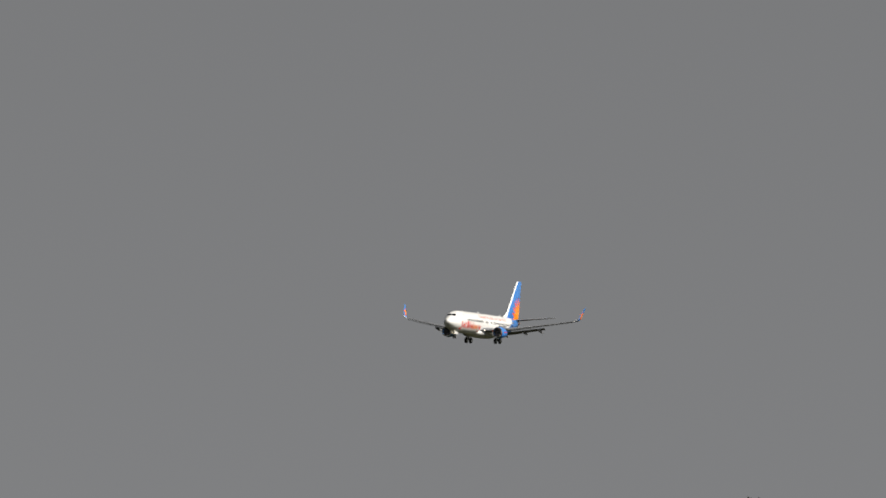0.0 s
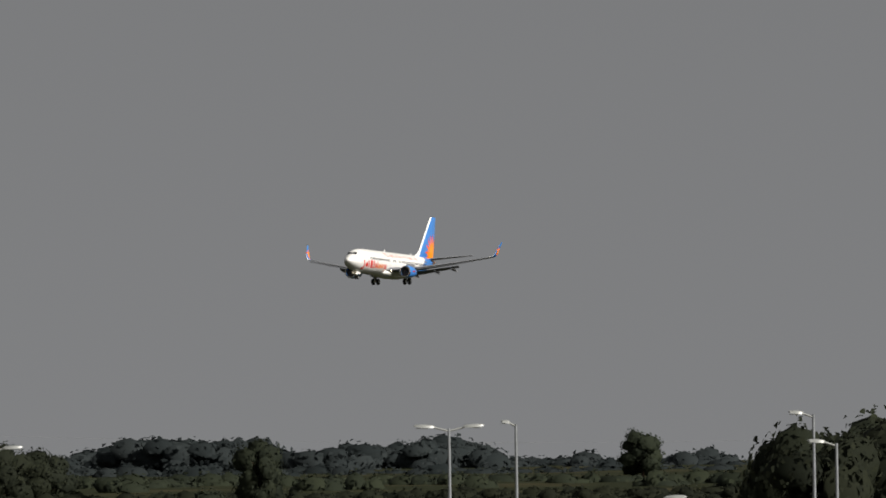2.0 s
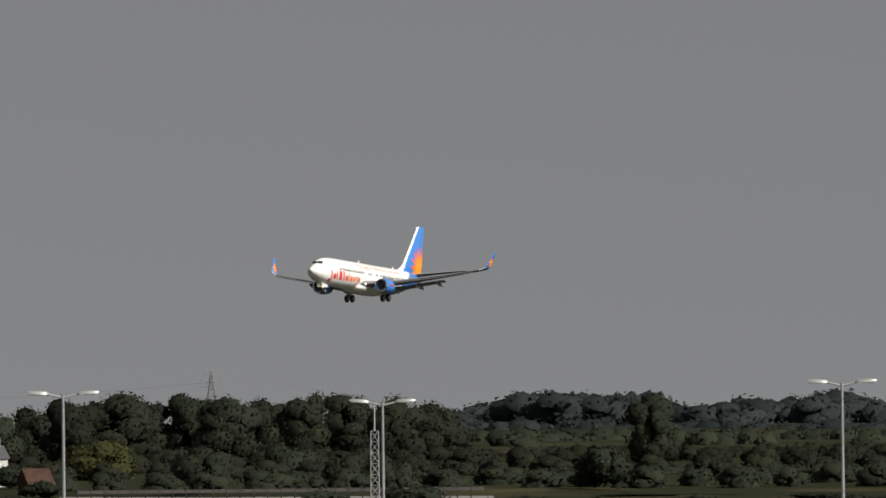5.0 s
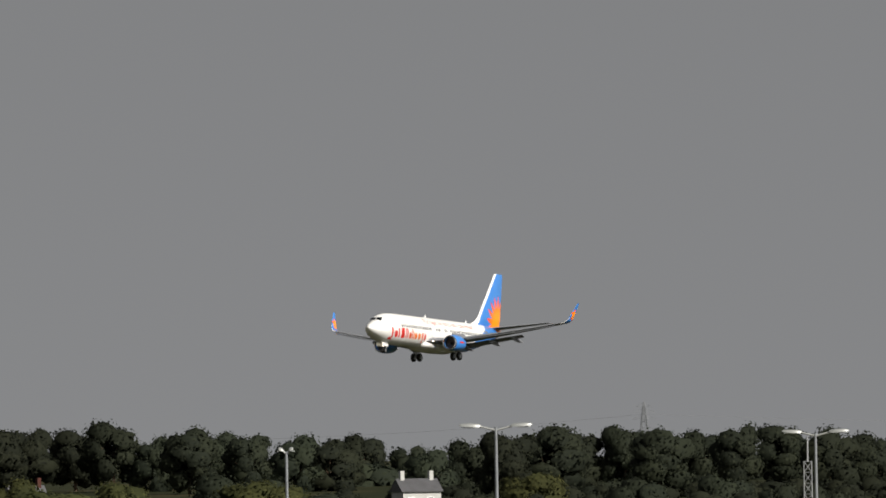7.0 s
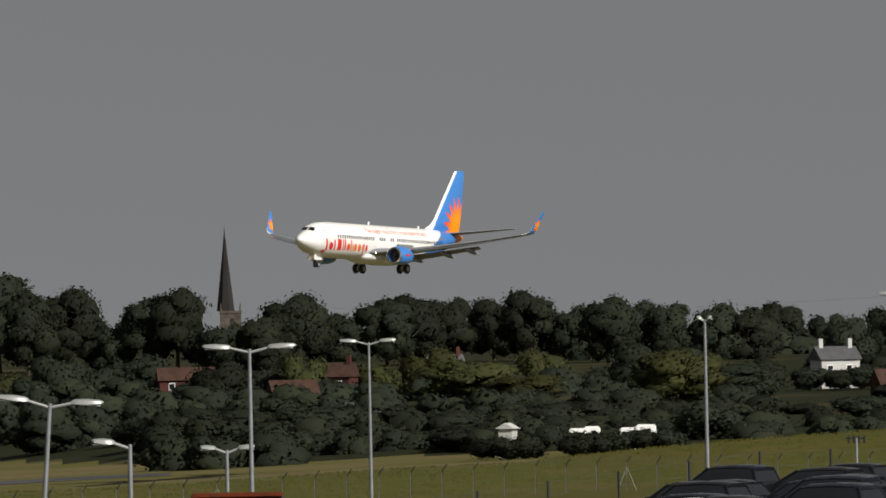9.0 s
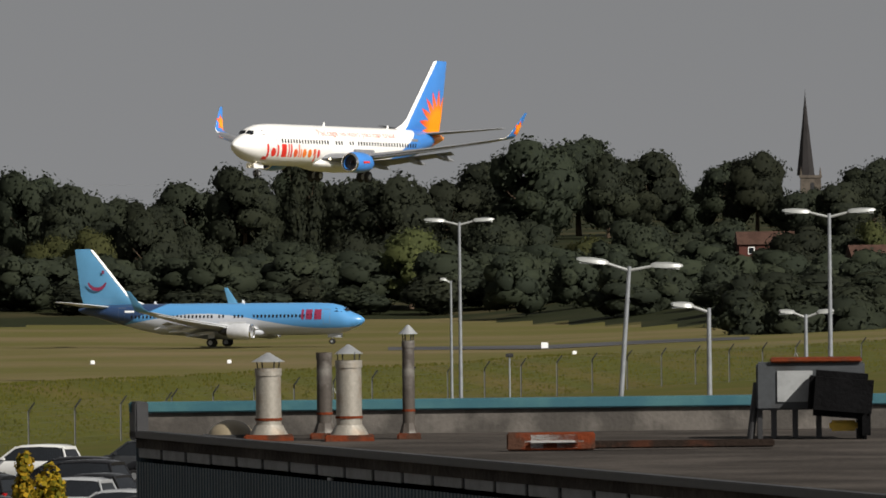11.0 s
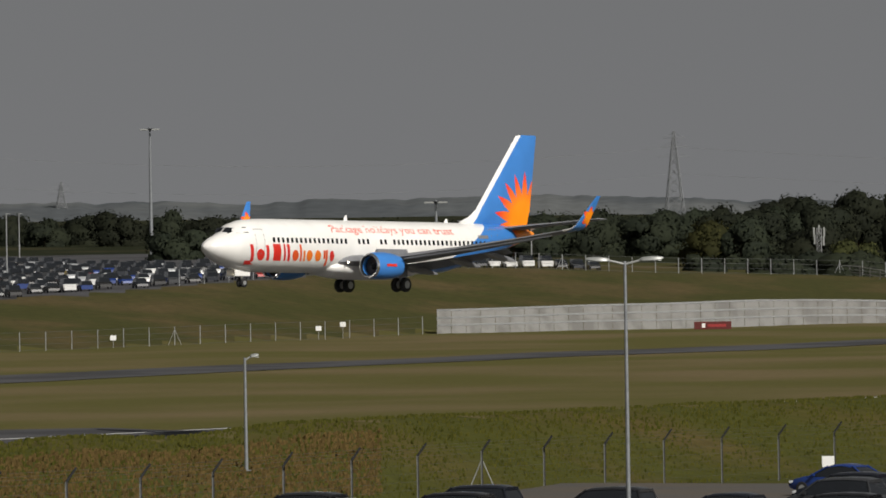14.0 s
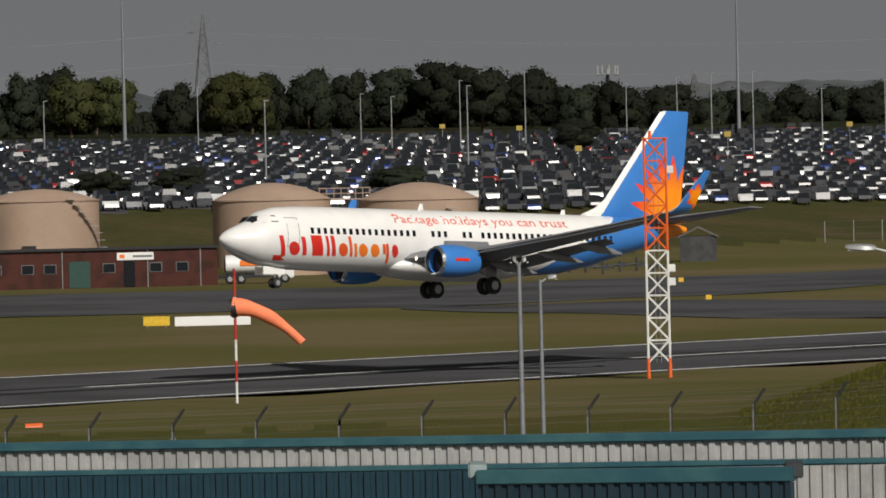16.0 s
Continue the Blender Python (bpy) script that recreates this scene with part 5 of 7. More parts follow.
YELLOW = mat("yellow_sign", (0.7, 0.45, 0.03), 0.5)
DARKRED = mat("dark_red_sign", (0.1, 0.015, 0.012), 0.5)
board("runway_sign", "dark red runway sign on the grass", -71.1, 1285, -12.55, 5.3, 1.1, DARKRED, bars=((-1.3, 0.5, 0.6, WHITE), (0.6, 2.6, 0.4, mat("sign_red", (0.3, 0.03, 0.03), 0.5))))
board("taxiway_sign", "yellow and black taxiway sign on the grass", -283.5 - 5.6, 715, -22.6, 2.1, 0.75, YELLOW)
board("taxiway_sign", "long white back of a taxiway sign on the grass", -282.9, 715, -22.7, 6.0, 0.75, WHITE)
board("taxiway_sign", "white back of a taxiway sign on the grass", -187.5, 800, -19.6, 1.9, 0.8, mat("sign_back", (0.55, 0.58, 0.6), 0.4))
board("taxiway_sign", "white back of a taxiway sign on the grass", -206.9, 690, -22.6 + 1.4, 1.7, 0.75, WHITE)
board("taxiway_sign", "black taxiway sign with a yellow border", -203.6, 640, -24.6, 1.2, 0.7, YELLOW, bars=((0, 1.0, 0.5, BLACK),))
for b, e in ((-189.3, -14.1), (-169.4, -13.9), (-153.6, -13.0), (-137.4, -12.9), (-112, -11.8), (-114.7, -12.2)):
    board("fence_sign", "small white warning sign on the far fence", b, far_range(b) - 7.2, e, 0.8, 0.65, WHITE)
for b, r, e in ((-58.6, fence_range(-58.6) - 1, -27.8), (-1.5, fence_range(-1.5) - 1, -24.0)):
    board("fence_sign", "square white sign on the perimeter fence", b, r, e, 0.68, 0.62, WHITE)
for b, r in ((11.3, 1010), (26.4, 1010), (-103, 640), (-231, 850), (-201, 820), (-259, 830), (-228.0, 770), (64.6, 1030), (61.3, 1090)):
    m = thing("marker_board", "small white and orange marker box on the grass", "marker", facing(b, r, ground_height(b, r)))
    wide = 0.85 if b == 61.3 else 0.5
    part("box", box(B(), (0, 0, 0.45 * wide), (wide, 0.4, 0.9 * wide), bevel=0.05), YELLOW if b < -200 else WHITE, m)
    part("foot", box(B(), (0, 0, 0.03), (wide * 1.1, 0.6, 0.06)), CONCRETE, m)
for b, r, e in ((-43.0, fence_range(-43) - 6, -22.9), (-10.0, fence_range(-10) - 8, -23.3)):
    z0 = ground_height(b, r)
    zc = lift(e, r) - z0
    s = thing("speed_sign", "round speed limit sign reading 30 on a grey post", "road sign", facing(b, r, z0))
    part("post", tube(B(), (0, 0.05, 0), (0, 0.05, zc), 0.04), STEEL, s)
    part("rim", tube(B(), (0, 0, zc), (0, 0.03, zc), 0.46, 0.46, 28), mat("sign_rim", (0.12, 0.03, 0.03), 0.5), s, "dark red rim")
    # A white face painted grey: the shade on it is in the colour.
    part("face", tube(B(), (0, -0.012, zc), (0, 0.0, zc), 0.34, 0.34, 28), mat("shaded_sign_face", (0.14, 0.14, 0.135), 0.5), s)
    cu = bpy.data.curves.new("digits", "FONT")
    cu.body, cu.size, cu.align_x, cu.align_y, cu.extrude = "30", 0.5, "CENTER", "CENTER", 0.004
    tmp = bpy.data.objects.new("digits", cu)
    me = bpy.data.meshes.new_from_object(tmp)
    bpy.data.objects.remove(tmp)
    me.transform(Matrix.Translation((0, -0.022, zc)) @ pose(0, 0, 0, 90, 0, 0))
    me.materials.clear()
    me.materials.append(BLACK)
    o = new("digits", me)
    o.parent = s
patch = strip("earth_mound", ((-9.7, 1296, 1340), (-7, 1290, 1345), (-5.0, 1270, 1300)), ASPHALT, "dark bare patch on the field edge", "ground patch", 0.12)
rail = thing("post_rail_fence", "pale post and rail fence by the phone mast", "fence")
for i in range(14):
    b = -57 + 14.6 * i / 13
    r = 1425 - 2.0 * i
    bm = B()
    part("post", tube(B(), polar(b, r, ground_height(b, r) - 0.2), polar(b, r, ground_height(b, r) + 1.6), 0.09), CONCRETE, rail)
    if i < 13:
        b2, r2 = -57 + 14.6 * (i + 1) / 13, 1425 - 2.0 * (i + 1)
        for zz in (0.5, 1.0, 1.5):
            part("rail", tube(B(), polar(b, r, ground_height(b, r) + zz), polar(b2, r2, ground_height(b2, r2) + zz), 0.07), CONCRETE, rail)
cab = thing("equipment_cabinet", "white equipment cabinet beside the phone mast", "cabinet", facing(-61.9, 1435, ground_height(-61.9, 1435)))
part("cabinet_body", box(B(), (0, 0, 0.9), (1.5, 1.0, 1.8), bevel=0.04), WHITE, cab)
part("cabinet_roof", box(B(), (0, 0, 1.84), (1.65, 1.15, 0.08), bevel=0.02), STEEL, cab)

# ---- the second airliner, holding on the far taxiway ----
def wave_livery():
    m = livery("pale_blue_livery", (0.075, 0.25, 0.5), (0.075, 0.25, 0.5))
    n, l = m.node_tree.nodes, m.node_tree.links
    co, sep = n.new("ShaderNodeTexCoord"), n.new("ShaderNodeSeparateXYZ")
    l.new(co.outputs["Object"], sep.inputs[0])

    def op(kind, a, c):
        k = n.new("ShaderNodeMath")
        k.operation = kind
        for i, v in enumerate((a, c)):
            if isinstance(v, (int, float)):
                k.inputs[i].default_value = v
            elif v is not None:
                l.new(v, k.inputs[i])
        return k.outputs[0]
    edge = op("ADD", op("MULTIPLY", op("COSINE", op("ADD", op("MULTIPLY", sep.outputs["X"], 0.19), 0.55), None), 0.95), -0.05)
    low = op("LESS_THAN", sep.outputs["Z"], edge)
    aft = op("GREATER_THAN", op("SUBTRACT", op("MULTIPLY", sep.outputs["Z"], 2.2), sep.outputs["X"]), 12.6)
    mix, mix2 = n.new("ShaderNodeMix"), n.new("ShaderNodeMix")
    for k in (mix, mix2):
        k.data_type = "RGBA"
    mix.inputs[6].default_value, mix.inputs[7].default_value = (0.075, 0.25, 0.5, 1), (0.42, 0.44, 0.48, 1)
    l.new(low, mix.inputs[0])
    l.new(aft, mix2.inputs[0])
    l.new(mix.outputs[2], mix2.inputs[6])
    mix2.inputs[7].default_value = (0.02, 0.045, 0.11, 1)
    l.new(mix2.outputs[2], n["Principled BSDF"].inputs["Base Color"])
    return m


PALE = livery("pale_blue_paint", (0.09, 0.26, 0.44), (0.09, 0.26, 0.44))
SILVER = mat("silver_paint", (0.55, 0.56, 0.58), 0.35, 0.2, 0.05)
holding, holding_body = airliner("holding_airliner", "pale blue and white airliner waiting on the taxiway", wave_livery(), PALE, SILVER, PALE, SILVER, SILVER)
MARK = mat("mark_red", (0.22, 0.02, 0.06), 0.45)
for side in (1, -1):
    for x, w in ((5.1, 0.95), (6.3, 0.85), (7.4, 0.35)):
        part("word_mark_shape", skin_patch(B(), x, x + w, 3.1, 4.35, side, 0.016, 0.0, 2, 3), MARK, holding_body)
    bm = B()
    rings = []
    for i in range(13):
        a = radians(200 + 140 * i / 12)
        w = 0.08 + 0.1 * math.sin(math.pi * i / 12)
        rings.append([(-17.4 - 1.25 * math.cos(a) * k, side * (0.3 + 0.05), 5.3 + 1.25 * math.sin(a) * k) for k in (1 - w, 1 + w)])
    vs = [[bm.verts.new(p) for p in r] for r in rings]
    for a, c in zip(vs, vs[1:]):
        bm.faces.new((a[0], a[1], c[1], c[0]))
    part("fin_mark", bm, MARK, holding, "curved red mark on the fin", False)
    part("fin_mark", box(B(), (-16.6, side * 0.33, 6.2), (0.35, 0.02, 0.4)), MARK, holding)
    part("registration_bar", skin_patch(B(), 30.0, 31.3, 4.1, 4.35, side, 0.012, 0, 3, 1), WHITE, holding_body)


def holding_pose(t):
    b = 26.4 + 1.2 * (t - 11.0)
    a = b / 1000
    f = Vector((math.cos(a), -math.sin(a), 0)) * math.cos(radians(20)) + Vector((-math.sin(a), -math.cos(a), 0)) * math.sin(radians(20))
    p = polar(b, 1130, 0.35 + UP)
    return pose(p.x, p.y, p.z, 0, 0, math.degrees(math.atan2(f.y, f.x)))


# ---- the flat-roofed building close by ----
TEAL = mat("teal_steel", (0.028, 0.095, 0.12), 0.4, 0.1, 0.12, 1.0, 20, second=(0.045, 0.125, 0.14))
CLAD = mat("dark_teal_cladding", (0.014, 0.034, 0.05), 0.5, 0.1, 0.15, 0.8, 15)
FELT = mat("roof_felt", (0.03, 0.026, 0.023), 0.95, 0, 0.55, 0.35, 5.0, 1.0, second=(0.06, 0.052, 0.046), mix=(0.4, 0.65))
RUST = mat("rusty_steel", (0.13, 0.03, 0.012), 0.9, 0.1, 0.4, 1.5, 12.0, 0.5, second=(0.06, 0.03, 0.02), mix=(0.5, 0.6))
FLUE = mat("weathered_flue", (0.27, 0.25, 0.215), 0.55, 0.35, 0.2, 2.2, 14.0, 0.2, second=(0.2, 0.14, 0.09), mix=(0.52, 0.72))
FASCIA = mat("fascia_tile", (0.16, 0.165, 0.17), 0.7, 0, 0.2, 1.5, 10)
DECK = 11.8
CA, CB = Vector((3.2, 200.0, 0)), Vector((15.0, 147.7, 0))
CC = CA + (CB - CA) * 1.9
CD, CE = Vector((34.0, 199.5, 0)), Vector((50.0, 101.0, 0))
house = thing("flat_roofed_building", "flat-roofed building with dark teal cladding and a gravel felt roof", "building")
bm = B()
vs = [bm.verts.new(p + Vector((0, 0, z))) for z in (DECK - 0.25, DECK) for p in (CA, CB, CC, CE, CD)]
bm.faces.new(vs[5:])
for i in range(5):
    bm.faces.new((vs[i], vs[(i + 1) % 5], vs[5 + (i + 1) % 5], vs[5 + i]))
bmesh.ops.subdivide_edges(bm, edges=bm.edges, cuts=3)
bmesh.ops.recalc_face_normals(bm, faces=bm.faces)
part("roof", bm, FELT, house, "grey weathered felt roof", False)


def wall_between(a, c, z0, z1, material, pitch=0.3, depth=0.04):
    """A clad wall with upright ribs."""
    bm = B()
    d = (c - a)
    n = int(d.length / pitch)
    u = d.normalized()
    nrm = Vector((u.y, -u.x, 0))
    prof = []
    for i in range(n):
        for t, o in ((0.0, 0), (0.35, 0), (0.45, depth), (0.9, depth)):
            prof.append(a + u * ((i + t) * pitch) + nrm * o)
    prof.append(c)
    lo = [bm.verts.new(p + Vector((0, 0, z0))) for p in prof]
    hi = [bm.verts.new(p + Vector((0, 0, z1))) for p in prof]
    for i in range(len(prof) - 1):
        bm.faces.new((lo[i], lo[i + 1], hi[i + 1], hi[i]))
    return bm


part("side_wall", wall_between(CC, CA, 4.0, DECK - 0.55, CLAD, 0.25, -0.03), CLAD, house, "dark teal ribbed cladding", False)
part("rear_wall", wall_between(CA, CD, 4.0, DECK - 0.25, CLAD, 0.25, 0.03), CLAD, house, "", False)
part("right_wall", wall_between(CD, CE, 4.0, DECK - 0.25, CLAD, 0.25, 0.03), CLAD, house, "", False)
part("front_wall", wall_between(CE, CC, 4.0, DECK - 0.25, CLAD, 0.25, 0.03), CLAD, house, "", False)


def beam(a, c, w, h, z, bevel=0.02):
    d = c - a
    m = Matrix.Translation((a + c) / 2 + Vector((0, 0, z))) @ pose(0, 0, 0, 0, 0, math.degrees(math.atan2(d.y, d.x)))
    return box(B(), (0, 0, 0), (d.length, w, h), m, bevel)


side_dir = (CC - CA).normalized()
part("roof_edge", beam(CA, CC, 0.3, 0.16, DECK + 0.06), DARK, house, "dark roof edge strip")
n = 46
for i in range(n):
    p = CA + (CC - CA) * ((i + 0.04) / n)
    q = CA + (CC - CA) * ((i + 0.94) / n)
    off = Vector((side_dir.y, -side_dir.x, 0)) * 0.06
    part("fascia_tile", beam(p - off, q - off, 0.05, 0.26 + 0.02 * math.sin(i * 7.3), DECK - 0.33, 0.01), FASCIA, house)
# upstand along the far side with a teal capping
part("parapet", beam(CA, CD, 0.25, 0.55, DECK + 0.25), mat("parapet_render", (0.06, 0.055, 0.05), 0.9, 0, 0.2, 1.0, 10, 0.3, second=(0.11, 0.1, 0.09)), house, "stained grey parapet")
part("capping", beam(CA - Vector((0.15, 0, 0)), CD, 0.5, 0.24, DECK + 0.64, 0.03), TEAL, house, "teal metal capping")
part("capping_end", beam(CA, CA + side_dir * 0.6, 0.3, 0.85, DECK + 0.35, 0.03), DARK, house)
for k in (0.16, 0.42, 0.7):
    p = CA + (CC - CA) * k + Vector((side_dir.y, -side_dir.x, 0)) * -0.12
    part("downpipe", tube(tube(B(), p + Vector((0, 0, DECK - 0.5)), p + Vector((0, 0, DECK - 1.6)), 0.07), p + Vector((0, 0, DECK - 1.55)), p + Vector((0.12, -0.2, 4.0)), 0.07), STEEL, house, "pale grey downpipe")


def flue(b, r, top, w, cap, label, foot=RUST, collar=True, skin=None):
    """A metal flue on the roof; cap: the cone's width or nothing."""
    o = thing("flue", label, "roof flue", facing(b, r, DECK), "flues on the flat roof")
    h = lift(top, r) - DECK
    ht = h - (0.34 if cap else 0.05)
    part("pipe", tube(tube(B(), (0, 0, 0), (0, 0, ht), w / 2, w / 2 * 0.97, 24), (0, 0, ht - 0.16), (0, 0, ht), w / 2 * 1.04, w / 2 * 1.04, 24), skin or FLUE, o)
    if collar:
        part("skirt", tube(B(), (0, 0, 0.02), (0, 0, 0.34), w * 0.85, w * 0.53, 8), skin or FLUE, o)
        part("kerb", box(B(), (0, 0, 0.05), (w * 1.9, w * 1.9, 0.16), bevel=0.03), foot, o, "rusty base kerb")
        part("band", tube(B(), (0, 0, ht * 0.28), (0, 0, ht * 0.28 + 0.05), w / 2 * 1.06, w / 2 * 1.06, 24), RUST, o)
    if cap:
        part("cowl", tube(B(), (0, 0, h - 0.2), (0, 0, h), cap / 2, 0.03, 20), mat("cowl_zinc", (0.3, 0.31, 0.32), 0.5, 0.4, 0.15), o, "conical grey rain cowl")
        for i in range(4):
            a = i * math.pi / 2 + 0.5
            part("strut", tube(B(), (w * 0.45 * math.cos(a), w * 0.45 * math.sin(a), ht - 0.05), (w * 0.5 * math.cos(a), w * 0.5 * math.sin(a), h - 0.17), 0.015, 0.015, 6), DARK, o)
    return o


flue(30.7, 195, -15.4, 0.56, 0.72, "stained galvanised roof flue with a conical cowl")
flue(39.6, 194, -14.6, 0.56, 0.62, "stained galvanised roof flue with a conical cowl")
SOOT = mat("sooty_flue", (0.06, 0.05, 0.042), 0.7, 0.2, 0.3, 1.6, 12.0, 0.2, second=(0.16, 0.15, 0.135), mix=(0.5, 0.62))
flue(36.9, 196, -15.2, 0.34, 0, "dark sooty roof flue with a wider top collar", skin=SOOT)
flue(46.2, 195, -12.5, 0.27, 0.42, "tall thin brown roof flue with a flat cowl", skin=SOOT)
dome = thing("roof_dome", "cream domed rooflight on the felt roof", "rooflight", facing(26.5, 196, DECK))
bm = B()
bmesh.ops.create_uvsphere(bm, u_segments=24, v_segments=12, radius=1.0, matrix=Matrix.Diagonal((0.52, 0.5, 0.44, 1)))
part("shell", bm, mat("cream_dome", (0.2, 0.165, 0.11), 0.4, 0, 0.15, 2), dome)
part("kerb", box(B(), (0, 0, 0.06), (1.25, 1.2, 0.12), bevel=0.03), DARK, dome)
unit = thing("air_handling_unit", "rusty-topped steel air handling unit on dark legs", "air handling unit", facing(91.0, 192, DECK))
SHEET = mat("weathered_sheet", (0.045, 0.05, 0.055), 0.6, 0.3, 0.3, 1.2, 9, second=(0.022, 0.02, 0.018), mix=(0.5, 0.7))
part("casing", box(B(), (-0.07, 0, 1.12), (2.3, 1.3, 1.0), bevel=0.04), SHEET, unit)
part("top", box(B(), (0.05, 0, 1.67), (1.95, 1.5, 0.1), bevel=0.03), RUST, unit, "rusty brown lid")
BLACK_CLOTH = mat("black_sheeting", (0.004, 0.004, 0.0045), 0.9, 0, 0.3, 2, 12, 0.5)
part("duct", box(B(), (0.48, -1.05, 0.95), (1.36, 0.8, 0.96), pose(0, 0, 0.04, 0, 5, 0), 0.13), BLACK_CLOTH, unit, "black sagging duct")
part("duct_end", box(B(), (1.06, -0.9, 0.5), (0.26, 0.9, 1.0), bevel=0.08), BLACK_CLOTH, unit)
for x in (-1.15, -0.85, -0.4, 0.1, 0.95):
    part("leg", box(B(), (x, -0.4, 0.35), (0.12, 0.12, 0.75), bevel=0.02), DARK, unit)
part("side_panel", box(B(), (-0.4, -0.68, 1.12), (0.76, 0.03, 0.66), bevel=0.01), mat("pale_panel", (0.26, 0.27, 0.275), 0.6, 0, 0.15, 2, 10), unit, "bare pale grey panel")
part("motor", box(B(), (0.62, -0.6, 0.28), (0.6, 0.3, 0.22), bevel=0.05), YELLOW, unit, "yellow motor housing")
part("prop", tube(B(), (-1.35, -0.3, 0), (-1.2, -0.3, 1.2), 0.08), DARK, unit)
SOOT_RUST = mat("sooty_rust", (0.02, 0.014, 0.011), 0.9, 0.1, 0.4, 1.5, 12.0, 0.5, second=(0.05, 0.02, 0.012), mix=(0.55, 0.7))
tray = thing("rusty_duct", "low rusty duct lying across the roof", "roof duct", facing(66.5, 184, DECK))
part("trunking", box(B(), (1.6, 0, 0.12), (4.2, 0.3, 0.16), bevel=0.03), SOOT_RUST, tray, "dark sooty trunking")
part("end_box", box(B(), (-0.85, 0, 0.2), (1.8, 0.5, 0.36), bevel=0.03), RUST, tray, "rust-streaked white end box")
part("sheet", box(B(), (-0.78, -0.2, 0.2), (1.2, 0.34, 0.28), pose(0, 0, 0, 0, 0, 0), 0.12), mat("chalky_sheet", (0.3, 0.29, 0.28), 0.8, 0, 0.2, 2.5, 10, 0.3, second=(0.1, 0.035, 0.015), mix=(0.52, 0.58)), tray, "chalky white flaking sheet")

# ---- the ribbed metal roofs below the camera ----
WHITE_CLAD = mat("white_cladding", (0.36, 0.36, 0.35), 0.55, 0, 0.12, 0.8, 12, 0.0, second=(0.28, 0.28, 0.27))
hall = thing("metal_clad_hall", "metal-clad hall with white ribbed panels and teal flashings", "building")
HA, HB = polar(-345, 205, 0), polar(-118, 197, 0)
zt = 9.42


def shifted(p, d):
    """p brought d metres nearer to the camera."""
    return p - Vector((p.x, p.y, 0)).normalized() * d


part("ridge_cap", beam(HA, HB, 0.5, 0.2, zt - 0.05, 0.03), TEAL, hall, "teal ridge flashing")
part("upper_cladding", wall_between(shifted(HA, 0.1), shifted(HB, 0.1), zt - 0.58, zt - 0.14, WHITE_CLAD, 0.28, 0.06), WHITE_CLAD, hall, "white ribbed cladding", False)
part("rear_wall", beam(HA, HB, 0.1, 6.0, zt - 3.2), CLAD, hall)
part("gutter", beam(shifted(HA, 0.55), shifted(HB, 0.55), 0.5, 0.13, zt - 0.63, 0.03), TEAL, hall, "teal gutter flashing")
mid = HA.lerp(HB, 0.43)
part("lower_cladding", wall_between(shifted(HA, 0.8), shifted(mid, 0.8), zt - 5.0, zt - 0.7, CLAD, 0.28, 0.06), mat("teal_cladding", (0.012, 0.042, 0.062), 0.5, 0.1, 0.12), hall, "dark teal ribbed cladding", False)
part("lower_cladding", wall_between(shifted(mid, 0.8), shifted(HB, 0.8), zt - 5.0, zt - 0.7, WHITE_CLAD, 0.28, 0.06), WHITE_CLAD, hall, "white ribbed cladding", False)
PA, PB = polar(-254, 194, 0), polar(-219, 192, 0)
porch = thing("roof_parapet_box", "boxed teal parapet with white ribbed inner face", "roof parapet")
part("front_rail", beam(PA, PB, 0.4, 0.32, zt - 0.62, 0.03), TEAL, porch)
part("left_rail", beam(PA, shifted(PA, -2.2), 0.4, 0.3, zt - 0.5, 0.03), mat("pale_flashing", (0.3, 0.36, 0.36), 0.4, 0.1, 0.12), porch)
part("right_rail", beam(PB, shifted(PB, -2.2), 0.4, 0.3, zt - 0.56, 0.03), SHEET, porch, "weathered grey rail")
part("front_cladding", wall_between(shifted(PA, 0.1), shifted(PB, 0.1), zt - 5.0, zt - 0.78, CLAD, 0.28, 0.06), CLAD, porch, "", False)
for i, b in enumerate((-112.0, -109.6, -107.4)):
    o = thing("steel_flue", "short bright stainless steel flue", "roof flue", facing(b, 205, 7.6), "stainless flues")
    hgt = lift(-31.0 - 0.3 * i, 205) - 7.6
    part("pipe", tube(B(), (0, 0, 0), (0, 0, hgt), 0.2, 0.2, 18), SHEET, o)
    part("collar", tube(B(), (0, 0, hgt - 0.12), (0, 0, hgt), 0.24, 0.24, 18), STEEL, o)

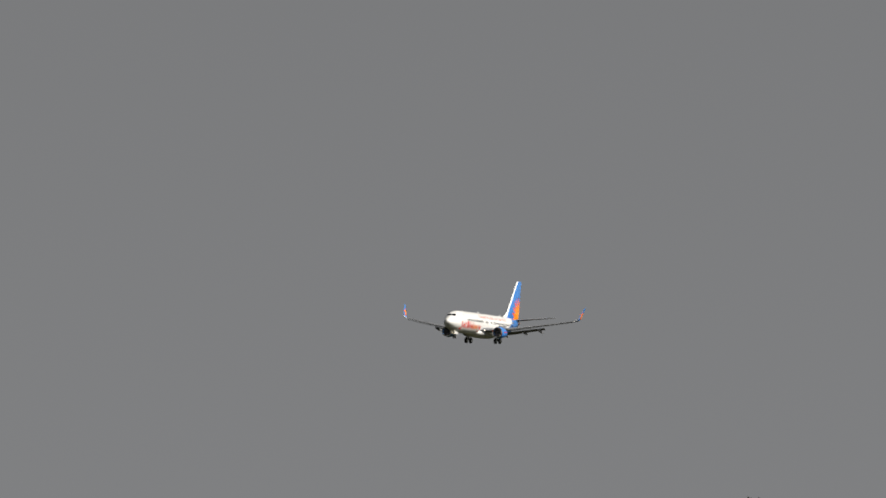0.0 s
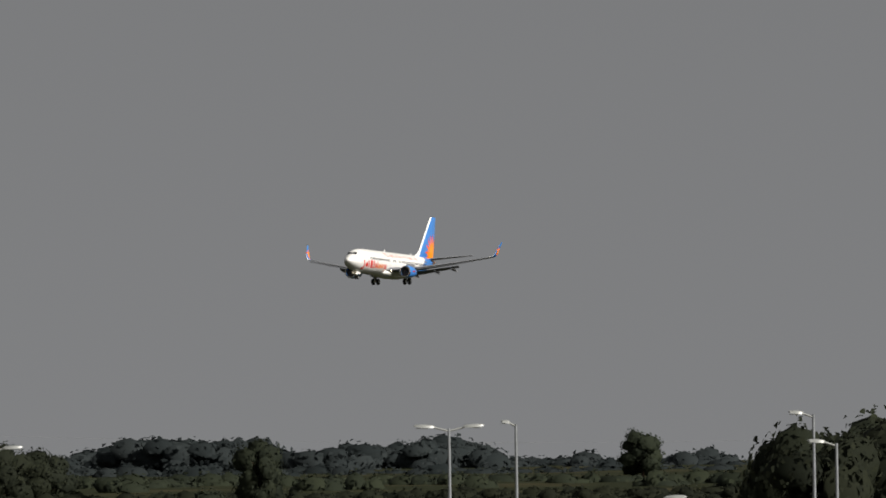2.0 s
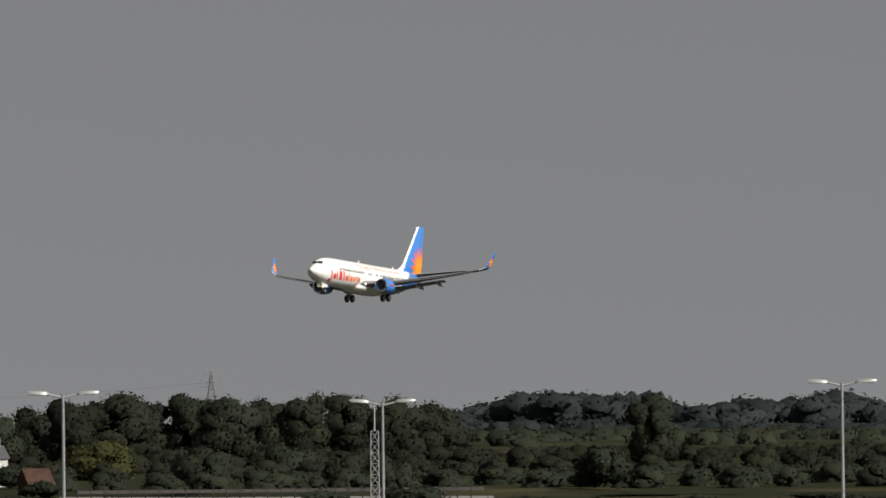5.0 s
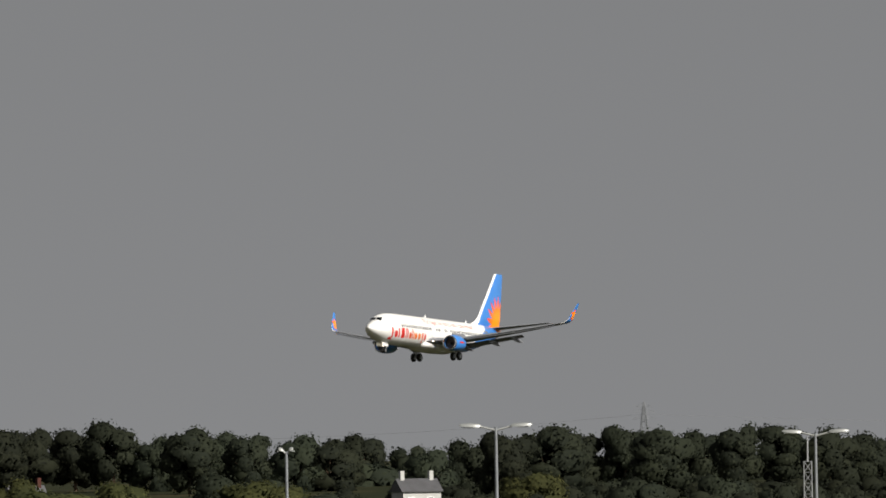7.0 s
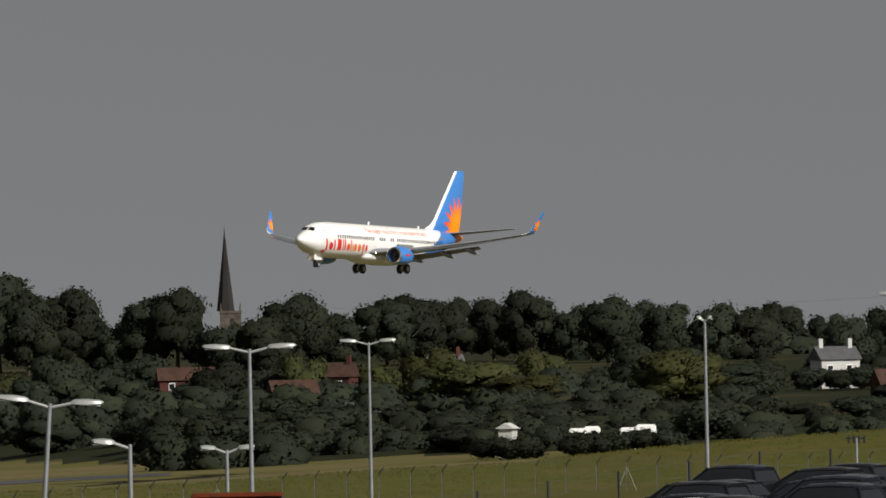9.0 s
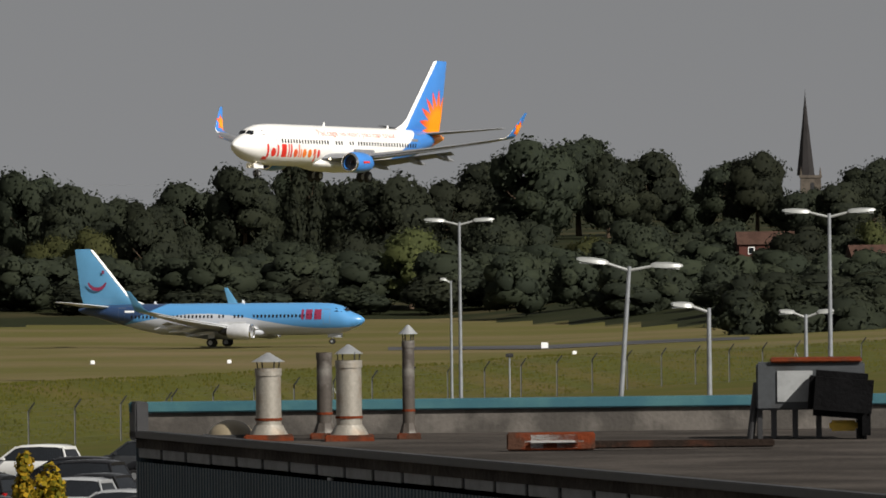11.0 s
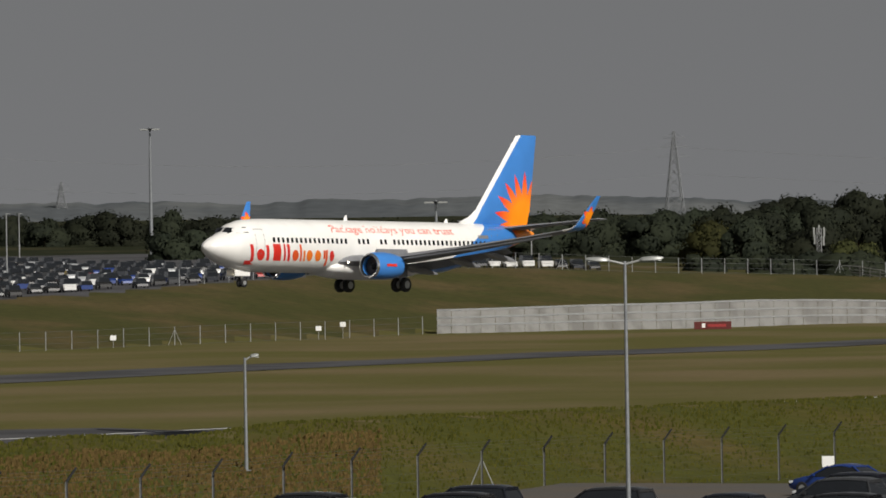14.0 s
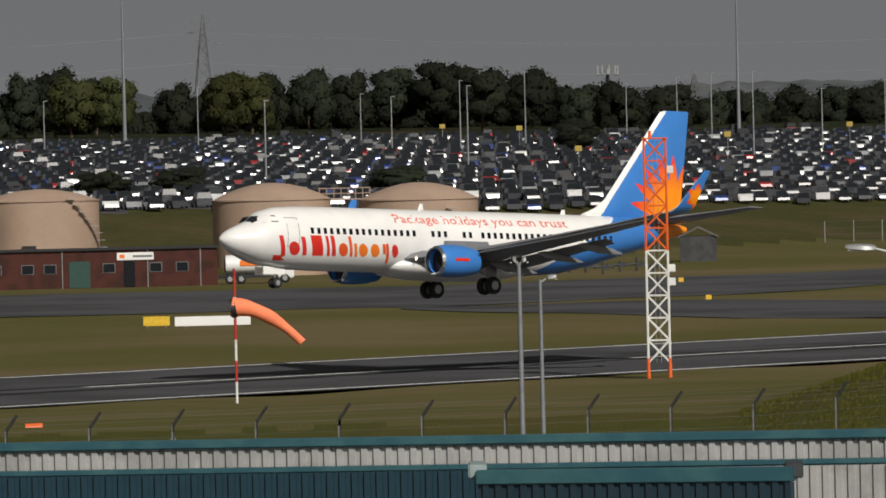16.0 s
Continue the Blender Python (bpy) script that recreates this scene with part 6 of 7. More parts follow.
# ---- tanks and sheds beyond the runway ----
TANK = mat("tank_cream", (0.38, 0.27, 0.2), 0.6, 0, 0.08, 0.2, 3.0, 0, second=(0.33, 0.235, 0.175))
for i, b in enumerate((-301.7, -276.1, -259.8)):
    r = 938
    z0 = ground_height(b, r)
    rad = 6.15
    ze, zp = lift((-9.0, -9.45, -9.75)[i], r), lift((-7.7, -7.6, -7.9)[i], r)
    t = thing("storage_tank", "large cream cylindrical storage tank with a domed roof", "storage tank", facing(b, r, z0), "fuel tanks")
    part("shell", tube(B(), (0, 0, -0.3), (0, 0, ze - z0), rad, rad, 56), TANK, t)
    bm = B()
    loft(bm, [[(rr * rad * math.cos(a), rr * rad * math.sin(a), ze - z0 + (zp - ze) * (1 - rr * rr)) for a in [2 * math.pi * k / 48 for k in range(48)]] for rr in (1.02, 0.8, 0.55, 0.3, 0.08)])
    part("roof", bm, TANK, t, "shallow domed roof")
    part("top_rim", tube(B(), (0, 0, ze - z0 - 0.08), (0, 0, ze - z0 + 0.05), rad + 0.08, rad + 0.08, 56), TANK, t)
    part("stencil_bar", box(B(), (-1.2, -rad - 0.02, 1.4), (1.5, 0.05, 0.6)), BLACK, t)
    for k in range(9):
        a = 0.1 + 0.12 * k
        x, y = (rad + 0.5) * math.cos(-a), (rad + 0.5) * math.sin(-a)
        part("stair_tread", box(B(), (x, y, 0.6 + 0.75 * k), (0.9, 0.6, 0.06)), STEEL, t)
walk_way = thing("gantry", "cream steel walkway with railings between the tanks", "gantry", facing(-268.0, 938, lift(-9.6, 938)))
part("deck", box(B(), (0, 0, 0), (5.6, 1.0, 0.12)), TANK, walk_way)
for i in range(8):
    part("rail_post", tube(B(), (-2.6 + 0.75 * i, -0.45, 0), (-2.6 + 0.75 * i, -0.45, 1.15), 0.05, 0.05, 6), TANK, walk_way)
for z in (0.6, 1.15):
    part("rail", tube(B(), (-2.7, -0.45, z), (2.7, -0.45, z), 0.05, 0.05, 6), TANK, walk_way)
BRICK = mat("brick", (0.075, 0.03, 0.024), 0.85, 0, 0.25, 0.6, 6.0, 0.3, second=(0.05, 0.024, 0.02))
r = 890
shed = thing("brick_building", "low dark red brick building with small windows", "building", facing(-296, r, ground_height(-296, r)))
hh = lift(-14.6, r) - ground_height(-296, r)
part("wall", box(B(), (0, 3, hh / 2 - 0.2), (24.5, 6, hh + 0.4), bevel=0.03), BRICK, shed)
part("roof_edge", box(B(), (0, 3, hh + 0.06), (25, 6.5, 0.22), bevel=0.04), DARK, shed)
for x in (-9.6, -6.4, -4.2, 1.6, 6.2, 8.8):
    wdw = part("window", box(B(), (x, -0.02, hh * 0.52), (1.25, 0.08, 0.95), bevel=0.02), FASCIA, shed)
    part("pane", box(B(), (x, -0.07, hh * 0.52), (1.1, 0.03, 0.82)), GLASS, wdw)
part("door", box(B(), (-1.3, -0.03, hh * 0.36), (2.1, 0.08, hh * 0.7), bevel=0.02), mat("green_door", (0.02, 0.06, 0.05), 0.5), shed, "dark green double door")
part("door", box(B(), (3.6, -0.03, hh * 0.36), (1.1, 0.08, hh * 0.7), bevel=0.02), GLASS, shed)
sg = part("name_board", box(B(), (4.2, -0.08, hh * 0.82), (3.6, 0.1, 0.75), bevel=0.02), WHITE, shed, "white name board")
part("writing_bar", box(B(), (4.9, -0.14, hh * 0.82), (1.9, 0.02, 0.22)), GREYWING, sg)
part("logo_shape", box(B(), (2.9, -0.14, hh * 0.82), (0.5, 0.02, 0.35)), ORANGE, sg)
for x in (-11, -3.0, 5.4, 10.6):
    part("downpipe", tube(B(), (x, -0.06, 0), (x, -0.06, hh), 0.06, 0.06, 6), STEEL, shed)
truck = thing("fuel_truck", "white fuel tanker lorry with an orange band", "lorry", facing(-278.6, 892, ground_height(-278.6, 892)))
bm = B()
loft(bm, [[(x, 1.2 * q * math.cos(a), 1.9 + 0.95 * q * math.sin(a)) for a in [2 * math.pi * k / 20 for k in range(20)]] for x, q in ((-2.6, 0.6), (-2.4, 1), (2.3, 1), (2.5, 0.6))])
part("tank", bm, WHITE, truck)
part("band", box(B(), (0.3, -1.22, 2.05), (2.6, 0.06, 0.55), bevel=0.02), ORANGE, truck, "orange painted band")
part("cab", box(B(), (3.5, 0, 1.5), (1.6, 2.3, 2.0), bevel=0.12), WHITE, truck)
part("chassis", box(B(), (0.6, 0, 0.75), (7.4, 1.8, 0.35)), DARK, truck)
for x in (-2.0, -0.9, 3.4):
    for y in (-1.0, 1.0):
        w = wheel("wheel", truck, (x, y, 0.5), 0.5, 0.3)
hut = thing("grey_hut", "small dark grey hut with a pitched roof", "hut", facing(-229.0, 960, ground_height(-229.0, 960)))
part("wall", box(B(), (0, 0, 1.3), (3.9, 3.4, 2.8), bevel=0.03), mat("dark_boards", (0.07, 0.07, 0.07), 0.8, 0, 0.2, 1, 8), hut)
bm = B()
loft(bm, [[(-2.2, y, 2.65), (0, y, 3.75), (2.2, y, 2.65), (2.2, y, 2.5), (0, y, 3.58), (-2.2, y, 2.5)] for y in (-1.9, 1.9)])
part("roof", bm, mat("grey_roof", (0.13, 0.13, 0.13), 0.8), hut)
random.seed(21)
for i in range(9):
    b = -249 + 15 * i / 8
    r = 905 + random.uniform(-6, 10)
    o = thing("pipe_stand", "grey pipework and valves beside the tanks", "pipework", facing(b, r, ground_height(b, r)), "pipework beside the tanks")
    part("riser", tube(B(), (0, 0, 0), (0, 0, random.uniform(1.0, 2.6)), 0.12, 0.12, 8), SHEET, o)
    part("pipe", tube(B(), (-1.0, 0, 0.7), (1.1, 0, 0.7), 0.12, 0.12, 8), SHEET, o)
    part("valve", tube(B(), (0.4, -0.15, 0.7), (0.4, 0.15, 0.7), 0.28, 0.28, 12), SHEET, o)
low_wall = strip("kerb_wall", ((-270, 902, 903.2), (-240, 925, 926.2)), CONCRETE, "low pale concrete wall round the tanks", "low wall", 0.7)
road_mound = thing("orange_drum", "orange marker drum lying by the fence", "marker drum", facing(-303, 420, ground_height(-303, 420)))
part("drum", tube(B(), (-0.35, 0, lift(-34.2, 420) - ground_height(-303, 420)), (0.45, 0, lift(-34.0, 420) - ground_height(-303, 420)), 0.26, 0.2, 16), ORANGE_STEEL, road_mound)
part("stand", tube(B(), (0, 0, 0), (0, 0, lift(-34.2, 420) - ground_height(-303, 420)), 0.06), DARK, road_mound)

# ---- church and houses in the village ----
STONE = mat("church_stone", (0.1, 0.085, 0.07), 0.9, 0, 0.2, 0.5, 3.0, 0.3, second=(0.065, 0.055, 0.045))
SLATE = mat("spire_slate", (0.026, 0.024, 0.024), 0.8, 0, 0.2, 0.5, 3.0)
r = 2250
church = thing("church", "stone church tower with a tall dark spire", "church", facing(90.9, r, lift(-2.0, r)))
base = lift(-2.0, r)
z1, z2 = lift(3.4, r) - base, lift(12.4, r) - base
part("tower", box(B(), (0, 0, z1 / 2 - 3), (5.2, 5.2, z1 + 6), bevel=0.1), STONE, church)
part("parapet", box(B(), (0, 0, z1), (5.6, 5.6, 0.7), bevel=0.05), STONE, church)
bm = B()
loft(bm, [[(q * math.cos(a), q * math.sin(a), z) for a in [math.pi / 8 + k * math.pi / 4 for k in range(8)]] for z, q in ((z1 + 0.3, 2.4), (z1 + 0.65 * (z2 - z1), 0.85), (z2, 0.08))])
sp = part("spire", bm, SLATE, church, "dark slate spire", False)
sp.location = (-1.2, 0, 0)
part("weather_vane", tube(B(), (-1.2, 0, z2), (-1.2, 0, z2 + 1.4), 0.1, 0.05, 6), DARK, church)
for x in (-2.4, 2.4):
    part("pinnacle", tube(B(), (x, -2.4, z1), (x, -2.4, z1 + 2.4), 0.4, 0.05, 6), STONE, church)
wdw = part("belfry_window", box(B(), (0.4, -2.62, z1 - 2.6), (1.0, 0.1, 2.2), bevel=0.05), DARK, church)


def cottage(b, r, e, w, h, wall, roof, label, rh=2.6, chim=1, turn=20):
    """A house whose ridge shows at elevation e."""
    z = lift(e, r) - h - rh
    o = thing("house", label, "house", facing(b, r, z) @ pose(0, 0, 0, 0, 0, turn), "houses beyond the airfield")
    part("wall", box(B(), (0, 0, h / 2 - 1.5), (w, w * 0.65, h + 3), bevel=0.03), wall, o)
    bm = B()
    d = w * 0.65 / 2 + 0.35
    loft(bm, [[(x, -d, h - 0.1), (x, 0, h + rh), (x, d, h - 0.1)] for x in (-w / 2 - 0.3, w / 2 + 0.3)])
    part("roof", bm, roof, o, "", False)
    for k in range(chim):
        part("chimney", box(B(), (w * (0.38 - 0.76 * k), 0, h + rh + 0.2), (0.7, 0.7, 2.0), bevel=0.03), wall, o)
    for x in (-w * 0.28, w * 0.22) if h > 1.8 else ():
        for z in ([1.0, h - 1.3] if h > 4 else [h * 0.5]):
            win = part("window", box(B(), (x, -w * 0.325 - 0.02, z), (1.1, 0.1, 1.2), bevel=0.02), WHITE, o)
            part("pane", box(B(), (x, -w * 0.325 - 0.08, z), (0.85, 0.03, 0.95)), GLASS, win)
    return o


RENDERW = mat("white_render", (0.45, 0.45, 0.43), 0.7, 0, 0.08, 0.4, 4)
ROOFRED = mat("clay_tiles", (0.06, 0.034, 0.026), 0.85, 0, 0.25, 0.8, 4, 0.3)
ROOFGREY = mat("slate_tiles", (0.06, 0.06, 0.065), 0.7, 0, 0.2, 0.8, 4, 0.2)
cottage(157.6, 1420, -1.6, 6.6, 3.0, RENDERW, ROOFGREY, "white rendered house with a slate roof among trees", 2.0, 2, 25)
cottage(163.4, 1345, -4.2, 4.4, 1.0, BRICK, ROOFRED, "small brown brick house with a tiled roof", 2.4, 0, 35)
cottage(114.4, 1475, -1.7, 6.5, 3.4, BRICK, ROOFGREY, "dark brick house with tall chimneys", 3.0, 1, 30)
cottage(102.3, 1475, -2.4, 6.5, 2.6, BRICK, ROOFRED, "brick house with a red tiled roof", 2.2, 1, -20)
cottage(97.6, 1380, -4.2, 7.0, 2.6, BRICK, ROOFRED, "brick house with a red tiled roof", 2.2, 0, 15)
cottage(85.8, 1475, -2.6, 9.0, 2.2, BRICK, ROOFRED, "long low house with a brown roof", 2.0, 0, 5)
cottage(95.5, 1300, -8.8, 6.0, 2.0, RENDERW, ROOFRED, "low pale house behind scrub", 1.6, 0, 10)
cottage(121.3, 1080, -9.4, 2.6, 0.9, RENDERW, RENDERW, "small white timber cabin", 0.6, 0, 76)
cottage(106.5, 1300, -6.8, 7.5, 1.6, BRICK, ROOFGREY, "grey-roofed outbuilding in the village", 1.4, 0, 0)
road_r = strip("far_road", ((166, 1300, 1318), (183, 1290, 1306), (214, 1280, 1300)), CONCRETE, "pale concrete road beyond the bank", "road", 0.3)
DULL_RAIL = mat("dull_rail", (0.085, 0.08, 0.072), 0.8, 0.1, 0.2, 0.5, 5)
bar = thing("road_barrier", "low pale barrier along the far road", "barrier")
for i in range(30):
    b0, b1 = 168 + 1.5 * i, 168 + 1.5 * (i + 0.97)
    rr = 1284
    zz = lift(-6.9, rr)
    p, q = polar(b0, rr, 0), polar(b1, rr, 0)
    part("rail", beam(p, q, 0.12, 0.5, zz), DULL_RAIL, bar)
    part("post", tube(B(), p + Vector((0, 0, ground_height(b0, rr) - 0.2)), p + Vector((0, 0, zz + 0.6)), 0.09), DARK, bar)
for b, e in ((224.0, -9.4), (228.2, -9.6), (233.5, -9.6), (240, -9.4)):
    p = thing("marker_post", "short yellow marker post on the grass crest", "marker post", facing(b, 925, ground_height(b, 925)))
    part("post", tube(B(), (0, 0, 0), (0, 0, max(0.8, lift(e, 925) - ground_height(b, 925))), 0.08, 0.06, 8), YELLOW, p)
    part("cap", tube(B(), (0, 0, max(0.8, lift(e, 925) - ground_height(b, 925))), (0, 0, max(0.8, lift(e, 925) - ground_height(b, 925)) + 0.1), 0.1, 0.08, 8), YELLOW, p)


def caravan(b, r, e, w):
    """A touring caravan whose roof shows at elevation e."""
    z = ground_height(b, r)
    h = max(2.2, lift(e - 0.15, r) - z)
    o = thing("caravan", "white touring caravan parked by the scrub", "caravan", facing(b, r, z), "caravans beyond the bank")
    part("body", box(B(), (0, 0, h / 2 + 0.15), (w, 2.1, h - 0.3), bevel=0.18), WHITE, o)
    for x in (-w * 0.28, w * 0.1):
        part("window", box(B(), (x, -1.06, h - 0.75), (w * 0.26, 0.05, 0.5), bevel=0.02), GLASS, o)
    part("wheel", tube(B(), (0, -1.02, 0.32), (0, -0.8, 0.32), 0.32, n=14), TYRE, o)
    return o


for b, r, e, w in ((129.2, 1062, -10.0, 2.4), (130.6, 1070, -9.8, 2.0), (134.9, 1062, -10.0, 2.6), (136.6, 1068, -9.7, 2.4)):
    caravan(b, r, e, w)

# ---- cars ----
def paint(name, color, rough=0.22):
    m = mat(name, color, rough, 0.1, 0.05, 0.8, 8, coat=0.35)
    return m


PAINTS = [paint("car_black", (0.006, 0.006, 0.007)), paint("car_black_blue", (0.008, 0.01, 0.016)), paint("car_grey", (0.032, 0.034, 0.037)), paint("car_dark_grey", (0.012, 0.0125, 0.014)), paint("car_silver", (0.3, 0.31, 0.32)),
          paint("car_white", (0.62, 0.62, 0.61)), paint("car_blue", (0.012, 0.035, 0.16)), paint("car_red", (0.25, 0.012, 0.012)), paint("car_sky_blue", (0.04, 0.14, 0.36))]
PAINT_WORDS = ["black", "dark blue-black", "grey", "dark grey", "silver", "white", "blue", "red", "light blue"]
TAIL = mat("tail_lamp", (0.35, 0.01, 0.01), 0.15, 0, 0.05)
HEAD = mat("head_lamp", (0.6, 0.62, 0.65), 0.08, 0, 0.05)
PLATE_Y = mat("plate_yellow", (0.65, 0.42, 0.03), 0.5)
# side profiles: (x, height) along the belt and the roof
STYLES = {
    "hatchback": ((-2.0, 2.05), 0.88, 1.46, (-1.95, -1.55, 0.35, 1.15), 1.76),
    "estate": ((-2.3, 2.3), 0.9, 1.48, (-2.2, -1.95, 0.3, 1.25), 1.82),
    "suv": ((-2.2, 2.25), 1.02, 1.7, (-2.1, -1.85, 0.45, 1.3), 1.9),
    "saloon": ((-2.35, 2.35), 0.9, 1.43, (-1.75, -1.0, 0.3, 1.25), 1.82),
    "van": ((-2.4, 2.3), 1.15, 1.95, (-2.36, -2.3, 1.0, 1.75), 1.9),
}


def rounded(x, half, z0, z1, k=0.12):
    """A cross section with rounded shoulders."""
    return [(x, -half * 0.94, z0), (x, -half, z0 + 0.18), (x, -half, z1 - k * 1.2), (x, -half + k, z1), (x, half - k, z1), (x, half, z1 - k * 1.2), (x, half, z0 + 0.18), (x, half * 0.94, z0)]


def car_meshes(style):
    (x0, x1), belt, roof, (g0, g1, g2, g3), wide = STYLES[style]
    half = wide / 2
    body = B()
    loft(body, [rounded(x0, half * 0.82, 0.42, belt * 0.86), rounded(x0 + 0.12, half * 0.95, 0.3, belt * 0.97), rounded(x0 + 0.8, half, 0.24, belt), rounded(g3 - 0.2, half, 0.24, belt), rounded(g3 + 0.25, half * 0.99, 0.24, belt * 0.97),
                rounded(x1 - 0.3, half * 0.94, 0.28, belt * 0.82), rounded(x1, half * 0.8, 0.38, belt * 0.66)])
    glass = B()
    zb = belt - 0.05

    def hoop(x, q, z):
        return [(x, -half * 0.93, zb), (x, -half * (0.93 - 0.12 * q), zb + (z - zb) * 0.55), (x, -half * (0.93 - 0.24 * q), zb + (z - zb) * 0.93), (x, -half * 0.5, z), (x, half * 0.5, z), (x, half * (0.93 - 0.24 * q), zb + (z - zb) * 0.93), (x, half * (0.93 - 0.12 * q), zb + (z - zb) * 0.55), (x, half * 0.93, zb)]
    mid = (g1 + g2) / 2
    loft(glass, [hoop(g0, 0.0, zb + 0.03), hoop((g0 + g1) / 2, 0.6, (zb + roof) / 2 - 0.02), hoop(g1, 0.95, roof - 0.09), hoop(mid, 1.0, roof - 0.04), hoop(g2, 0.95, roof - 0.1), hoop((g2 + g3) / 2, 0.6, (zb + roof) / 2 - 0.04), hoop(g3, 0.0, zb + 0.03)])
    top = B()
    rings = []
    for x, z in ((g1 - 0.08, roof - 0.1), (g1 + 0.25, roof - 0.03), (mid, roof), (g2 - 0.2, roof - 0.035), (g2 + 0.1, roof - 0.11)):
        rings.append([(x, -half * 0.73, z - 0.09), (x, -half * 0.66, z - 0.02), (x, -half * 0.35, z + 0.02), (x, half * 0.35, z + 0.02), (x, half * 0.66, z - 0.02), (x, half * 0.73, z - 0.09), (x, half * 0.6, z - 0.12), (x, -half * 0.6, z - 0.12)])
    loft(top, rings)
    return body, glass, top


def car(style, ci, flip=False):
    (x0, x1), belt, roof, g, wide = STYLES[style]
    c = thing("parked_" + ("van" if style == "van" else "car"), "%s %s parked in the car park" % (PAINT_WORDS[ci], "delivery van" if style == "van" else "suv" if style == "suv" else style + " car"), "van" if style == "van" else "car", group="cars in the near car park")
    body, glass, top = car_meshes(style)
    part("body", body, PAINTS[ci], c)
    part("cabin_glass", glass, GLASS, c, "dark glass")
    for s in (-1, 1):
        for a, d in ((g[0], g[1]), (g[3], g[2])):
            part("pillar", tube(B(), (a, s * wide / 2 * 0.92, belt - 0.06), (d, s * wide / 2 * 0.71, roof - 0.1), 0.05, 0.045, 6), PAINTS[ci], c)
    part("roof", top, PAINTS[ci], c)
    half = wide / 2
    for x in (x0 + 0.75, x1 - 0.8):
        for s in (-1, 1):
            w = wheel("wheel", c, (x, s * (half - 0.1), 0.33), 0.33, 0.22)
    for s in (-1, 1):
        part("tail_light", box(B(), (x0 + 0.1, s * half * 0.76, belt * 0.82), (0.16, 0.3, 0.2), bevel=0.03), TAIL, c)
        part("headlight", box(B(), (x1 - 0.16, s * half * 0.68, belt * 0.68), (0.24, 0.36, 0.14), bevel=0.03), HEAD, c)
        part("door_mirror", box(B(), (g[3] - 0.35, s * (half + 0.08), belt + 0.04), (0.14, 0.2, 0.14), bevel=0.03), PAINTS[ci], c)
    part("number_plate", box(B(), (x0 - 0.01, 0, 0.62), (0.03, 0.52, 0.11)), PLATE_Y, c)
    part("bumper", box(B(), (x0 + 0.02, 0, 0.45), (0.18, half * 1.7, 0.2), bevel=0.05), DARK, c)
    return c


car_rng = random.Random(5)
PROTOS = {}


def park(style, ci, b, r, turn):
    """turn: degrees from facing left, positive away from the camera."""
    z = ground_height(b, r)
    m = facing(b, r, z) @ pose(0, 0, 0, 0, 0, 180 - turn)
    key = (style, ci)
    if key not in PROTOS:
        PROTOS[key] = car(style, ci)
        PROTOS[key].matrix_basis = m
        return PROTOS[key]
    return copy_thing(PROTOS[key], m)


def weighted():
    return car_rng.choices(range(9), (36, 16, 10, 18, 6, 8, 2, 3, 1))[0]


def car_field(b0, b1, ranges, turn, gap=5.4, skip=0.07):
    for k, r in enumerate(ranges):
        b = b0 + car_rng.uniform(0, 6)
        while b < b1:
            if car_rng.random() > skip and r < fence_range(b) - 9:
                park(car_rng.choices(("hatchback", "estate", "suv", "saloon"), (4, 2, 4, 2))[0], weighted(), b, r + car_rng.uniform(-0.8, 0.8), turn + car_rng.uniform(-5, 5))
            b += gap / r * 1000 * car_rng.uniform(0.92, 1.12)


car_field(-205, -104, (285, 291, 297, 303, 309, 316, 323), 28, 5.0, 0.05)
car_field(-150, -100, (331, 339, 348, 358), 28, 5.2, 0.08)
car_field(-104, -58, (300, 310, 320, 331, 342, 354, 368), 28, 5.2, 0.06)
car_field(-62, 22, (318, 327, 336, 346, 357, 369, 382, 396, 411), 26, 5.0, 0.05)
car_field(60, 100, (330, 352), 26, 6.0, 0.2)
car_field(140, 212, (312, 319, 327, 335, 344, 353, 363, 373), 32, 5.0, 0.05)
car_field(212, 252, (305, 322, 346, 364), 32, 5.6, 0.12)
park("van", 7, -49.0, 300, 90)
park("van", 5, -17.5, 296, 80)

# ---- the crowded car park on the far slope: nearest rows one by one, the rest joined ----
FAR_PAINTS = [PAINTS[i] for i in (0, 1, 2, 3, 4, 5, 6, 7)]


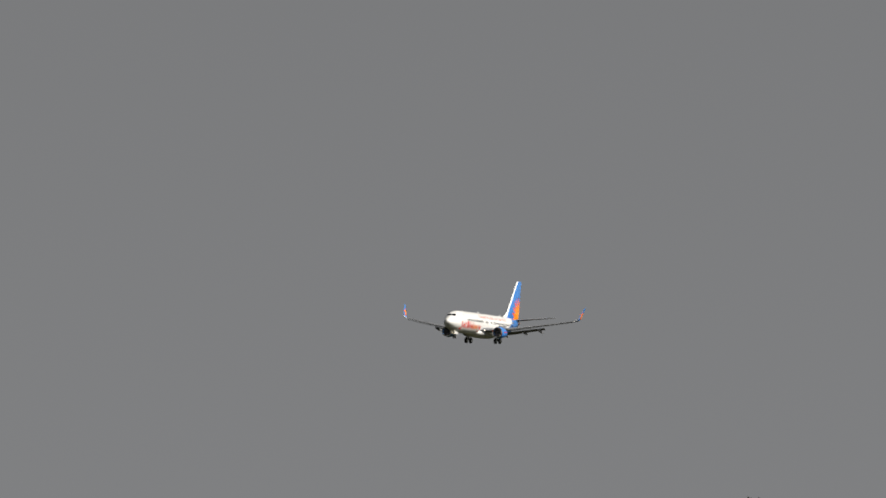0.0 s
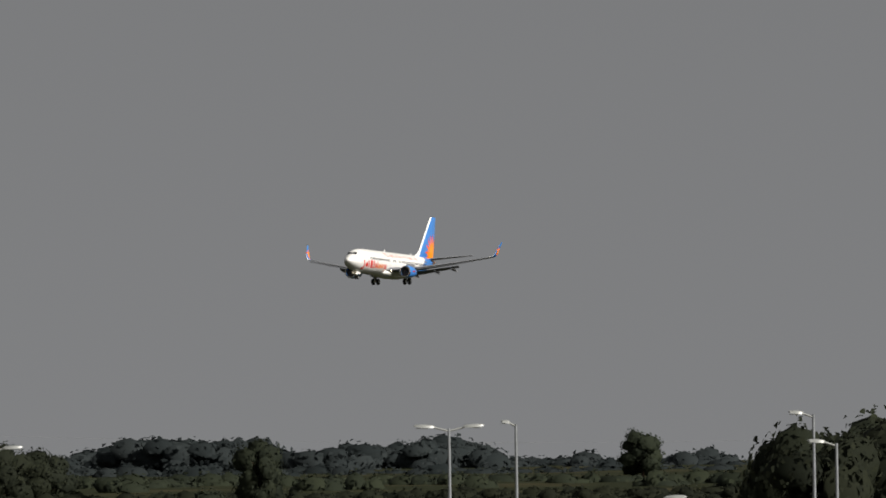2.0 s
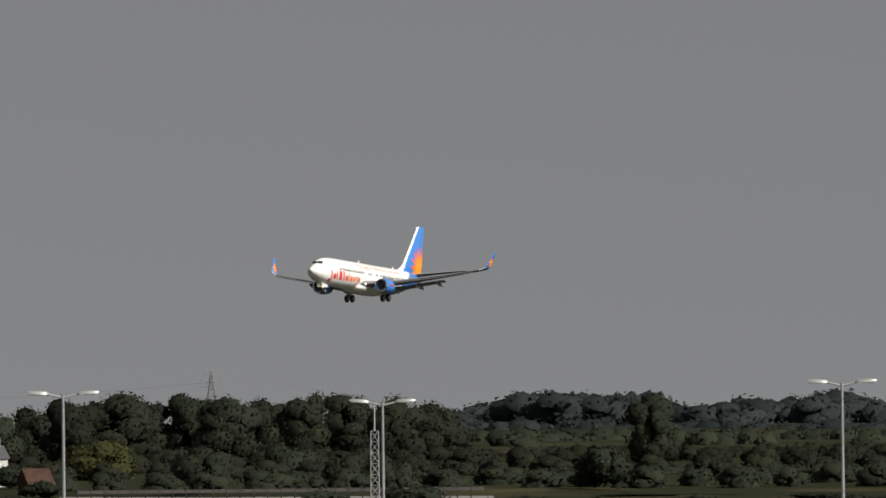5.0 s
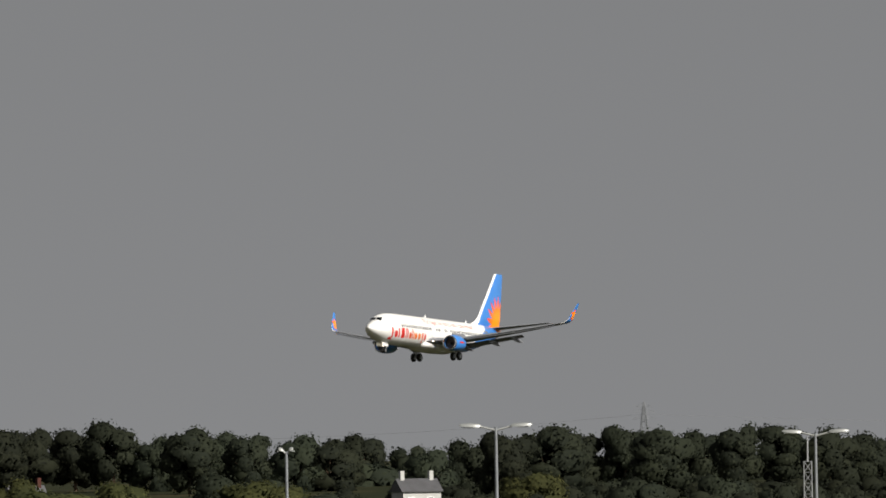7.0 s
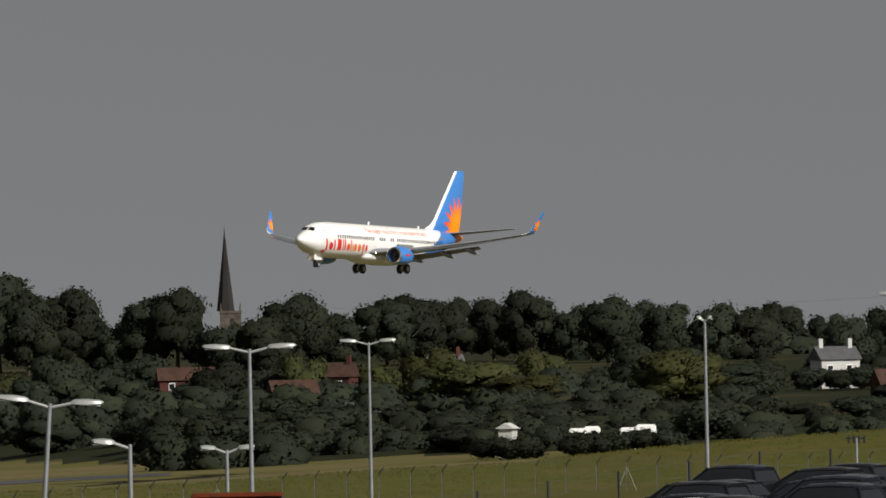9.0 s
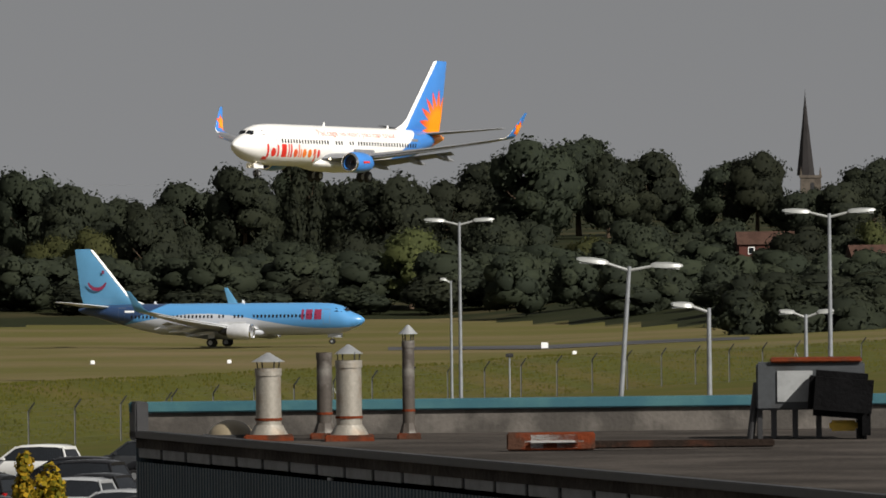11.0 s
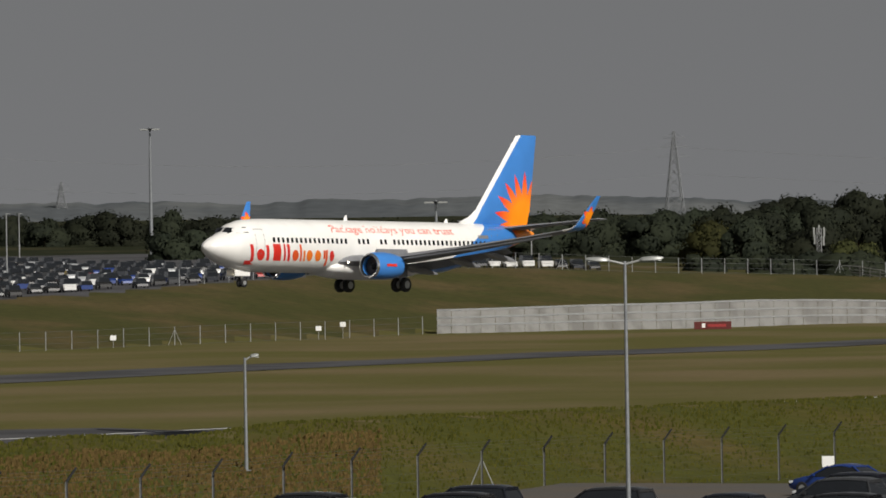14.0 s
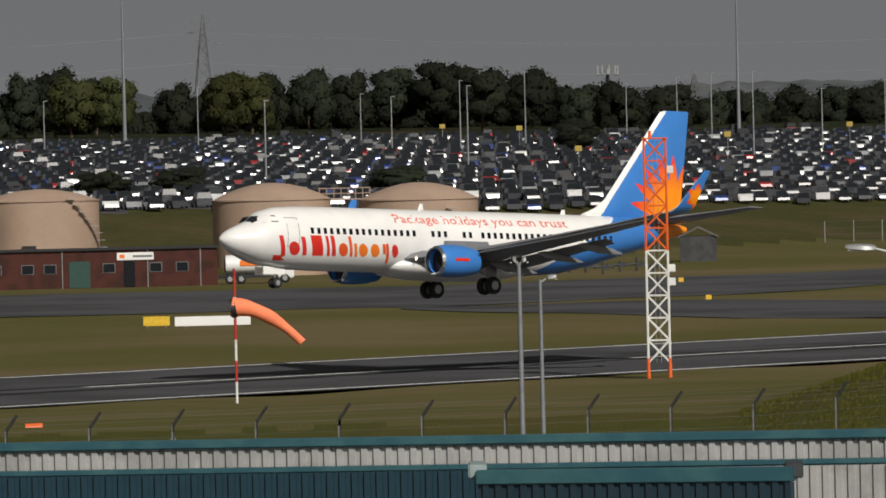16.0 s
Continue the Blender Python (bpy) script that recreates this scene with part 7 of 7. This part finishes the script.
def plain_car(style, s=1.0):
    """A car in few faces: body 0, glass 1."""
    (x0, x1), belt, roof, (g0, g1, g2, g3), wide = STYLES[style]
    h = wide / 2
    vs, fs, ms = [], [], []

    def hexa(lo, hi, mi, top=None):
        b = len(vs)
        vs.extend(lo + hi)
        for q in ((0, 1, 5, 4), (1, 2, 6, 5), (2, 3, 7, 6), (3, 0, 4, 7)):
            fs.append(tuple(b + i for i in q))
            ms.append(mi)
        fs.append((b + 4, b + 5, b + 6, b + 7))
        ms.append(mi if top is None else top)
    hexa([(x0, -h * 0.95, 0.25), (x1, -h * 0.9, 0.3), (x1, h * 0.9, 0.3), (x0, h * 0.95, 0.25)], [(x0 + 0.05, -h * 0.95, belt * 0.95), (x1 - 0.1, -h * 0.85, belt * 0.7), (x1 - 0.1, h * 0.85, belt * 0.7), (x0 + 0.05, h * 0.95, belt * 0.95)], 0)
    hexa([(x0 + 0.3, -h, 0.3), (g3 + 0.2, -h, 0.3), (g3 + 0.2, h, 0.3), (x0 + 0.3, h, 0.3)], [(x0 + 0.3, -h, belt), (g3 + 0.2, -h, belt), (g3 + 0.2, h, belt), (x0 + 0.3, h, belt)], 0)
    hexa([(g0, -h * 0.92, belt), (g3, -h * 0.92, belt), (g3, h * 0.92, belt), (g0, h * 0.92, belt)], [(g1, -h * 0.76, roof), (g2, -h * 0.76, roof), (g2, h * 0.76, roof), (g1, h * 0.76, roof)], 1, 0)
    for x in (x0 + 0.75, x1 - 0.8):
        for q in (-h - 0.02, h - 0.18):
            b = len(vs)
            ring = [(x + 0.33 * math.cos(a), 0.33 + 0.33 * math.sin(a)) for a in [k * math.pi / 4 for k in range(8)]]
            vs.extend([(px, q, pz) for px, pz in ring] + [(px, q + 0.2, pz) for px, pz in ring])
            fs.append(tuple(b + 7 - k for k in range(8)))
            fs.append(tuple(b + 8 + k for k in range(8)))
            ms.extend((2, 2))
            for k in range(8):
                fs.append((b + k, b + (k + 1) % 8, b + 8 + (k + 1) % 8, b + 8 + k))
                ms.append(2)
    return vs, fs, ms


PLAIN = {s: plain_car(s) for s in STYLES}
park_rng = random.Random(9)


def park_bottom(b):
    return far_range(b) + tab(b, (-320, -262, -250, -205, -160, -103, -88), (90, 88, 75, 85, 105, 100, 100))


slots = []
for line in range(19):
    b = -322.0
    while b < -84:
        r = park_bottom(b) + 4 + line * 37.0
        limit = tab(b, (-320, -200, -150, -120, -100), (1720, 1715, 1600, 1440, 1420))
        if r < limit and park_rng.random() > 0.04:
            slots.append((line, b + park_rng.uniform(-0.25, 0.25), r + 4 * math.sin(b * 0.9 + line) + park_rng.uniform(-4, 4)))
        b += 2.55 / r * 1000
near_slots = [s for s in slots if s[0] < 2][:280]
far_slots = [s for s in slots if s not in set(near_slots)]
plain_meshes = {}
for line, b, r in near_slots:
    st = park_rng.choices(("hatchback", "estate", "suv", "saloon", "van"), (4, 2, 3, 2, 1))[0]
    ci = 5 if st == "van" and park_rng.random() < 0.7 else park_rng.choices(range(8), (24, 20, 12, 14, 10, 9, 9, 5))[0]
    if (st, ci) not in plain_meshes:
        vs, fs, ms = PLAIN[st]
        me = mesh_from(vs, fs, FAR_PAINTS[ci])
        me.materials.append(GLASS)
        me.materials.append(TYRE)
        me.polygons.foreach_set("material_index", ms)
        plain_meshes[(st, ci)] = me
    o = new("parked_van" if st == "van" else "parked_car", plain_meshes[(st, ci)])
    o.matrix_basis = facing(b, r, ground_height(b, r)) @ pose(0, 0, 0, 0, 0, (-90 if park_rng.random() < 0.7 else 90) + 9)
    tagged(o, "%s %s parked in the far car park" % (PAINT_WORDS[ci], "van" if st == "van" else st + " car"), "van" if st == "van" else "car", "cars in the far car park")
vs, fs, ms = [], [], []
for line, b, r in far_slots:
    st = park_rng.choices(("hatchback", "estate", "suv", "saloon", "van"), (5, 2, 3, 2, 0.3))[0]
    ci = park_rng.choices(range(8), (20, 18, 12, 13, 13, 9, 10, 5))[0]
    v, f, m = PLAIN[st]
    mm = facing(b, r, ground_height(b, r)) @ pose(0, 0, 0, 0, 0, (-90 if park_rng.random() < 0.7 else 90) + 9)
    k = len(vs)
    arr = np.array(v) @ np.array(mm.to_3x3()).T + np.array(mm.translation)
    vs.extend(map(tuple, arr))
    fs.extend(tuple(i + k for i in q) for q in f)
    ms.extend(ci if q == 0 else 8 if q == 1 else 9 for q in m)
me = mesh_from(vs, fs, FAR_PAINTS[0])
for p in FAR_PAINTS[1:] + [GLASS, TYRE]:
    me.materials.append(p)
me.polygons.foreach_set("material_index", ms)
tagged(new("parked_cars", me), "hundreds of parked cars filling the far sloping car park", "cars", kind="stuff")
ROW_YELLOW = mat("faded_yellow", (0.42, 0.3, 0.06), 0.6)
for b, r, e in ((-242.0, 1280, -4.6), (-225.5, 1350, -3.4), (-232.8, 1500, -2.6), (-248.5, 1500, -2.2), (-257.0, 1600, -1.8), (-196.0, 1330, -4.0), (-155.4, 1480, -2.4), (-212, 1480, -2.6)):
    board("row_sign", "yellow car park row sign on posts", b, r, e, 1.0, 0.8, ROW_YELLOW)



JET_ROWS = (
    # seconds, x, y, z, heading, pitch, roll
    (0.0, 442.66, 1598.43, 58.82, 35.75, 1.47, -1.91),
    (0.5, 424.36, 1566.60, 56.85, 36.08, 1.50, -1.69),
    (1.0, 405.49, 1533.96, 55.06, 36.34, 1.65, -1.17),
    (1.5, 387.61, 1502.64, 53.05, 36.54, 1.78, -0.80),
    (2.0, 369.70, 1471.25, 50.88, 36.68, 1.88, -0.46),
    (2.5, 351.53, 1439.83, 48.81, 36.76, 2.03, 0.01),
    (3.0, 333.26, 1408.31, 46.74, 36.80, 2.21, 0.40),
    (5.5, 241.19, 1248.36, 36.66, 36.41, 3.69, 0.28),
    (6.0, 222.85, 1215.81, 35.66, 36.26, 3.48, 0.11),
    (6.5, 203.94, 1183.16, 34.57, 36.08, 3.17, 0.36),
    (7.0, 185.18, 1150.31, 33.22, 35.90, 2.88, 0.70),
    (7.5, 166.01, 1117.36, 32.07, 35.71, 2.64, 0.35),
    (8.0, 147.03, 1084.22, 30.62, 35.52, 2.46, -0.38),
    (10.4, 56.24, 923.60, 24.08, 34.75, 1.46, -2.09),
    (10.5, 52.37, 916.88, 23.91, 34.73, 1.41, -2.07),
    (11.0, 33.79, 883.26, 22.96, 34.63, 1.13, -1.86),
    (11.5, 15.34, 849.66, 21.80, 34.57, 0.82, -1.40),
    (12.0, -3.30, 816.13, 20.53, 34.55, 0.70, -0.96),
    (12.5, -21.37, 782.70, 18.99, 34.56, 0.81, -0.42),
    (13.0, -39.50, 749.40, 17.53, 34.63, 1.00, 0.16),
    (13.5, -57.48, 716.27, 16.01, 34.74, 1.18, 0.16),
    (14.0, -75.27, 683.34, 14.27, 34.92, 1.42, -0.05),
    (14.5, -92.80, 650.67, 12.58, 35.15, 1.77, 0.26),
    (15.0, -110.43, 618.21, 10.83, 35.45, 2.18, 1.19),
    (15.5, -128.01, 586.00, 9.42, 35.82, 2.56, 2.10),
    (16.0, -145.60, 554.01, 8.15, 36.27, 2.83, 2.54),
)


def motions():
    walk(jet, [(t, heading_pose(*row)) for t, *row in JET_ROWS])
    walk(holding, [(t, holding_pose(t)) for t in (0.0, 8.0, 16.0)])


motions()
